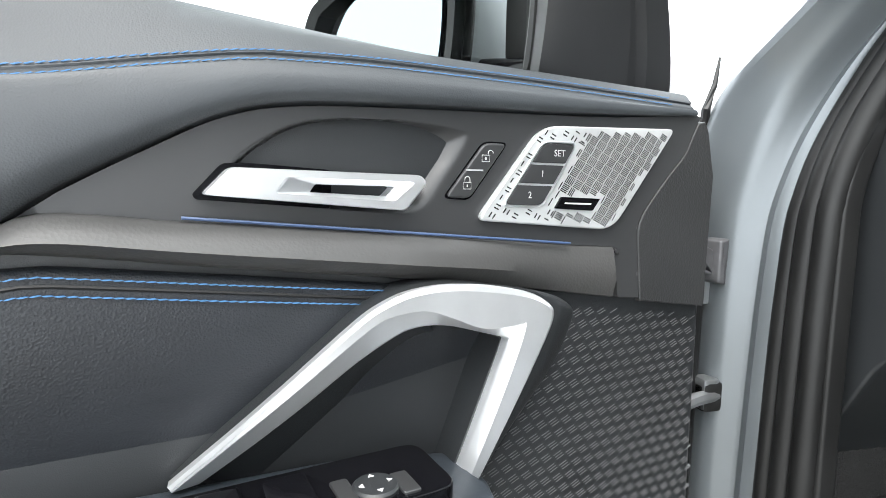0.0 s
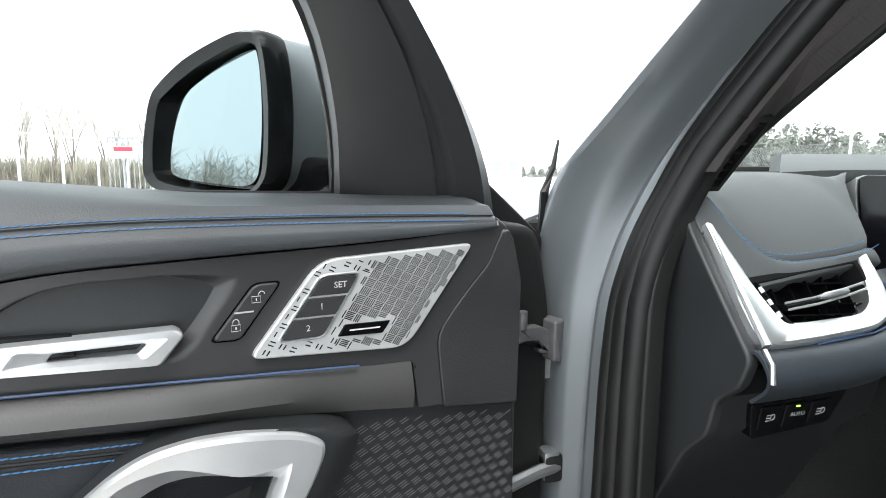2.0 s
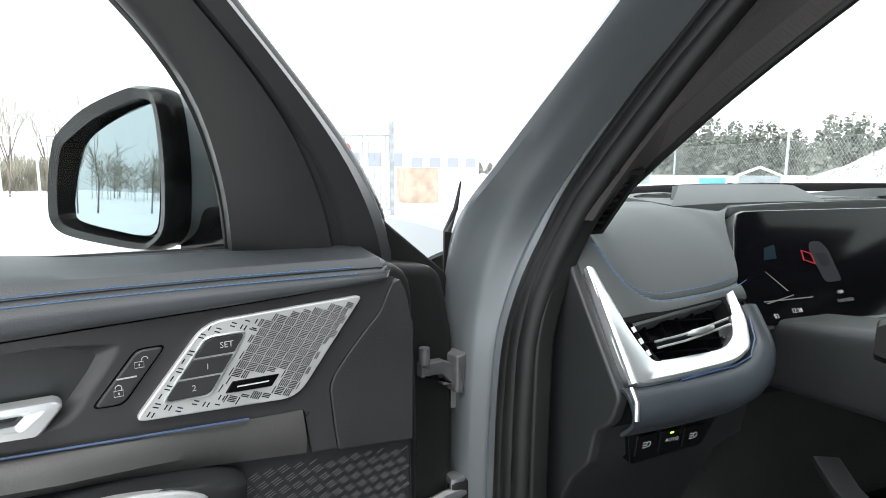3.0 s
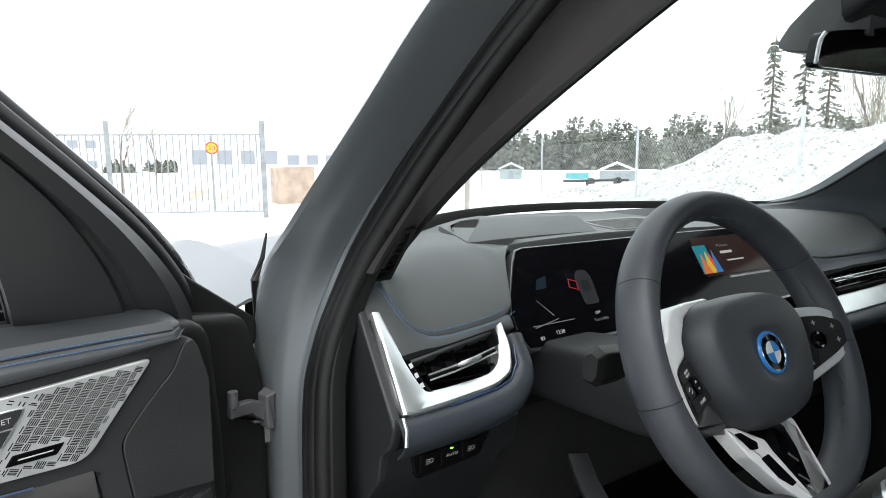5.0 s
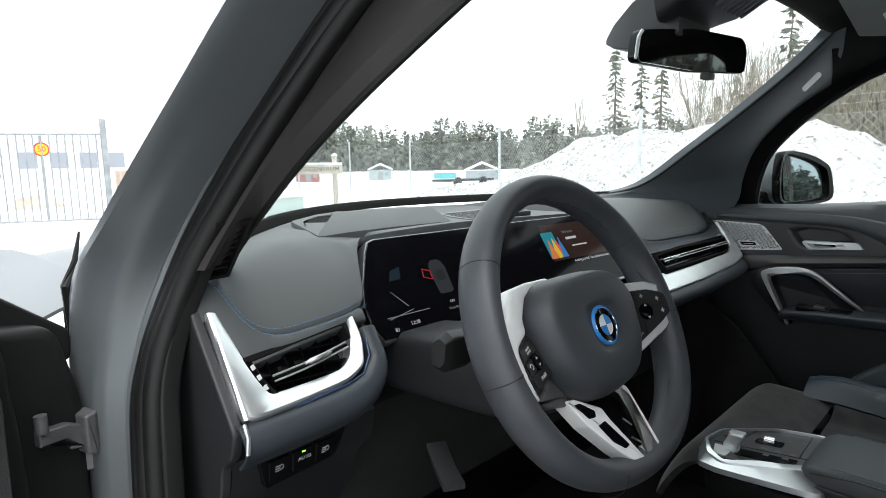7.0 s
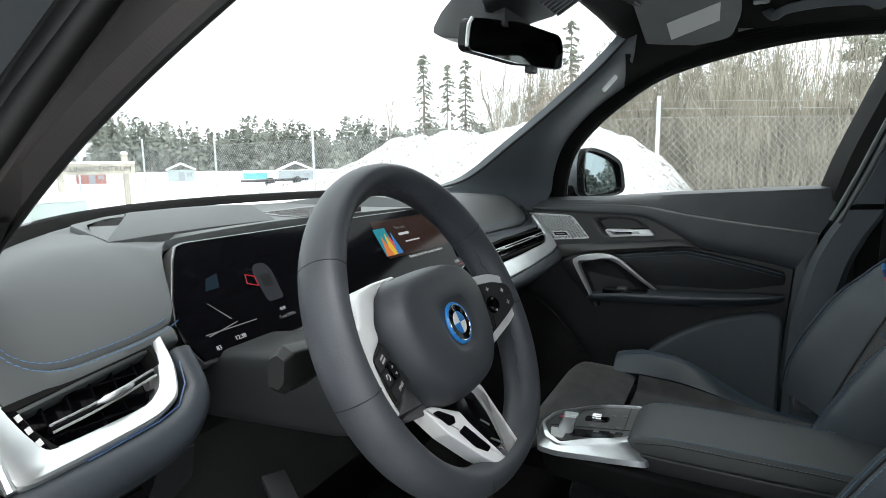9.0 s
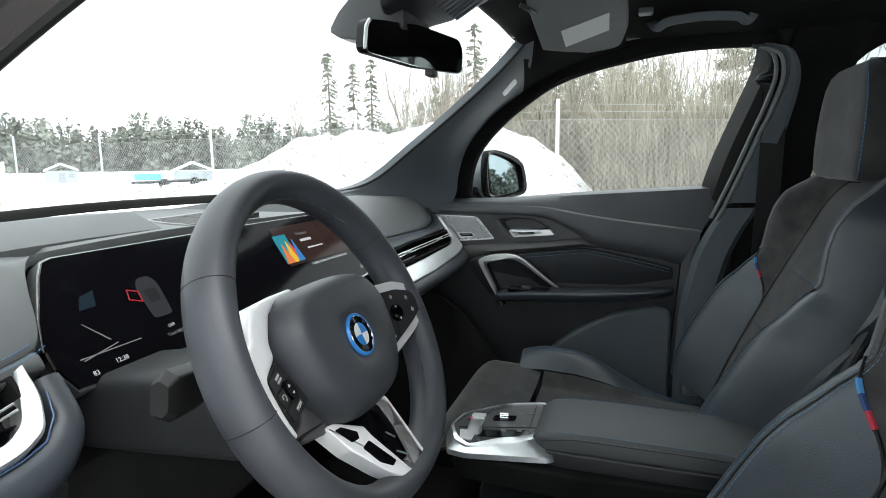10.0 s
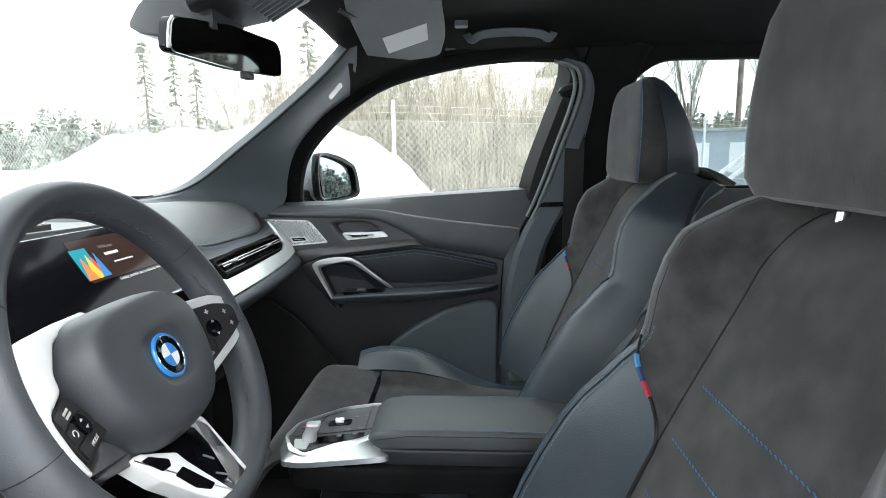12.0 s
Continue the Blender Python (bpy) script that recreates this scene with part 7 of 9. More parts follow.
def build_seat(at, label):
    seat = thing("front_seat", (0, -0.25, 0.26), label, "car seat", "front seats")
    eps = 0.006
    def add(name, rows, mat, label="", flip=1):
        return part(name, skin(rows, 0.012 * flip), mat, seat, label)
    add("backrest_centre", patch(seat_back, (-0.49 + eps, 0.49 - eps), (0.0, 0.97), 30, 36), SUEDE, "charcoal suede backrest centre", -1)
    for m in (-1, 1):
        rows = patch(lambda f, t: seat_on(leather_from(t) + (0.985 - leather_from(t)) * f, t, 0.0, m), (0.0, 1.0), (0.0, 0.975), 18, 40)
        bol = add("side_bolster", rows, SEAT_LEATHER, "black leather side bolster", -m)
        rows = patch(lambda f, t: seat_on(0.49 + (leather_from(t) - 0.006 - 0.49) * f, t, 0.001, m), (0.0, 1.0), (0.445, 0.975), 14, 40)
        add("shoulder_wing", rows, SUEDE, "charcoal suede shoulder wing", -m)
        flank = []
        for i in range(25):
            s_ = 0.80 * i / 24
            a_ = seat_on(0.985, s_, 0.0, m)
            w_, c_ = abs(seat_back(1.0, s_).x), seat_back(0, s_)
            b_ = Vector((w_ * 0.985 * m, c_.y - 0.030, c_.z - 0.01))
            flank.append([a_, a_.lerp(b_, 0.35) + Vector((0.006 * m, 0, 0)), a_.lerp(b_, 0.7) + Vector((0.005 * m, 0, 0)), b_])
        add("back_flank", flank, SEAT_LEATHER, "black leather flank", -m)
        # piping, seams and the coloured tab
        edge_at = lambda i: seat_on(leather_from(0.97 * i / 60) - 0.004, 0.97 * i / 60, 0.0005, m)
        part("piping", tube([edge_at(i) for i in range(38)], 0.0026, 6), RUBBER, bol)
        part("piping", tube([edge_at(i) for i in range(37, 61)], 0.0032, 8), PIPING, bol, "light grey piping")
        for k, off in enumerate((-0.022, 0.022)):
            line = [seat_on(0.745 + 0.06 * max(0, i / 70 - 0.6) + off, 0.01 + 0.95 * i / 70, 0.0010, m) for i in range(71 if m < 0 else 47)]
            part("stitching", stitches(line, 0.0042, 0.0020, 0.0006), SEAM, bol, "blue-grey stitching")
        part("seam", tube([seat_on(0.745 + 0.06 * max(0, i / 70 - 0.6), 0.01 + 0.95 * i / 70, 0.0002, m) for i in range(71)], 0.0013, 5), RUBBER, bol)
        if m > 0:
            for a, b, c in ((0.545, 0.563, SKYB), (0.527, 0.545, NAVY), (0.508, 0.527, RED)):
                part("colour_tab", tube([seat_on(leather_from(a + (b - a) * i / 4) - 0.004, a + (b - a) * i / 4, 0.0015, m) for i in range(5)], 0.0034, 6), c, bol, "woven tab in three colours")
        rows = patch(seat_pan, (0.60, 0.99), (0.0, 0.76), 14, 24)
        cb = add("cushion_bolster", [[Vector((p.x * m, p.y, p.z)) for p in r] for r in rows], SEAT_LEATHER, "black leather cushion bolster", m)
        for xs in (0.755, 0.795):
            part("stitching", stitches([Vector((p.x * m, p.y, p.z + 0.0012)) for p in [seat_pan(xs, 0.75 * i / 30) for i in range(31)]], 0.0045, 0.0022, 0.0009), SEAM, cb)
    for s in (0.25, 0.365, 0.475, 0.585):
        line = [seat_on(-0.40 + 0.80 * i / 30, s, 0.0028) for i in range(31)]
        part("stitching", stitches(line, 0.0045, 0.0022, 0.0008), STITCH, seat, "blue stitched line")
    # cushion in two pieces
    add("cushion", patch(seat_pan, (-0.59, 0.59), (0.0, 0.66), 24, 18), SUEDE, "charcoal suede cushion")
    add("thigh_support", patch(thigh, (-0.86, 0.86), (0.675, 1.0), 34, 16), SUEDE, "charcoal suede thigh support")
    # shell behind and base
    rows = []
    for s in [i / 16 for i in range(17)]:
        w = abs(seat_back(1.0, min(0.99, s)).x)
        c = seat_back(0, min(0.98, s))
        rows.append([Vector((x * w, c.y - 0.020 - (0.075 - 0.03 * s) * (1 - abs(x) ** 3), c.z - 0.01)) for x in [i / 10 - 1 for i in range(21)]])
    part("back_shell", skin(rows, -0.008), PLASTIC, seat, "black seat back shell")
    tops = [[seat_back(x, 0.968).lerp(Vector((x * 0.17, seat_back(0, 0.98).y - 0.06, seat_back(0, 0.98).z - 0.02)), t) + Vector((0, 0, 0.014 * math.sin(math.pi * t))) for x in [0.80 * (i / 14 - 1) for i in range(29)]] for t in (0, 0.25, 0.5, 0.75, 1.0)]
    part("top_roll", skin(tops, 0.006), SUEDE, seat)
    part("base", block((-0.235, -0.42, 0.30), (0.235, 0.06, 0.535), 0.03), PLASTIC, seat, "black seat base")
    part("runner", block((-0.20, -0.40, 0.255), (-0.15, 0.10, 0.31), 0.006), STEEL, seat)
    part("runner", block((0.15, -0.40, 0.255), (0.20, 0.10, 0.31), 0.006), STEEL, seat)
    # headrest
    head = []
    for z, wx, dy, y in ((1.099, 0.086, 0.034, -0.584), (1.104, 0.110, 0.049, -0.587), (1.120, 0.124, 0.056, -0.590), (1.155, 0.128, 0.053, -0.588), (1.195, 0.127, 0.046, -0.583), (1.232, 0.121, 0.037, -0.577), (1.262, 0.110, 0.0295, -0.572), (1.282, 0.093, 0.022, -0.568), (1.293, 0.074, 0.013, -0.566), (1.297, 0.05, 0.005, -0.566)):
        head.append([Vector((p.x, y + p.y, z)) for p in ring([(-wx, -dy * 0.8), (-wx * 1.01, 0), (-wx * 0.98, dy * 0.74), (-wx * 0.86, dy * 0.98), (0, dy * 0.94), (wx * 0.86, dy * 0.98), (wx * 0.98, dy * 0.74), (wx * 1.01, 0), (wx, -dy * 0.8), (wx * 0.85, -dy * 1.02), (0, -dy * 1.06), (-wx * 0.85, -dy * 1.02)], True, 4)])
    rest = part("headrest", loft(head), SUEDE, seat, "charcoal suede headrest with leather sides")
    for m in (-1, 1):
        side = []
        for row in head[1:]:
            cy = sum(p.y for p in row) / len(row)
            pts = [p for p in row if p.x * m > max(q.x for q in row) * 0.90 and p.y < cy + 0.004]
            pts.sort(key=lambda p: p.y)
            side.append([p + Vector((0.0022 * m, 0.0008 if p.y > -0.6 else -0.0008, 0)) for p in resample(pts, 12)])
        part("side_panel", skin(side, 0.003), LEATHER, rest)
        line = [r[-1] for r in side]
        if m < 0:
            part("stitching", stitches([p + Vector((0.0006 * m, 0.0006, 0)) for p in [max(r, key=lambda q: q.x * m + q.y) for r in head[1:-1]]], 0.0045, 0.0022, 0.0009), STITCH, rest)
        x = 0.065 * m
        part("headrest_post", tube([(x, -0.595, 1.03), (x, -0.607, 1.13)], 0.0062, 10), CHROME, rest, "chrome headrest post")
        part("post_collar", lathe([(0.018, 0.0), (0.018, 0.004), (0.012, 0.007), (0.007, 0.007)], lambda a, b, c, x=x: Vector((x + a, -0.598 + b, 1.092 + c)), 20), RUBBER, rest)
    seat.location = Vector(at) + Vector((0, -0.25, 0.26))
    return seat


driver_seat = build_seat((-0.37, 0.012, 0.0), "black sports seat with suede centre and coloured tab")
passenger_seat = copy_thing(driver_seat, Matrix.Translation(Vector((0.37, -0.03 - 0.25, 0.26))))
for piece in passenger_seat.children:
    if piece.name.startswith("headrest"):
        piece.location.z -= 0.010
tagged(passenger_seat, "black sports seat with suede centre beside the armrest")

# seat belt and buckle beside the passenger seat
belt = thing("seat_belt", (0.63, -0.55, 0.3), "black seat belt hanging on the centre pillar", "seat belt")
part("webbing", skin([[Vector((0.615 - 0.025 * 0 + 0.055 * (1.3 - z) * 0.9, -0.520 + k, z)) for k in (-0.024, 0.0, 0.024)] for z in (1.30, 1.2, 1.05, 0.9, 0.7, 0.5, 0.35)], 0.0015), RUBBER, belt, "black belt webbing")
part("guide_loop", tube(ring([(0.612, -0.560, 1.295), (0.606, -0.52, 1.31), (0.612, -0.48, 1.295), (0.616, -0.52, 1.285)], True, 4), 0.007, 8, close=True), PLASTIC, belt)
part("belt_anchor", block((0.60, -0.40, 0.565), (0.64, -0.36, 0.60), 0.004), STEEL, belt)
# rear bench
bench = thing("rear_seat", (0, -1.1, 0.3), "dark rear seat bench", "car seat")
part("bench_back", block((-0.66, -1.42, 0.5), (0.66, -1.28, 1.05), 0.05), LINER, bench)
part("bench_cushion", block((-0.66, -1.3, 0.34), (0.66, -0.85, 0.56), 0.05), LINER, bench)

# ---- overhead things ----
rear_mirror = thing("interior_mirror", (-0.005, 0.085, 1.36), "dark interior mirror under a sensor housing", "mirror")
MR = Vector((0.219, -0.066, 0.008)).normalized()
MN = Vector((-0.29, -0.945, -0.075)).normalized()
MU = MN.cross(MR) * -1
if MU.z < 0:
    MU = -MU
def rv(x, y, w):
    return Vector((-0.004, 0.074, 1.293)) + MR * x + MU * y + MN * w
shape = fillet([(-0.119, -0.014), (-0.114, 0.029), (0.0, 0.036), (0.106, 0.028), (0.118, 0.012), (0.118, -0.025), (0.0, -0.025)], [0.012, 0.014, 0.01, 0.016, 0.01, 0.010, 0.01], 5)
mir = part("mirror_case", plate(shape, -0.016, 0.000, rv, 0.006), GLOSS, rear_mirror, "black mirror case")
part("mirror_face", plate([(p.x * 0.975, p.y * 0.95) for p in shape], -0.002, 0.0012, rv), DIM_MIRROR, mir, "dimmed mirror glass")
part("rim_line", tube([rv(-0.1190, -0.010, 0.0005), rv(-0.1185, 0.006, 0.0010), rv(-0.1165, 0.019, 0.0010), rv(-0.1095, 0.0275, 0.0005)], 0.0020, 8), PEARL, mir)
hs = []
for y, z, wx, th in ((0.115, 1.350, 0.050, 0.012), (0.10, 1.360, 0.090, 0.026), (0.05, 1.385, 0.115, 0.036), (-0.01, 1.410, 0.120, 0.034), (-0.06, 1.435, 0.11, 0.025)):
    hs.append([Vector((-0.005 + p.x, y, z + p.y)) for p in fillet([(-wx, 0.02), (-wx * 0.8, -th), (wx * 0.8, -th), (wx, 0.02)], 0.012, 3)])
sens = part("sensor_housing", loft(hs), PLASTIC, rear_mirror, "black plastic sensor housing with ribs")
for k in range(7):
    x = -0.045 + 0.016 * k
    part("rib", sweep([(x + 0.02, 0.040, 1.350), (x + 0.01, -0.012, 1.376)], [(-0.002, -0.003), (0.002, -0.003), (0.002, 0.003), (-0.002, 0.003)], (0, 0, 1)), PILLAR, sens)
part("front_cone", loft([[Vector((cx + q.x * a_, y, cz + q.y * b_)) for q in fillet([(-1, -1), (1, -1), (1, 1), (-1, 1)], 0.12)] for y, cx, cz, a_, b_ in ((0.203, -0.027, 1.326, 0.003, 0.004), (0.185, -0.020, 1.330, 0.020, 0.018), (0.15, -0.008, 1.338, 0.045, 0.034), (0.11, 0.004, 1.348, 0.055, 0.046), (0.08, 0.006, 1.362, 0.055, 0.046))]), PLASTIC, rear_mirror, "black pointed sensor cover", angle=25)
part("mirror_arm", tube([(0.0, 0.105, 1.295), (0.0, 0.10, 1.34)], 0.016, 10), PLASTIC, rear_mirror)
part("mirror_button", block((0.01, 0.058, 1.258), (0.035, 0.072, 1.268), 0.003), PLASTIC, rear_mirror)

overhead = thing("overhead_lamp_unit", (0.03, -0.14, 1.43), "overhead lamp unit with bright trim", "lamp unit")
part("unit_body", plate(fillet([(-0.12, -0.10), (0.16, -0.10), (0.14, -0.26), (-0.10, -0.26)], 0.03), 1.425, 1.455, None, 0.0), LINER, overhead)
part("lens", plate(fillet([(0.03, -0.11), (0.145, -0.115), (0.13, -0.19), (0.04, -0.19)], 0.02), 1.416, 1.426), LAMP, overhead, "clear lamp lens")
part("bright_trim", tube([Vector((q.x, q.y, 1.418)) for q in fillet([(0.025, -0.105), (0.15, -0.11), (0.135, -0.195), (0.035, -0.195)], 0.02)], 0.004, 6, close=True), CHROME, overhead)

visor = thing("sun_visor", (0.36, -0.12, 1.40), "grey cloth sun visor folded up with a pale label", "sun visor")
def vis(x, y, c):
    """On the folded visor: x to the passenger's side, y along the car, c below its cloth."""
    return Vector((x, y, 1.400 - 0.09 * (x - 0.25) - 0.05 * (y + 0.05) - c))
part("visor_board", plate(fillet([(0.215, -0.045), (0.545, -0.030), (0.556, -0.052), (0.548, -0.068), (0.560, -0.120), (0.540, -0.195), (0.40, -0.212), (0.12, -0.210), (0.10, -0.06)], [0.015, 0.02, 0.006, 0.006, 0.02, 0.03, 0.03, 0.02, 0.02], 5), -0.006, 0.010, vis, 0.005), VISOR, visor, "grey cloth visor board")
part("visor_label", plate([(0.372, -0.086), (0.300, -0.180), (0.402, -0.176), (0.482, -0.084)], 0.008, 0.0112, vis), PAPER, visor, "pale printed label")
part("visor_pivot", tube([vis(0.205, -0.035, 0.008), vis(0.212, -0.048, 0.014), vis(0.240, -0.055, 0.012)], 0.0045, 8), PLASTIC, visor)
grab = thing("grab_handle", (0.50, -0.36, 1.37), "black folding grab handle above the passenger window", "handle")
part("handle_bar", sweep(ring([(0.500, -0.255, 1.412), (0.482, -0.268, 1.396), (0.472, -0.290, 1.404), (0.470, -0.35, 1.408), (0.472, -0.41, 1.404), (0.482, -0.432, 1.396), (0.500, -0.446, 1.412)], False, 5), fillet([(-0.009, -0.006), (0.009, -0.006), (0.009, 0.006), (-0.009, 0.006)], 0.003), (1, 0, 0.3)), PILLAR, grab, "dark grey handle bar")
part("hook", block((0.43, -0.258, 1.414), (0.46, -0.230, 1.428), 0.004), PILLAR, grab)
airbag_tag = thing("pillar_tag", (0.54, 0.05, 1.289), "small grey plastic tag on the pillar trim", "tag")
part("tag", plate(fillet([(-0.022, -0.006), (0.022, -0.006), (0.022, 0.006), (-0.022, 0.006)], 0.005), 0.0, 0.003, lambda x, y, z: Vector((0.527, 0.052, 1.292)) + Vector((-0.25, -0.70, 0.66)).normalized() * x + Vector((0.25, 0.6, 0.75)).normalized() * y + Vector((-0.75, -0.45, 0.2)).normalized() * (z + 0.012)), PEARL, airbag_tag)

# ---- yard outside ----
rng = random.Random(7)


def snow_height(x, y):
    h = 0.10 * (noise.noise(Vector((x * 0.15, y * 0.15, 0.3)))) + 0.03 * noise.noise(Vector((x * 0.7, y * 0.7, 2.1)))
    near = max(0, 1 - max(abs(x) / 3.2, abs(y - 0.3) / 4.0))
    h *= 1 - near
    return h - 0.02


rows = []
steps = [-900, -300, -120, -60, -36] + [-24 + 1.0 * i for i in range(61)] + [44, 60, 90, 160, 350, 900]
for y in steps:
    rows.append([Vector((x, y, snow_height(x, y) if max(abs(x), abs(y)) < 60 else -0.02)) for x in steps])
ground = part("ground", skin(rows), SNOW, None, "snow-covered yard", kind="structure")
# unseen dark ground round the car, added to dim light bounced off snow
rows = []
for i in range(11):
    y = -2.2 + 0.5 * i
    c = 0.6 + 0.10 * max(0, y - 2) + 0.35 * math.sin(y * 0.3)
    wide = 1 + 0.9 * max(0, min(1, (3.2 - y) / 1.5))
    rows.append([Vector((c + (k - 0.5 * (wide - 1)) * (wide + 0.15 * math.sin(i * 1.3 + k)), y, snow_height(c + k, y) + 0.016)) for k in (-1.6, -1.0, -0.4, 0.2, 0.8, 1.5)])
tagged(part("bounce_patch", skin(rows), DARK_GROUND, None, "dark ground patch round the car, dimming bounced light", kind="structure"))

for off in (-0.75, 0.75):
    rows = []
    for i in range(26):
        y = 2.6 + 0.56 * i
        c = 0.2 - 0.10 * (y - 2) + off
        rows.append([Vector((c + k * (1 + 0.2 * math.sin(i * 1.7 + k * 9)), y, snow_height(c, y) + 0.03 - 0.02 * abs(k))) for k in (-0.5, -0.25, 0.0, 0.25, 0.5)])
    part("wheel_track", skin(rows), TRACK, None, "brownish wheel track in the snow", kind="structure")

# snow heap in front of the fence
def heap(x, y):
    a = math.exp(-(((x - 7.6) / 1.7) ** 2 + ((y - 2.5) / 2.3) ** 4))
    b = 0.93 * math.exp(-(((x - 8.4) / 2.0) ** 2 + ((y - 5.0) / 2.5) ** 2))
    b = max(b, 0.50 * math.exp(-(((x - 8.0) / 2.2) ** 2 + ((y - 7.4) / 2.4) ** 2)))
    n = 0.10 * noise.noise(Vector((x * 1.3, y * 1.3, 0))) + 0.05 * noise.noise(Vector((x * 4, y * 4, 5)))
    k = max(a, b)
    return 1.66 * (a + b * (1 - a)) * (1 + n) + 0.12 * n * k - 0.06


FAR = 1.75


def beyond(x, y):
    """The heap stands beyond the fence, larger and farther off."""
    return Vector((-0.87 + FAR * (x + 0.87), -0.25 + FAR * (y + 0.25), 1.14 + FAR * (heap(x, y) - 1.14)))


rows = [[beyond(4.2 + 0.13 * i, -1.6 + 0.13 * j) for i in range(58)] for j in range(104)]
tagged(part("snow_heap", skin(rows), DIRTY_SNOW, None, "ploughed heap of dirty white snow beyond the fence"), category="snow heap")

# crumbs of earth and ice on the heap
verts, faces = [], []
for k in range(7500):
    x, y = rng.uniform(5.2, 10.4), rng.uniform(-1.2, 10.0)
    z = heap(x, y)
    if z < 0.40 or rng.random() > 0.25 + 0.5 * z:
        continue
    r = rng.uniform(0.014, 0.040) * (2 if rng.random() < 0.06 else 1)
    x, y, z = beyond(x, y)
    base = len(verts)
    for q in ((1, 0, -0.2), (-0.5, 0.87, -0.2), (-0.5, -0.87, -0.2), (0.1, 0.1, 0.8)):
        verts.append(Vector((x + q[0] * r * rng.uniform(0.6, 1.6), y + q[1] * r * rng.uniform(0.6, 1.6), z + q[2] * r)))
    faces += [(base, base + 1, base + 3), (base + 1, base + 2, base + 3), (base + 2, base, base + 3)]
me = bpy.data.meshes.new("crumbs")
me.from_pydata(verts, [], faces)
bm = bmesh.new()
bm.from_mesh(me)
bpy.data.meshes.remove(me)
tagged(part("snow_crumbs", bm, material("grey_crumbs", (0.20, 0.19, 0.175), 0.9, mottle=(0.3, 0.3)), None, "grey crumbs of ice and earth on the snow heap", kind="stuff", smooth=False), category="snow crumbs")

# chain-link fence on steel posts
fence = thing("fence", (9.5, 3.0, 0.0), "galvanised chain-link fence on steel posts", "fence")
line = [(19.5, -11.5), (14.6, -6.4), (11.4, -2.4), (9.36, 1.0), (9.83, 5.04), (12.22, 10.51), (13.71, 16.05), (13.86, 20.06), (12.39, 21.75), (9.6, 24.5)]
for (ax, ay), (bx, by) in zip(line, line[1:]):
    part("post", tube([(ax, ay, -0.1), (ax, ay, 2.12)], 0.035, 8), POST, fence, "galvanised fence post")
    length = math.hypot(bx - ax, by - ay)
    verts, faces = [], []
    top, low, d = 1.78, 0.05, 0.125
    r = 0.0034
    def strand(p, q):
        t = (q - p).normalized()
        s = t.cross(Vector((0, 0, 1)))
        s = s.normalized() if s.length > 1e-3 else Vector((1, 0, 0))
        u = t.cross(s)
        k = len(verts)
        for c in (p, q):
            for a in (0, 2.094, 4.189):
                verts.append(c + (s * math.cos(a) + u * math.sin(a)) * r)
        faces.extend([(k, k + 1, k + 4, k + 3), (k + 1, k + 2, k + 5, k + 4), (k + 2, k, k + 3, k + 5)])
    at_ = lambda s_, z_: Vector((ax + (bx - ax) * s_ / length, ay + (by - ay) * s_ / length, z_))
    h = top - low
    for sgn in (1, -1):
        s0 = -h
        while s0 < length:
            a0, a1 = max(0, s0), min(length, s0 + h)
            if a1 > a0:
                z0, z1 = low + (a0 - s0), low + (a1 - s0)
                if sgn < 0:
                    z0, z1 = top - (a0 - s0), top - (a1 - s0)
                strand(at_(a0, z0), at_(a1, z1))
            s0 += d
    for z in (top, 1.92, 2.04):
        strand(at_(0, z), at_(length, z))
    me = bpy.data.meshes.new("mesh")
    me.from_pydata(verts, [], faces)
    bm = bmesh.new()
    bm.from_mesh(me)
    bpy.data.meshes.remove(me)
    part("wire_mesh", bm, WIRE, fence, kind="stuff", smooth=False)

# steel gate across the entrance
gate = thing("gate", (1.2, 13.9, 0.0), "closed grey steel bar gate on thick posts", "gate")
GA, GB = Vector((-0.28, 14.59, 0)), Vector((2.72, 13.16, 0))
for k, p in enumerate((GA, GB)):
    part("gate_post", block((p.x - 0.05, p.y - 0.05, -0.1), (p.x + 0.05, p.y + 0.05, 2.15), 0.01), GALV, gate)
run = (GB - GA)
for z in (0.12, 1.85):
    part("rail", tube([GA + Vector((0, 0, z)), GB + Vector((0, 0, z))], 0.025, 6), GALV, gate)
for k in range(1, 24):
    p = GA + run * k / 24
    part("bar", tube([p + Vector((0, 0, 0.12)), p + Vector((0, 0, 1.85))], 0.013, 6), GALV, gate)
leaf = thing("gate", (-2.2, 15.4, 0.0), "grey steel fence panel beside the gate", "gate")
GC = GA - run * 1.6
for z in (0.12, 1.85):
    part("rail", tube([GC + Vector((0, 0, z)), GA + Vector((0, 0, z))], 0.025, 6), GALV, leaf)
for k in range(0, 37):
    p = GC + (GA - GC) * k / 37
    part("bar", tube([p + Vector((0, 0, 0.12)), p + Vector((0, 0, 1.85))], 0.013, 6), GALV, leaf)

# pale rail fence at the far side of the yard
rail_fence = thing("rail_fence", (-8.0, 25.0, 0.0), "pale steel rail fence on thin posts", "fence")
spots = [Vector((-9.4, 19.6, 0)), Vector((-8.9, 21.9, 0)), Vector((-8.4, 24.4, 0)), Vector((-7.8, 26.6, 0)), Vector((-7.2, 28.8, 0)), Vector((-6.6, 31.0, 0))]
for p in spots:
    part("post", tube([p + Vector((0, 0, -0.1)), p + Vector((0, 0, 2.25))], 0.05, 8), POST, rail_fence)
for p, q in zip(spots, spots[1:]):
    for z in (2.22, 0.12):
        part("rail", tube([p + Vector((0, 0, z)), q + Vector((0, 0, z))], 0.035 if z > 1 else 0.015, 6), POST, rail_fence)

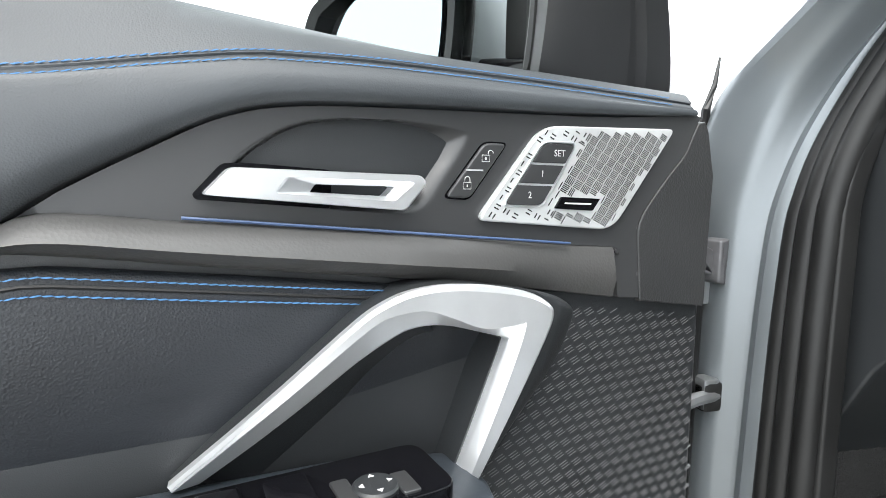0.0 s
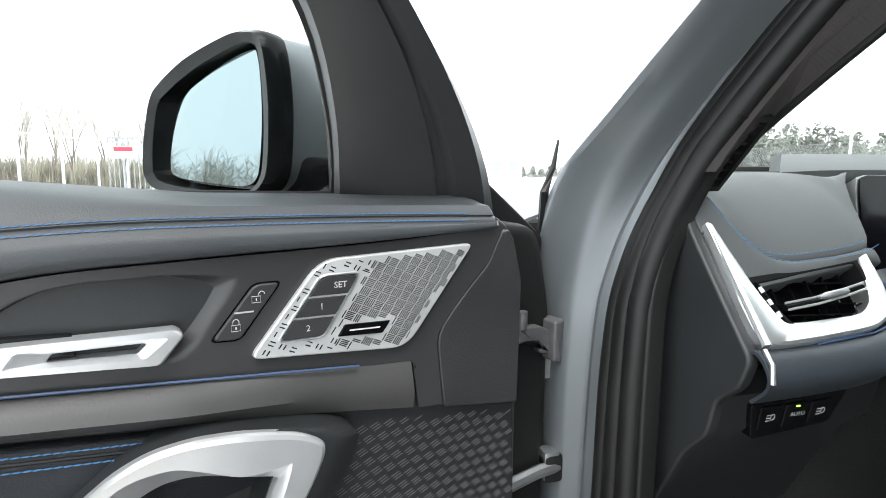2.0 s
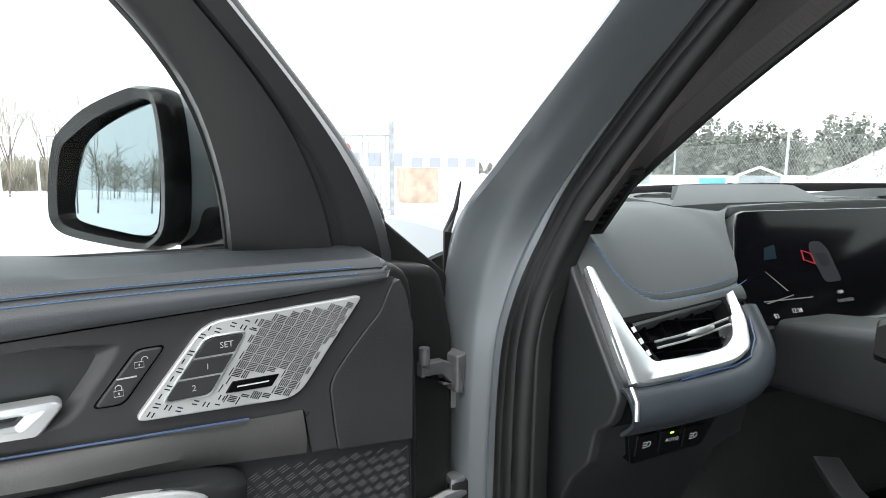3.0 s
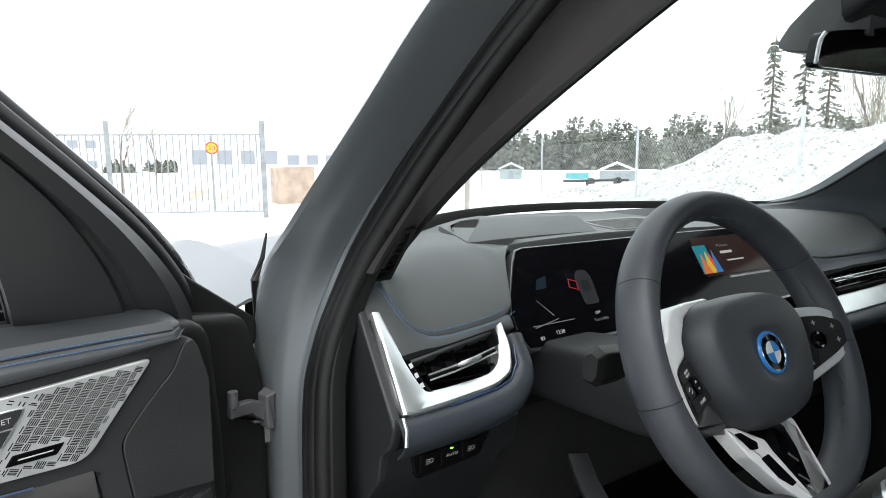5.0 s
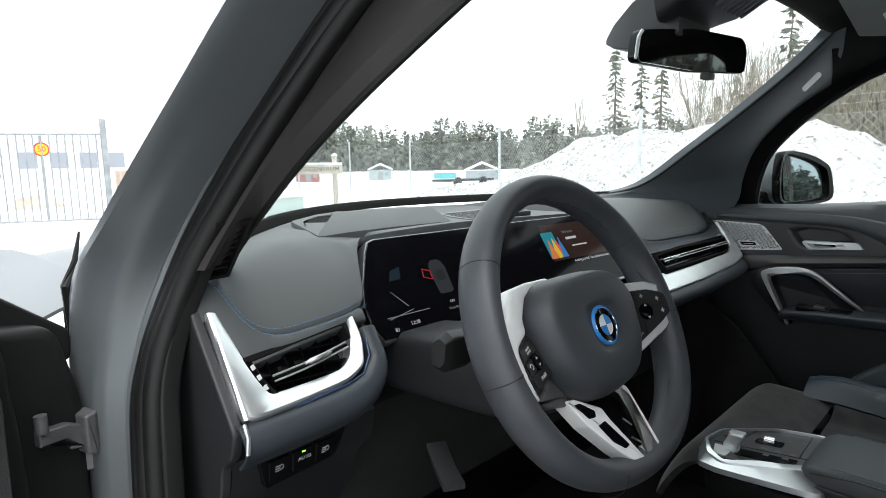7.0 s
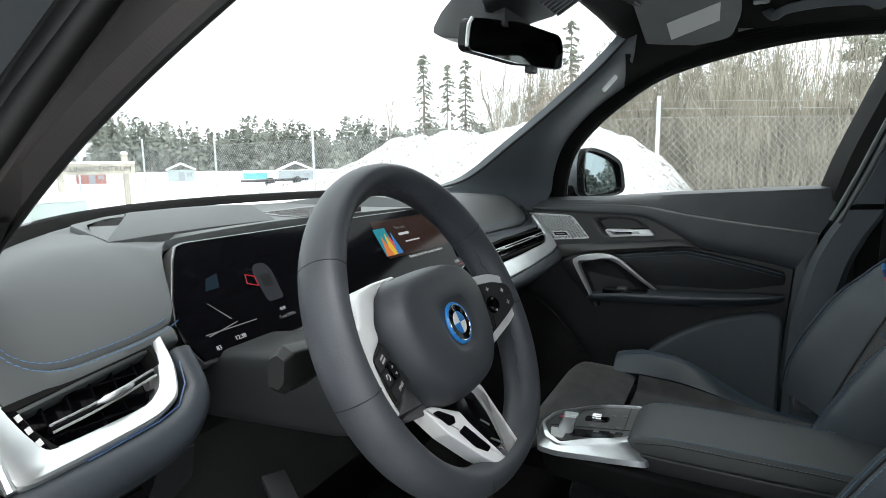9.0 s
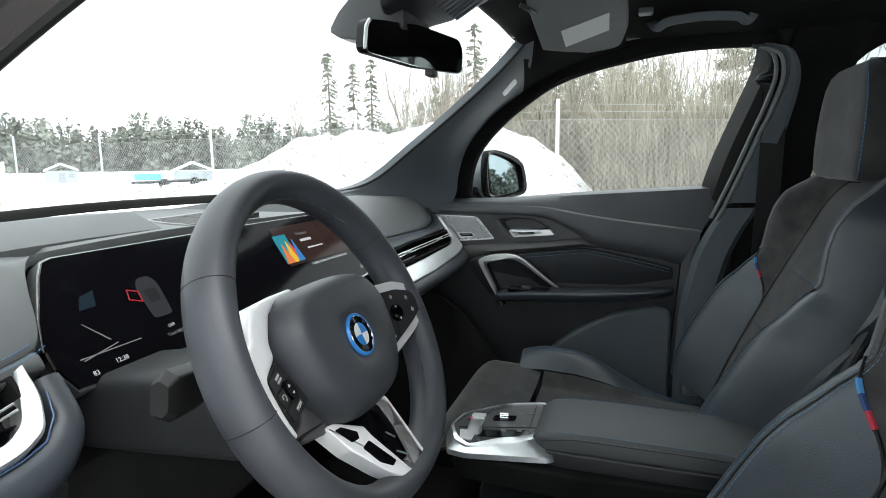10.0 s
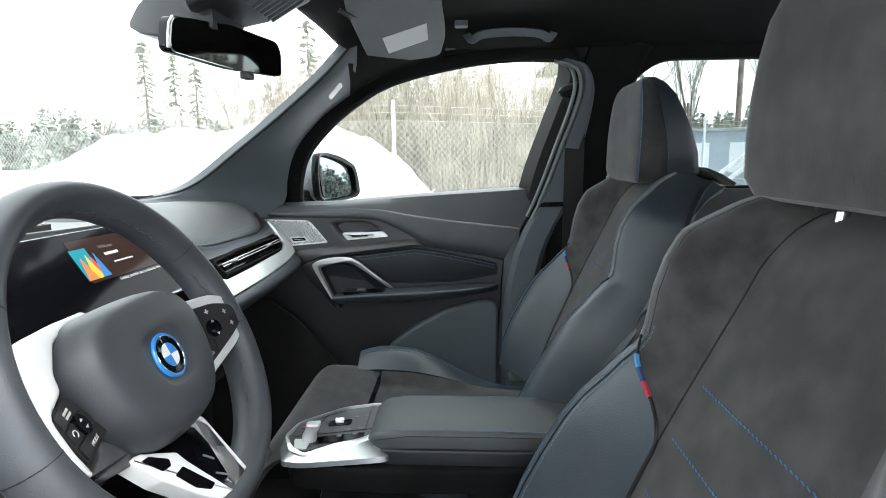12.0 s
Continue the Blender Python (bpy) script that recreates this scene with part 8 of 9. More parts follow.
# signs
speed = thing("road_sign", (2.05, 15.44, 0.0), "round yellow speed sign with red edge on a grey post", "road sign")
part("sign_post", tube([(2.05, 15.46, 0), (2.05, 15.46, 1.9)], 0.03, 8), GALV, speed)
toward = lambda x, y, z: Vector((2.05 + x, 15.43 - z, 1.60 + y))
part("sign_edge", lathe([(0.16, 0), (0.16, 0.012), (0.12, 0.012)], lambda x, y, z: toward(x, y, z), 28), material("sign_red", (0.55, 0.05, 0.03), 0.5), speed)
part("sign_face", lathe([(0.125, 0), (0.125, 0.016), (0.01, 0.016)], lambda x, y, z: toward(x, y, z), 28), material("sign_yellow", (0.85, 0.45, 0.02), 0.5), speed)
lettering("50", 0.17, toward(0, 0, 0.018), (1, 0, 0), (0, 0, 1), material("sign_ink", (0.5, 0.06, 0.03), 0.5), speed, depth=0.001)
wood = material("weathered_wood", (0.42, 0.39, 0.33), 0.85, grain=(0.03, 0.004), mottle=(0.2, 0.15))
board = thing("wooden_sign", (5.1, 9.0, 0.0), "weathered pale wooden sign board on two posts", "sign")
BR, BL = Vector((5.49, 8.77, 1.07)), Vector((4.35, 9.49, 1.07))
bx_ = (BR - BL).normalized()
bn = Vector((bx_.y, -bx_.x, 0))
def on_board(x, y, z):
    return BL + bx_ * x + Vector((0, 0, y)) + bn * z
part("board", plate([(-0.02, -0.085), (1.36, -0.085), (1.36, 0.095), (-0.02, 0.095)], -0.02, 0.012, on_board), wood, board)
part("snow_cap", sweep([on_board(-0.02, 0.10, -0.005), on_board(0.6, 0.108, -0.005), on_board(1.36, 0.10, -0.005)], disc(0.028, 8, 0.02), (0, 0, 1)), SNOW, board)
lettering("UTVECKLINGSCENTRUM", 0.118, on_board(0.645, 0.002, 0.016), bx_, (0, 0, 1), material("sign_letters", (0.06, 0.055, 0.05), 0.7), board, depth=0.003)
for x in (0.30, 1.22):
    part("sign_post", tube([on_board(x, -1.15, -0.06), on_board(x, 0.24, -0.06)], 0.05, 8), wood, board)
    part("snow_cap", lathe([(0.055, 0.0), (0.05, 0.03), (0.02, 0.05), (0.002, 0.052)], lambda a, b, c, x=x: on_board(x, 0.24, -0.06) + Vector((a, b, c)), 10), SNOW, board)
cab = thing("electric_cabinet", (3.3, 7.4, 0), "pale grey-green street cabinet with snow on top", "cabinet")
part("cabinet_body", block((2.95, 7.05, 0), (3.6, 7.5, 0.70), 0.02), material("cabinet_paint", (0.42, 0.50, 0.47), 0.6, mottle=(0.3, 0.05)), cab)
part("snow_cap", block((2.93, 7.03, 0.69), (3.62, 7.52, 0.80), 0.05), SNOW, cab)
warn = thing("warning_sign", (-4.0, 13.5, 0), "small white and red sign on the fence", "sign")
part("sign_face", block((-4.18, 13.49, 1.28), (-3.80, 13.51, 1.52), 0.004), material("sign_white", (0.75, 0.75, 0.74), 0.5), warn)
part("sign_band", block((-4.17, 13.483, 1.42), (-3.81, 13.49, 1.51), 0.002), material("warn_red", (0.6, 0.03, 0.05), 0.5), warn)
part("sign_post", tube([(-4.0, 13.53, 0), (-4.0, 13.53, 1.6)], 0.025, 8), GALV, warn)

# buildings and stored things far off
white_wall = material("white_facade", (0.72, 0.73, 0.74), 0.7, mottle=(4, 0.05))
dark_glass = material("window_dark", (0.26, 0.28, 0.31), 0.3)
def building(x, y, w, d, h, storeys, cols, label, mat=white_wall, name="building"):
    b = thing(name, (x, y, 0), label, name.replace("_", " "))
    part("wall", block((x - w / 2, y - d / 2, -0.1), (x + w / 2, y + d / 2, h), 0.02), mat, b)
    part("roof", block((x - w / 2 - 0.2, y - d / 2 - 0.2, h), (x + w / 2 + 0.2, y + d / 2 + 0.2, h + 0.25), 0.05), SNOW, b)
    for s in range(storeys):
        for c in range(cols):
            wx = x - w / 2 + w * (c + 0.5) / cols
            z0 = h * (s + 0.35) / storeys
            part("window", block((wx - w / cols * 0.3, y - d / 2 - 0.05, z0), (wx + w / cols * 0.3, y - d / 2 + 0.02, z0 + h / storeys * 0.38), 0.0), dark_glass, b)
    return b
building(-7.0, 92, 18, 8, 5.2, 2, 9, "white two-storey office building with dark windows")
building(12.5, 62, 9, 6, 3.6, 1, 4, "low white building with a snowy roof")
building(25, 80, 16, 8, 3.4, 1, 6, "long low white building")
def shed(x, y, w, h, mat, label, yaw=0.0):
    s = thing("shed", (x, y, 0), label, "shed")
    turn = Matrix.Rotation(yaw, 4, "Z")
    f = lambda a, b, c: Vector((x, y, 0)) + turn @ Vector((a, b, c))
    part("wall", block((-w / 2, -w * 0.35, -0.1), (w / 2, w * 0.35, h), 0.01, f), mat, s)
    part("roof", plate([(-w * 0.56, h - 0.05), (0, h + w * 0.22), (w * 0.56, h - 0.05), (w * 0.56, h + 0.08), (0, h + w * 0.22 + 0.14), (-w * 0.56, h + 0.08)], -w * 0.42, w * 0.42, lambda a, b, c: f(a, c, b)), SNOW, s)
    part("door", block((-w * 0.1, -w * 0.36, 0), (w * 0.12, -w * 0.34, h * 0.8), 0.0, f), dark_glass, s)
    part("window", block((w * 0.22, -w * 0.36, h * 0.4), (w * 0.4, -w * 0.34, h * 0.75), 0.0, f), dark_glass, s)
shed(27.3, 34.7, 1.7, 0.75, material("shed_green", (0.36, 0.42, 0.42), 0.7), "small grey-green shed with snowy roof", -0.7)
shed(29.5, 26.3, 2.2, 0.62, material("shed_grey", (0.30, 0.34, 0.36), 0.7), "small grey shed with snowy roof", -0.8)
shed(22.0, 36.5, 1.6, 0.7, material("shed_red", (0.32, 0.10, 0.08), 0.7), "small dark red shed", -0.5)
box_ = thing("crate", (31, 31, 0), "turquoise covered crate in the snow", "crate")
part("crate_body", block((29.8, 30.6, -0.1), (31.4, 31.4, 0.45), 0.03), material("turquoise", (0.10, 0.42, 0.46), 0.6), box_)
part("snow_cap", block((29.75, 30.55, 0.44), (31.45, 31.45, 0.58), 0.06), SNOW, box_)
trailer = thing("trailer", (20, 19.5, 0), "low dark trailer frame standing in the snow", "trailer")
part("trailer_bed", block((18.2, 18.6, 0.30), (21.6, 19.6, 0.40), 0.02), RUBBER, trailer)
for x, y in ((19.0, 18.7), (20.8, 18.7)):
    part("trailer_wheel", lathe([(0.24, 0), (0.26, 0.05), (0.26, 0.13), (0.2, 0.17), (0.02, 0.17)], lambda a, b, c, x=x, y=y: Vector((x + a, y - c, 0.24 + b)), 18), RUBBER, trailer)
pit = thing("container", (4.6, 17.2, 0), "brown box container by the gate", "container")
part("container_body", block((4.1, 16.7, -0.1), (5.2, 17.6, 1.10), 0.02), material("brown_box", (0.36, 0.28, 0.22), 0.7, mottle=(0.3, 0.12)), pit)
heapc = material("sand_pile", (0.42, 0.36, 0.30), 0.9, mottle=(0.4, 0.2))
pile = thing("gravel_pile", (3.0, 22.0, 0), "low gravel pile dusted with snow", "gravel")
part("gravel_cone", lathe([(0.6, -0.1), (0.5, 0.12), (0.3, 0.32), (0.05, 0.4)], lambda a, b, c: Vector((2.8 + a * 1.4, 21 + b, c)), 14), heapc, pile)
# yard cabin beside the steps
cabin = thing("site_cabin", (19.0, -9.0, 0), "pale blue-grey site cabin with a flat roof", "cabin")
cabin_paint = material("cabin_blue", (0.24, 0.30, 0.36), 0.6, mottle=(0.4, 0.06))
tf = Matrix.Translation((12.0, -5.9, 0)) @ Matrix.Rotation(radians(-25), 4, "Z")
OFF = 1.55
far_off = lambda p: Vector((-0.83, -0.25, 1.14)) + OFF * (Vector(p) - Vector((-0.83, -0.25, 1.14)))
cf = lambda a, b, c: far_off(tf @ Vector((a, b, c)))
part("wall", block((-0.2, -1.2, 0.1), (2.2, 0.84, 1.62), 0.02, cf), cabin_paint, cabin)
part("roof", block((-0.30, -1.30, 1.62), (2.30, 0.94, 1.68), 0.02, cf), GALV, cabin)
for k in (0.57, -0.22):
    part("window", block((-0.215, k - 0.2, 0.75), (-0.19, k + 0.2, 1.38), 0.0, cf), material("cabin_pane", (0.66, 0.70, 0.74), 0.3), cabin)
for k in range(7):
    part("wall_rib", block((-0.212, -0.50 + 0.22 * k, 0.15), (-0.19, -0.47 + 0.22 * k, 1.6), 0.0, cf), cabin_paint, cabin)
part("notice", block((-0.245, -1.08, 0.72), (-0.225, -0.86, 1.30), 0.0, cf), material("notice_yellow", (0.55, 0.38, 0.06), 0.6), cabin, "yellow panel on the dark end")
part("dark_end", block((-0.23, -1.2, 0.1), (-0.19, -0.54, 1.60), 0.0, cf), material("cabin_dark", (0.05, 0.075, 0.12), 0.5, mottle=(0.3, 0.1)), cabin)
steps_ = thing("stair_rail", (17.0, -8.0, 0), "galvanised stair rail with snow beside the cabin", "stairs")
for o in (0, 0.35):
    part("rail", tube([far_off((10.35 + o * 0.2, -4.75 - o, 0.55)), far_off((10.9 + o * 0.2, -6.3 - o, 1.55))], 0.07, 8), POST, steps_)
for k in range(4):
    part("step", block((10.5 + 0.06 * k, -5.3 - 0.28 * k, 0.2 + 0.2 * k), (11.2 + 0.06 * k, -5.05 - 0.28 * k, 0.24 + 0.2 * k), 0.005, lambda a, b, c: far_off((a, b, c))), GALV, steps_)
for dx in (0.0, 0.35):
    pole = thing("utility_pole", (26.5 + dx * 1.6, -12.6 - 0.8 * dx, 0), "grey wooden utility pole", "pole")
    part("pole", tube([(26.5 + dx * 1.6, -12.6 - 0.8 * dx, -0.1), (26.5 + dx * 1.6, -12.6 - 0.8 * dx, 10.5)], 0.11, 8), BARK, pole)


# ---- trees ----
def limb_mesh(segs, sides=5):
    """Tapered limbs from (start, end, r0, r1)."""
    verts, faces = [], []
    for p, q, r0, r1 in segs:
        t = (q - p)
        if t.length < 1e-5:
            continue
        t.normalize()
        s = t.cross(Vector((0.3, 0.5, 0.81))).normalized()
        u = t.cross(s)
        k = len(verts)
        for c, r in ((p, r0), (q, r1)):
            for i in range(sides):
                a = 2 * math.pi * i / sides
                verts.append(c + (s * math.cos(a) + u * math.sin(a)) * r)
        for i in range(sides):
            j = (i + 1) % sides
            faces.append((k + i, k + j, k + sides + j, k + sides + i))
    me = bpy.data.meshes.new("limbs")
    me.from_pydata(verts, [], faces)
    bm = bmesh.new()
    bm.from_mesh(me)
    bpy.data.meshes.remove(me)
    return bm


def leaf_mesh(cards):
    """Small needle sprays: (centre, axis, width, length)."""
    verts, faces = [], []
    for c, ax, w, l in cards:
        ax = ax.normalized()
        s = ax.cross(Vector((rng.uniform(-1, 1), rng.uniform(-1, 1), rng.uniform(-1, 1)))).normalized()
        k = len(verts)
        verts += [c - ax * l * 0.5, c + s * w * 0.5, c + ax * l * 0.5, c - s * w * 0.5]
        faces.append((k, k + 1, k + 2, k + 3))
    me = bpy.data.meshes.new("sprays")
    me.from_pydata(verts, [], faces)
    bm = bmesh.new()
    bm.from_mesh(me)
    bpy.data.meshes.remove(me)
    return bm


def spruce(x, y, h, name="spruce_tree", label="tall dark spruce with thin drooping branches", thin=1.0, full=1.0):
    tree = thing(name, (x, y, 0), label, "tree", "trees")
    segs = [(Vector((x, y, h * i / 8)), Vector((x + rng.uniform(-.05, .05), y, h * (i + 1) / 8)), 0.016 * h * (1 - i / 8) + 0.01, 0.016 * h * (1 - (i + 1) / 8) + 0.008) for i in range(8)]
    cards = []
    z = h * 0.12
    while z < h * 0.97:
        k = 1 - z / h
        reach = h * 0.20 * (0.15 + k**0.8) * rng.uniform(0.6, 1.15) * thin
        for b in range(int(5 * full) + rng.randint(0, 2)):
            if rng.random() < 0.18:
                continue
            a = rng.uniform(0, 6.28)
            r = reach * rng.uniform(0.5, 1.1)
            p = Vector((x, y, z))
            q = Vector((x + r * math.cos(a), y + r * math.sin(a), z - r * rng.uniform(0.15, 0.5)))
            segs.append((p, q, 0.012 + 0.002 * h * k, 0.004))
            for j in range(int(7 * full)):
                t = rng.uniform(0.25, 1.0)
                c = p.lerp(q, t) + Vector((rng.uniform(-.1, .1), rng.uniform(-.1, .1), rng.uniform(-0.16, 0.04))) * (0.4 + h * 0.04)
                cards.append((c, (q - p) + Vector((rng.uniform(-.5, .5), rng.uniform(-.5, .5), rng.uniform(-.8, .2))) * r, 0.05 * h * 0.22, 0.05 * h * rng.uniform(0.5, 0.9)))
        z += h * rng.uniform(0.022, 0.045)
    part("trunk", limb_mesh(segs), BARK, tree)
    part("crown", leaf_mesh(cards), NEEDLE, tree, smooth=False)


def bare_tree(x, y, h, label="leafless tree with fine bare twigs", mat=TWIG, spread=0.35, depth=4):
    tree = thing("bare_tree", (x, y, 0), label, "tree", "trees")
    segs, fine = [], []
    def grow(p, d, length, r, k):
        q = p + d * length
        (segs if k > depth - 2 else fine).append((p, q, r, r * 0.7))
        if k == 0:
            return
        for _ in range(3 if k > 1 else 2):
            e = (d + Vector((rng.uniform(-1, 1), rng.uniform(-1, 1), rng.uniform(-0.25, 0.7))) * spread * 1.4).normalized()
            grow(p.lerp(q, rng.uniform(0.45, 1.0)), e, length * rng.uniform(0.55, 0.8), r * 0.58, k - 1)
    grow(Vector((x, y, -0.1)), Vector((rng.uniform(-.06, .06), rng.uniform(-.06, .06), 1)).normalized(), h * 0.42, 0.010 * h, depth)
    part("trunk", limb_mesh(segs, 5), BARK, tree)
    part("twig_mass", limb_mesh(fine, 3), mat, tree, smooth=False)


def pine(x, y, h):
    tree = thing("pine_tree", (x, y, 0), "pine with a flat broken crown on a bare trunk", "tree", "trees")
    segs = [(Vector((x, y, -0.1)), Vector((x, y, h * 0.95)), 0.016 * h, 0.006 * h)]
    cards = []
    for k in range(26):
        z = h * rng.uniform(0.55, 1.0)
        a, r = rng.uniform(0, 6.28), h * 0.22 * rng.uniform(0.4, 1.0) * (1.3 - z / h)**0.5
        q = Vector((x + r * math.cos(a), y + r * math.sin(a), z + 0.04 * h * rng.uniform(-0.5, 1)))
        segs.append((Vector((x, y, z - 0.03 * h)), q, 0.006 * h, 0.002 * h))
        for _ in range(70):
            c = q + Vector((rng.gauss(0, 1), rng.gauss(0, 1), rng.gauss(0, 0.45))) * h * 0.045
            cards.append((c, Vector((rng.uniform(-1, 1), rng.uniform(-1, 1), rng.uniform(-.2, 1))), 0.014 * h, 0.035 * h))
    part("trunk", limb_mesh(segs), BARK, tree)
    part("crown", leaf_mesh(cards), NEEDLE, tree, smooth=False)


for x, y, h in ((38.5, 21.3, 9.6), (39.9, 20.0, 8.6), (41.0, 19.0, 9.2), (38.0, 10.0, 10.4)):
    spruce(x, y, h, thin=0.85, full=1.15)
for x, y, h in ((37.0, 23.6, 7.5), (36.3, 14.7, 8.2), (40.0, 16.0, 6.5), (37.5, 12.2, 6.2)):
    bare_tree(x, y, h, "tall thin leafless birch", depth=4, spread=0.22)
for x, y, h in ((28.8, -4.6, 5.9), (34, -9, 7.5)):
    pine(x, y, h)
for x, y, h in ((24, 2.2, 4.6), (25, 0.0, 5.0), (30, -1.5, 6.0), (33, -6.5, 6.6), (27.5, 4.5, 4.4), (34, -14, 3.6), (31, -13.6, 3.2)):
    spruce(x, y, h, thin=0.95, full=1.5)
for k in range(16):
    bare_tree((14.5 if k < 8 else 19.0) + rng.uniform(0, 6), -4.5 + k * 0.62 + rng.uniform(-.3, .3), rng.uniform(3.6, 5.6), "leafless grey-brown willow shrub", spread=0.30, depth=5)
for k in range(10):
    bare_tree(-12 + k * 1.5 + rng.uniform(-.5, .5), 25 + rng.uniform(-2, 4), rng.uniform(3.2, 4.6), "leafless birch beyond the fence", depth=5, spread=0.32)
for k in range(16):
    bare_tree(-38 + k * 1.6 + rng.uniform(-.5, .5), 6 + k * 1.2 + rng.uniform(-3, 3), rng.uniform(2.6, 4.4), "leafless tree at the edge of the yard", depth=4, spread=0.3)
# low leafless woods far behind the car
segs = []
for k in range(800):
    a = rng.uniform(2.75, 5.2)
    d = rng.uniform(70, 110)
    p0 = Vector((d * math.sin(a), d * math.cos(a), -0.1))
    h = rng.uniform(3.0, 6.5)
    segs.append((p0, p0 + Vector((rng.uniform(-.3, .3), 0, h)), 0.045, 0.015))
    for _ in range(44):
        z = rng.uniform(0.25, 0.95)
        b0 = p0 + Vector((0, 0, h * z))
        segs.append((b0, b0 + Vector((rng.gauss(0, 0.9), rng.gauss(0, 0.9), rng.uniform(0.4, 1.6))), 0.026, 0.010))
tagged(part("bare_woods", limb_mesh(segs, 3), TWIG, None, "low leafless woods across the road", kind="stuff", smooth=False), category="woods")
for k in range(16):
    bare_tree(3.0 + 0.75 * k + rng.uniform(-.4, .4), -19 - 1.5 * (k % 3) + rng.uniform(-.8, .8), rng.uniform(7.5, 11.0), "leafless tree of the woods behind the yard", depth=5, spread=0.26)
for x, y, h in ((24.0, -9.4, 7.5), (26.5, -10.6, 8.5), (23.0, -12.5, 7.0), (30.0, -16.0, 8.0), (18.5, -14.5, 6.5)):
    bare_tree(x, y, h, "tall leafless tree behind the cabin", depth=5, spread=0.24)
for k in range(9):
    bare_tree(4.5 + k * 1.1 + rng.uniform(-.5, .5), -15 - 1.2 * (k % 4) + rng.uniform(-.8, .8), rng.uniform(6.5, 9.5), "leafless tree behind the yard", depth=4, spread=0.3)
# brush of thin upright twigs behind the fence; none grows before the cabin
def cleared(p):
    return -0.60 < (p.y + 0.25) / (p.x + 0.83) < -0.315 and p.x < 24


segs = []
for k in range(2600):
    p = Vector((rng.uniform(18, 29), rng.uniform(-13, 8), 0))
    h = rng.uniform(2.0, 4.9) if p.y > -2.5 else rng.uniform(1.2, 2.4)
    if cleared(p):
        continue
    for _ in range(4):
        q = p + Vector((rng.gauss(0, 0.22), rng.gauss(0, 0.22), h / 4))
        segs.append((p, q, 0.009, 0.006))
        for _ in range(2):
            segs.append((q, q + Vector((rng.gauss(0, 0.3), rng.gauss(0, 0.3), rng.uniform(0.1, 0.6))), 0.005, 0.003))
        p = q
for k in range(9000):
    x, y = 12.2 + abs(rng.gauss(0, 3.0)), rng.uniform(-11, 5.0)
    if x - 11.2 < 0.4 * (y + 2.4) if y > -2.4 else x < 11.4 - 0.75 * (y + 2.4):
        x += 2.2
    if y > 0.5:
        x += 7.5
    h = rng.uniform(0.8, 2.4) + (rng.uniform(0, 2.2) if rng.random() < 0.3 else 0)
    if y < -3.5:
        h *= 0.6
    p = Vector((x, y, 0))
    if cleared(p):
        continue
    for _ in range(2):
        q = p + Vector((rng.gauss(0, 0.22), rng.gauss(0, 0.22), h * 0.5))
        segs.append((p, q, 0.0075, 0.004))
        p = q
tagged(part("brush", limb_mesh(segs, 3), BRUSH, None, "thicket of dry brown twigs behind the fence", kind="stuff", smooth=False), category="brush")
# low brown hedge behind the rail fence
segs = []
for k in range(3200):
    p = Vector((rng.uniform(-17, -6), rng.uniform(31, 35), 0))
    for _ in range(2):
        q = p + Vector((rng.gauss(0, 0.22), rng.gauss(0, 0.22), rng.uniform(0.4, 0.95)))
        segs.append((p, q, 0.014, 0.008))
        p = q
tagged(part("hedge", limb_mesh(segs, 3), BRUSH, None, "low brown leafless hedge behind the rail fence", kind="stuff", smooth=False), category="hedge")
for k in range(7):
    bare_tree(-15.0 + 1.15 * k + rng.uniform(-.3, .3), 38 + rng.uniform(-1.5, 1.5), rng.uniform(5.2, 6.2), "leafless birch behind the hedge", depth=5, spread=0.26)
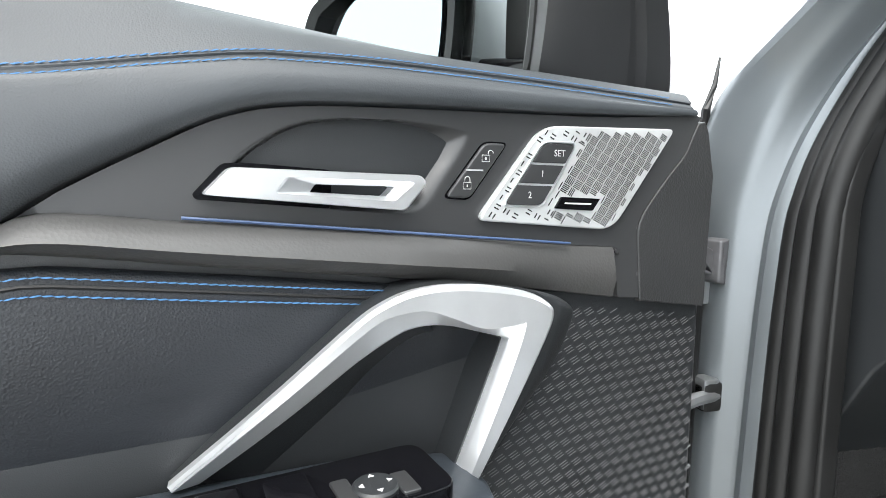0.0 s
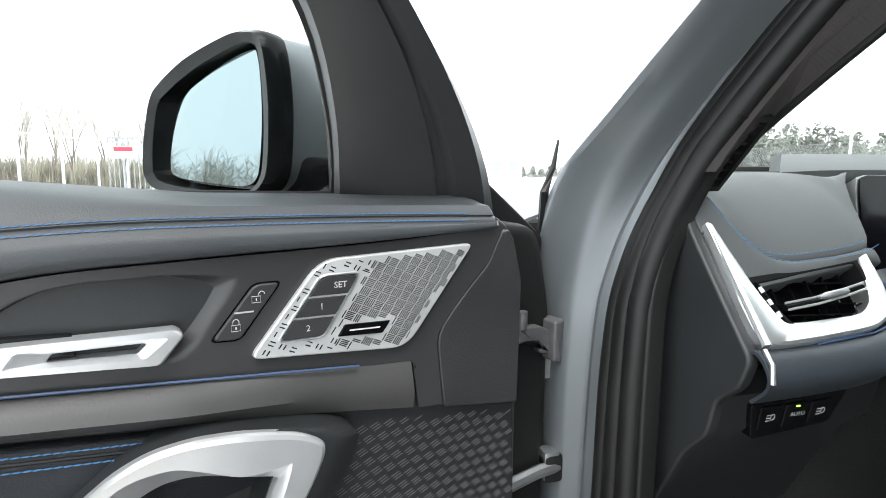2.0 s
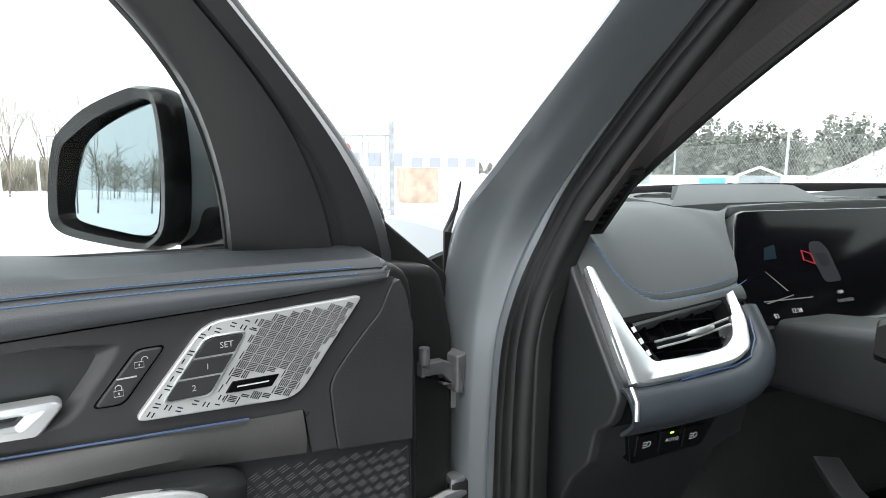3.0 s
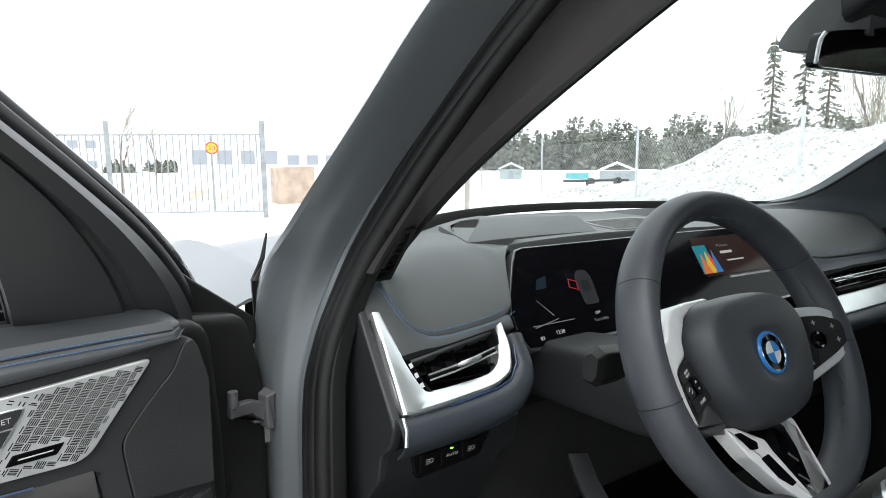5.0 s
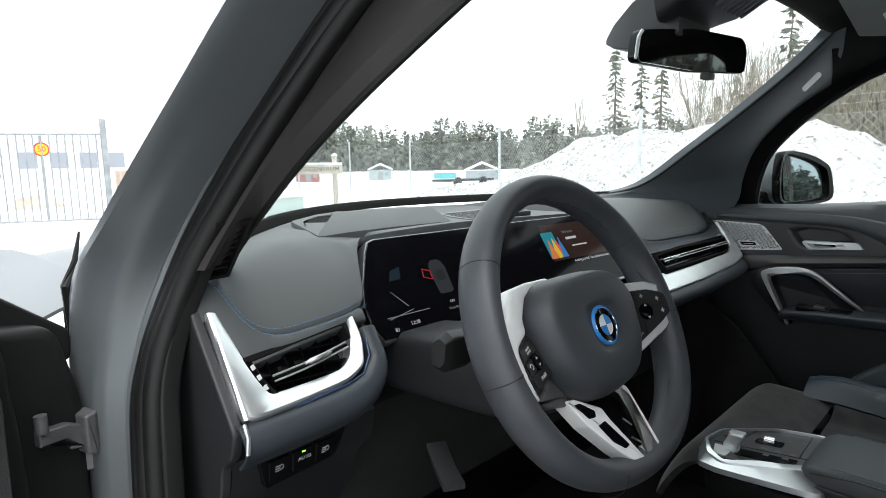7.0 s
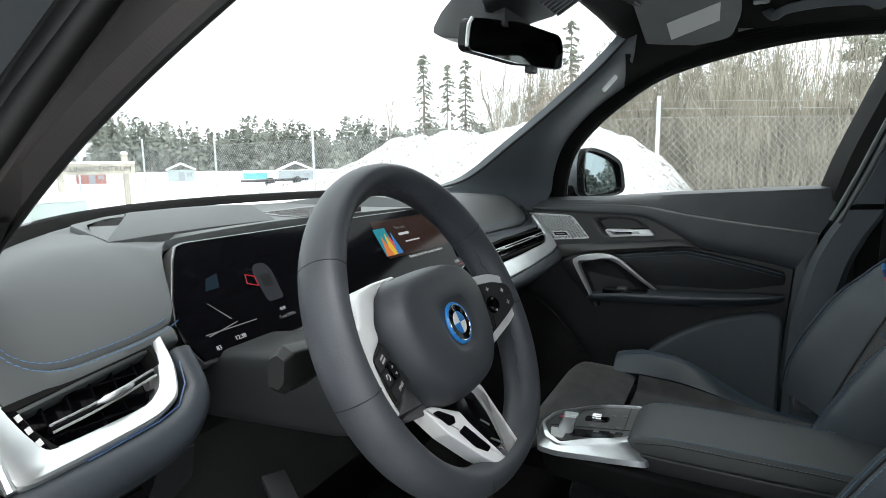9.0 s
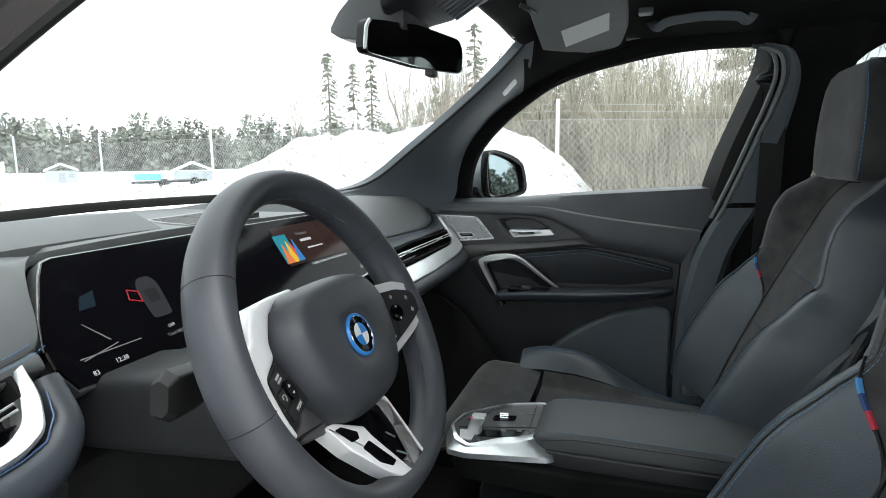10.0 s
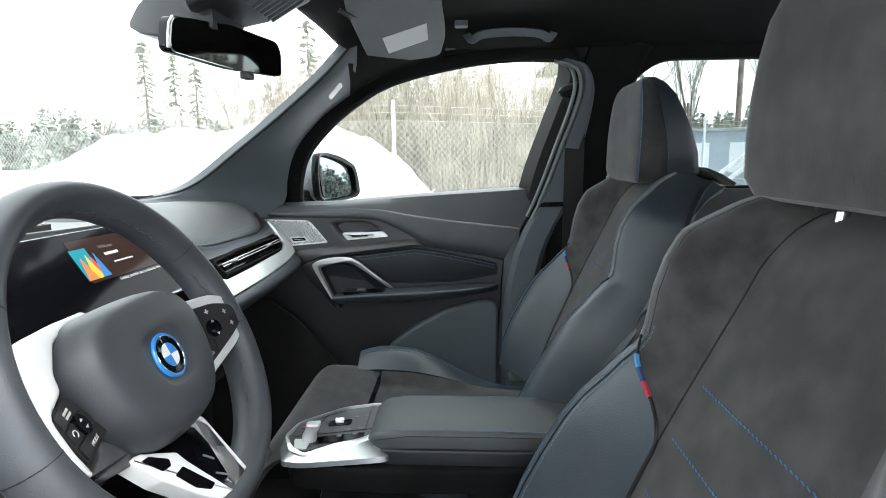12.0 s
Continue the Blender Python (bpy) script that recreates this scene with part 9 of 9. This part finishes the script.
# mixed woods behind the brush: thin bare crowns with some conifers among them
segs, cards = [], []
for k in range(420):
    x, y = rng.uniform(31, 46), rng.uniform(-15, 13)
    if (y + 0.25) / (x + 0.83) < -0.30:
        continue
    h = rng.uniform(5.0, 8.6) * (1.0 if y > -2 else 0.62) * (0.8 if y > 8 else 1.0)
    foot = Vector((x, y, -0.1))
    segs.append((foot, foot + Vector((rng.gauss(0, 0.2), rng.gauss(0, 0.2), h)), 0.05, 0.012))
    if k % 3:
        for _ in range(46):
            b0 = foot + Vector((0, 0, h * rng.uniform(0.12, 0.95)))
            segs.append((b0, b0 + Vector((rng.gauss(0, 0.45), rng.gauss(0, 0.45), rng.uniform(0.4, 1.5))), 0.016, 0.006))
    else:
        for _ in range(150):
            t = rng.uniform(0.05, 1.0)
            r = (1.05 - t) * h * 0.13
            cards.append((foot + Vector((rng.gauss(0, r), rng.gauss(0, r), h * 0.9 * t)), Vector((rng.uniform(-1, 1), rng.uniform(-1, 1), rng.uniform(-0.8, 0.2))), 0.12, 0.42))
tagged(part("mixed_woods", limb_mesh(segs, 3), TWIG, None, "grey-brown leafless woods behind the thicket", kind="stuff", smooth=False), category="woods")
tagged(part("young_conifers", leaf_mesh(cards), FARWOOD, None, "dull green conifers among the bare woods", kind="stuff", smooth=False), category="woods")
# far woods, many small trees joined
cards, segs = [], []
for k in range(2600):
    a = rng.uniform(-0.6, 2.75)
    d = rng.uniform(100, 160)
    if a < -0.12 or a < 0.56 and rng.random() < 0.75:
        continue
    x, y = d * math.sin(a), d * math.cos(a)
    h = (rng.uniform(4.8, 9.0) if a > 0.56 else rng.uniform(1.2, 2.6)) + (1.6 if a > 0.56 else 0.5) * noise.noise(Vector((a * 9, 0, 1)))
    segs.append((Vector((x, y, 0)), Vector((x, y, h)), 0.12, 0.03))
    for j in range(120):
        t = rng.uniform(0.0, 1.0) ** 1.25
        r = (1.1 - t) * h * 0.26
        c = Vector((x + rng.gauss(0, r * 0.7), y + rng.gauss(0, r * 0.7), h * t))
        cards.append((c, Vector((rng.uniform(-1, 1), rng.uniform(-1, 1), rng.uniform(-.4, 1))), 0.85 - 0.45 * t, 1.05 - 0.4 * t))
tagged(part("far_woods", leaf_mesh(cards), FARWOOD, None, "distant dark belt of mixed woods", kind="stuff", smooth=False), category="woods")
tagged(part("far_trunks", limb_mesh(segs, 3), BARK, None, "distant trunks of the woods", kind="stuff", smooth=False), category="woods")
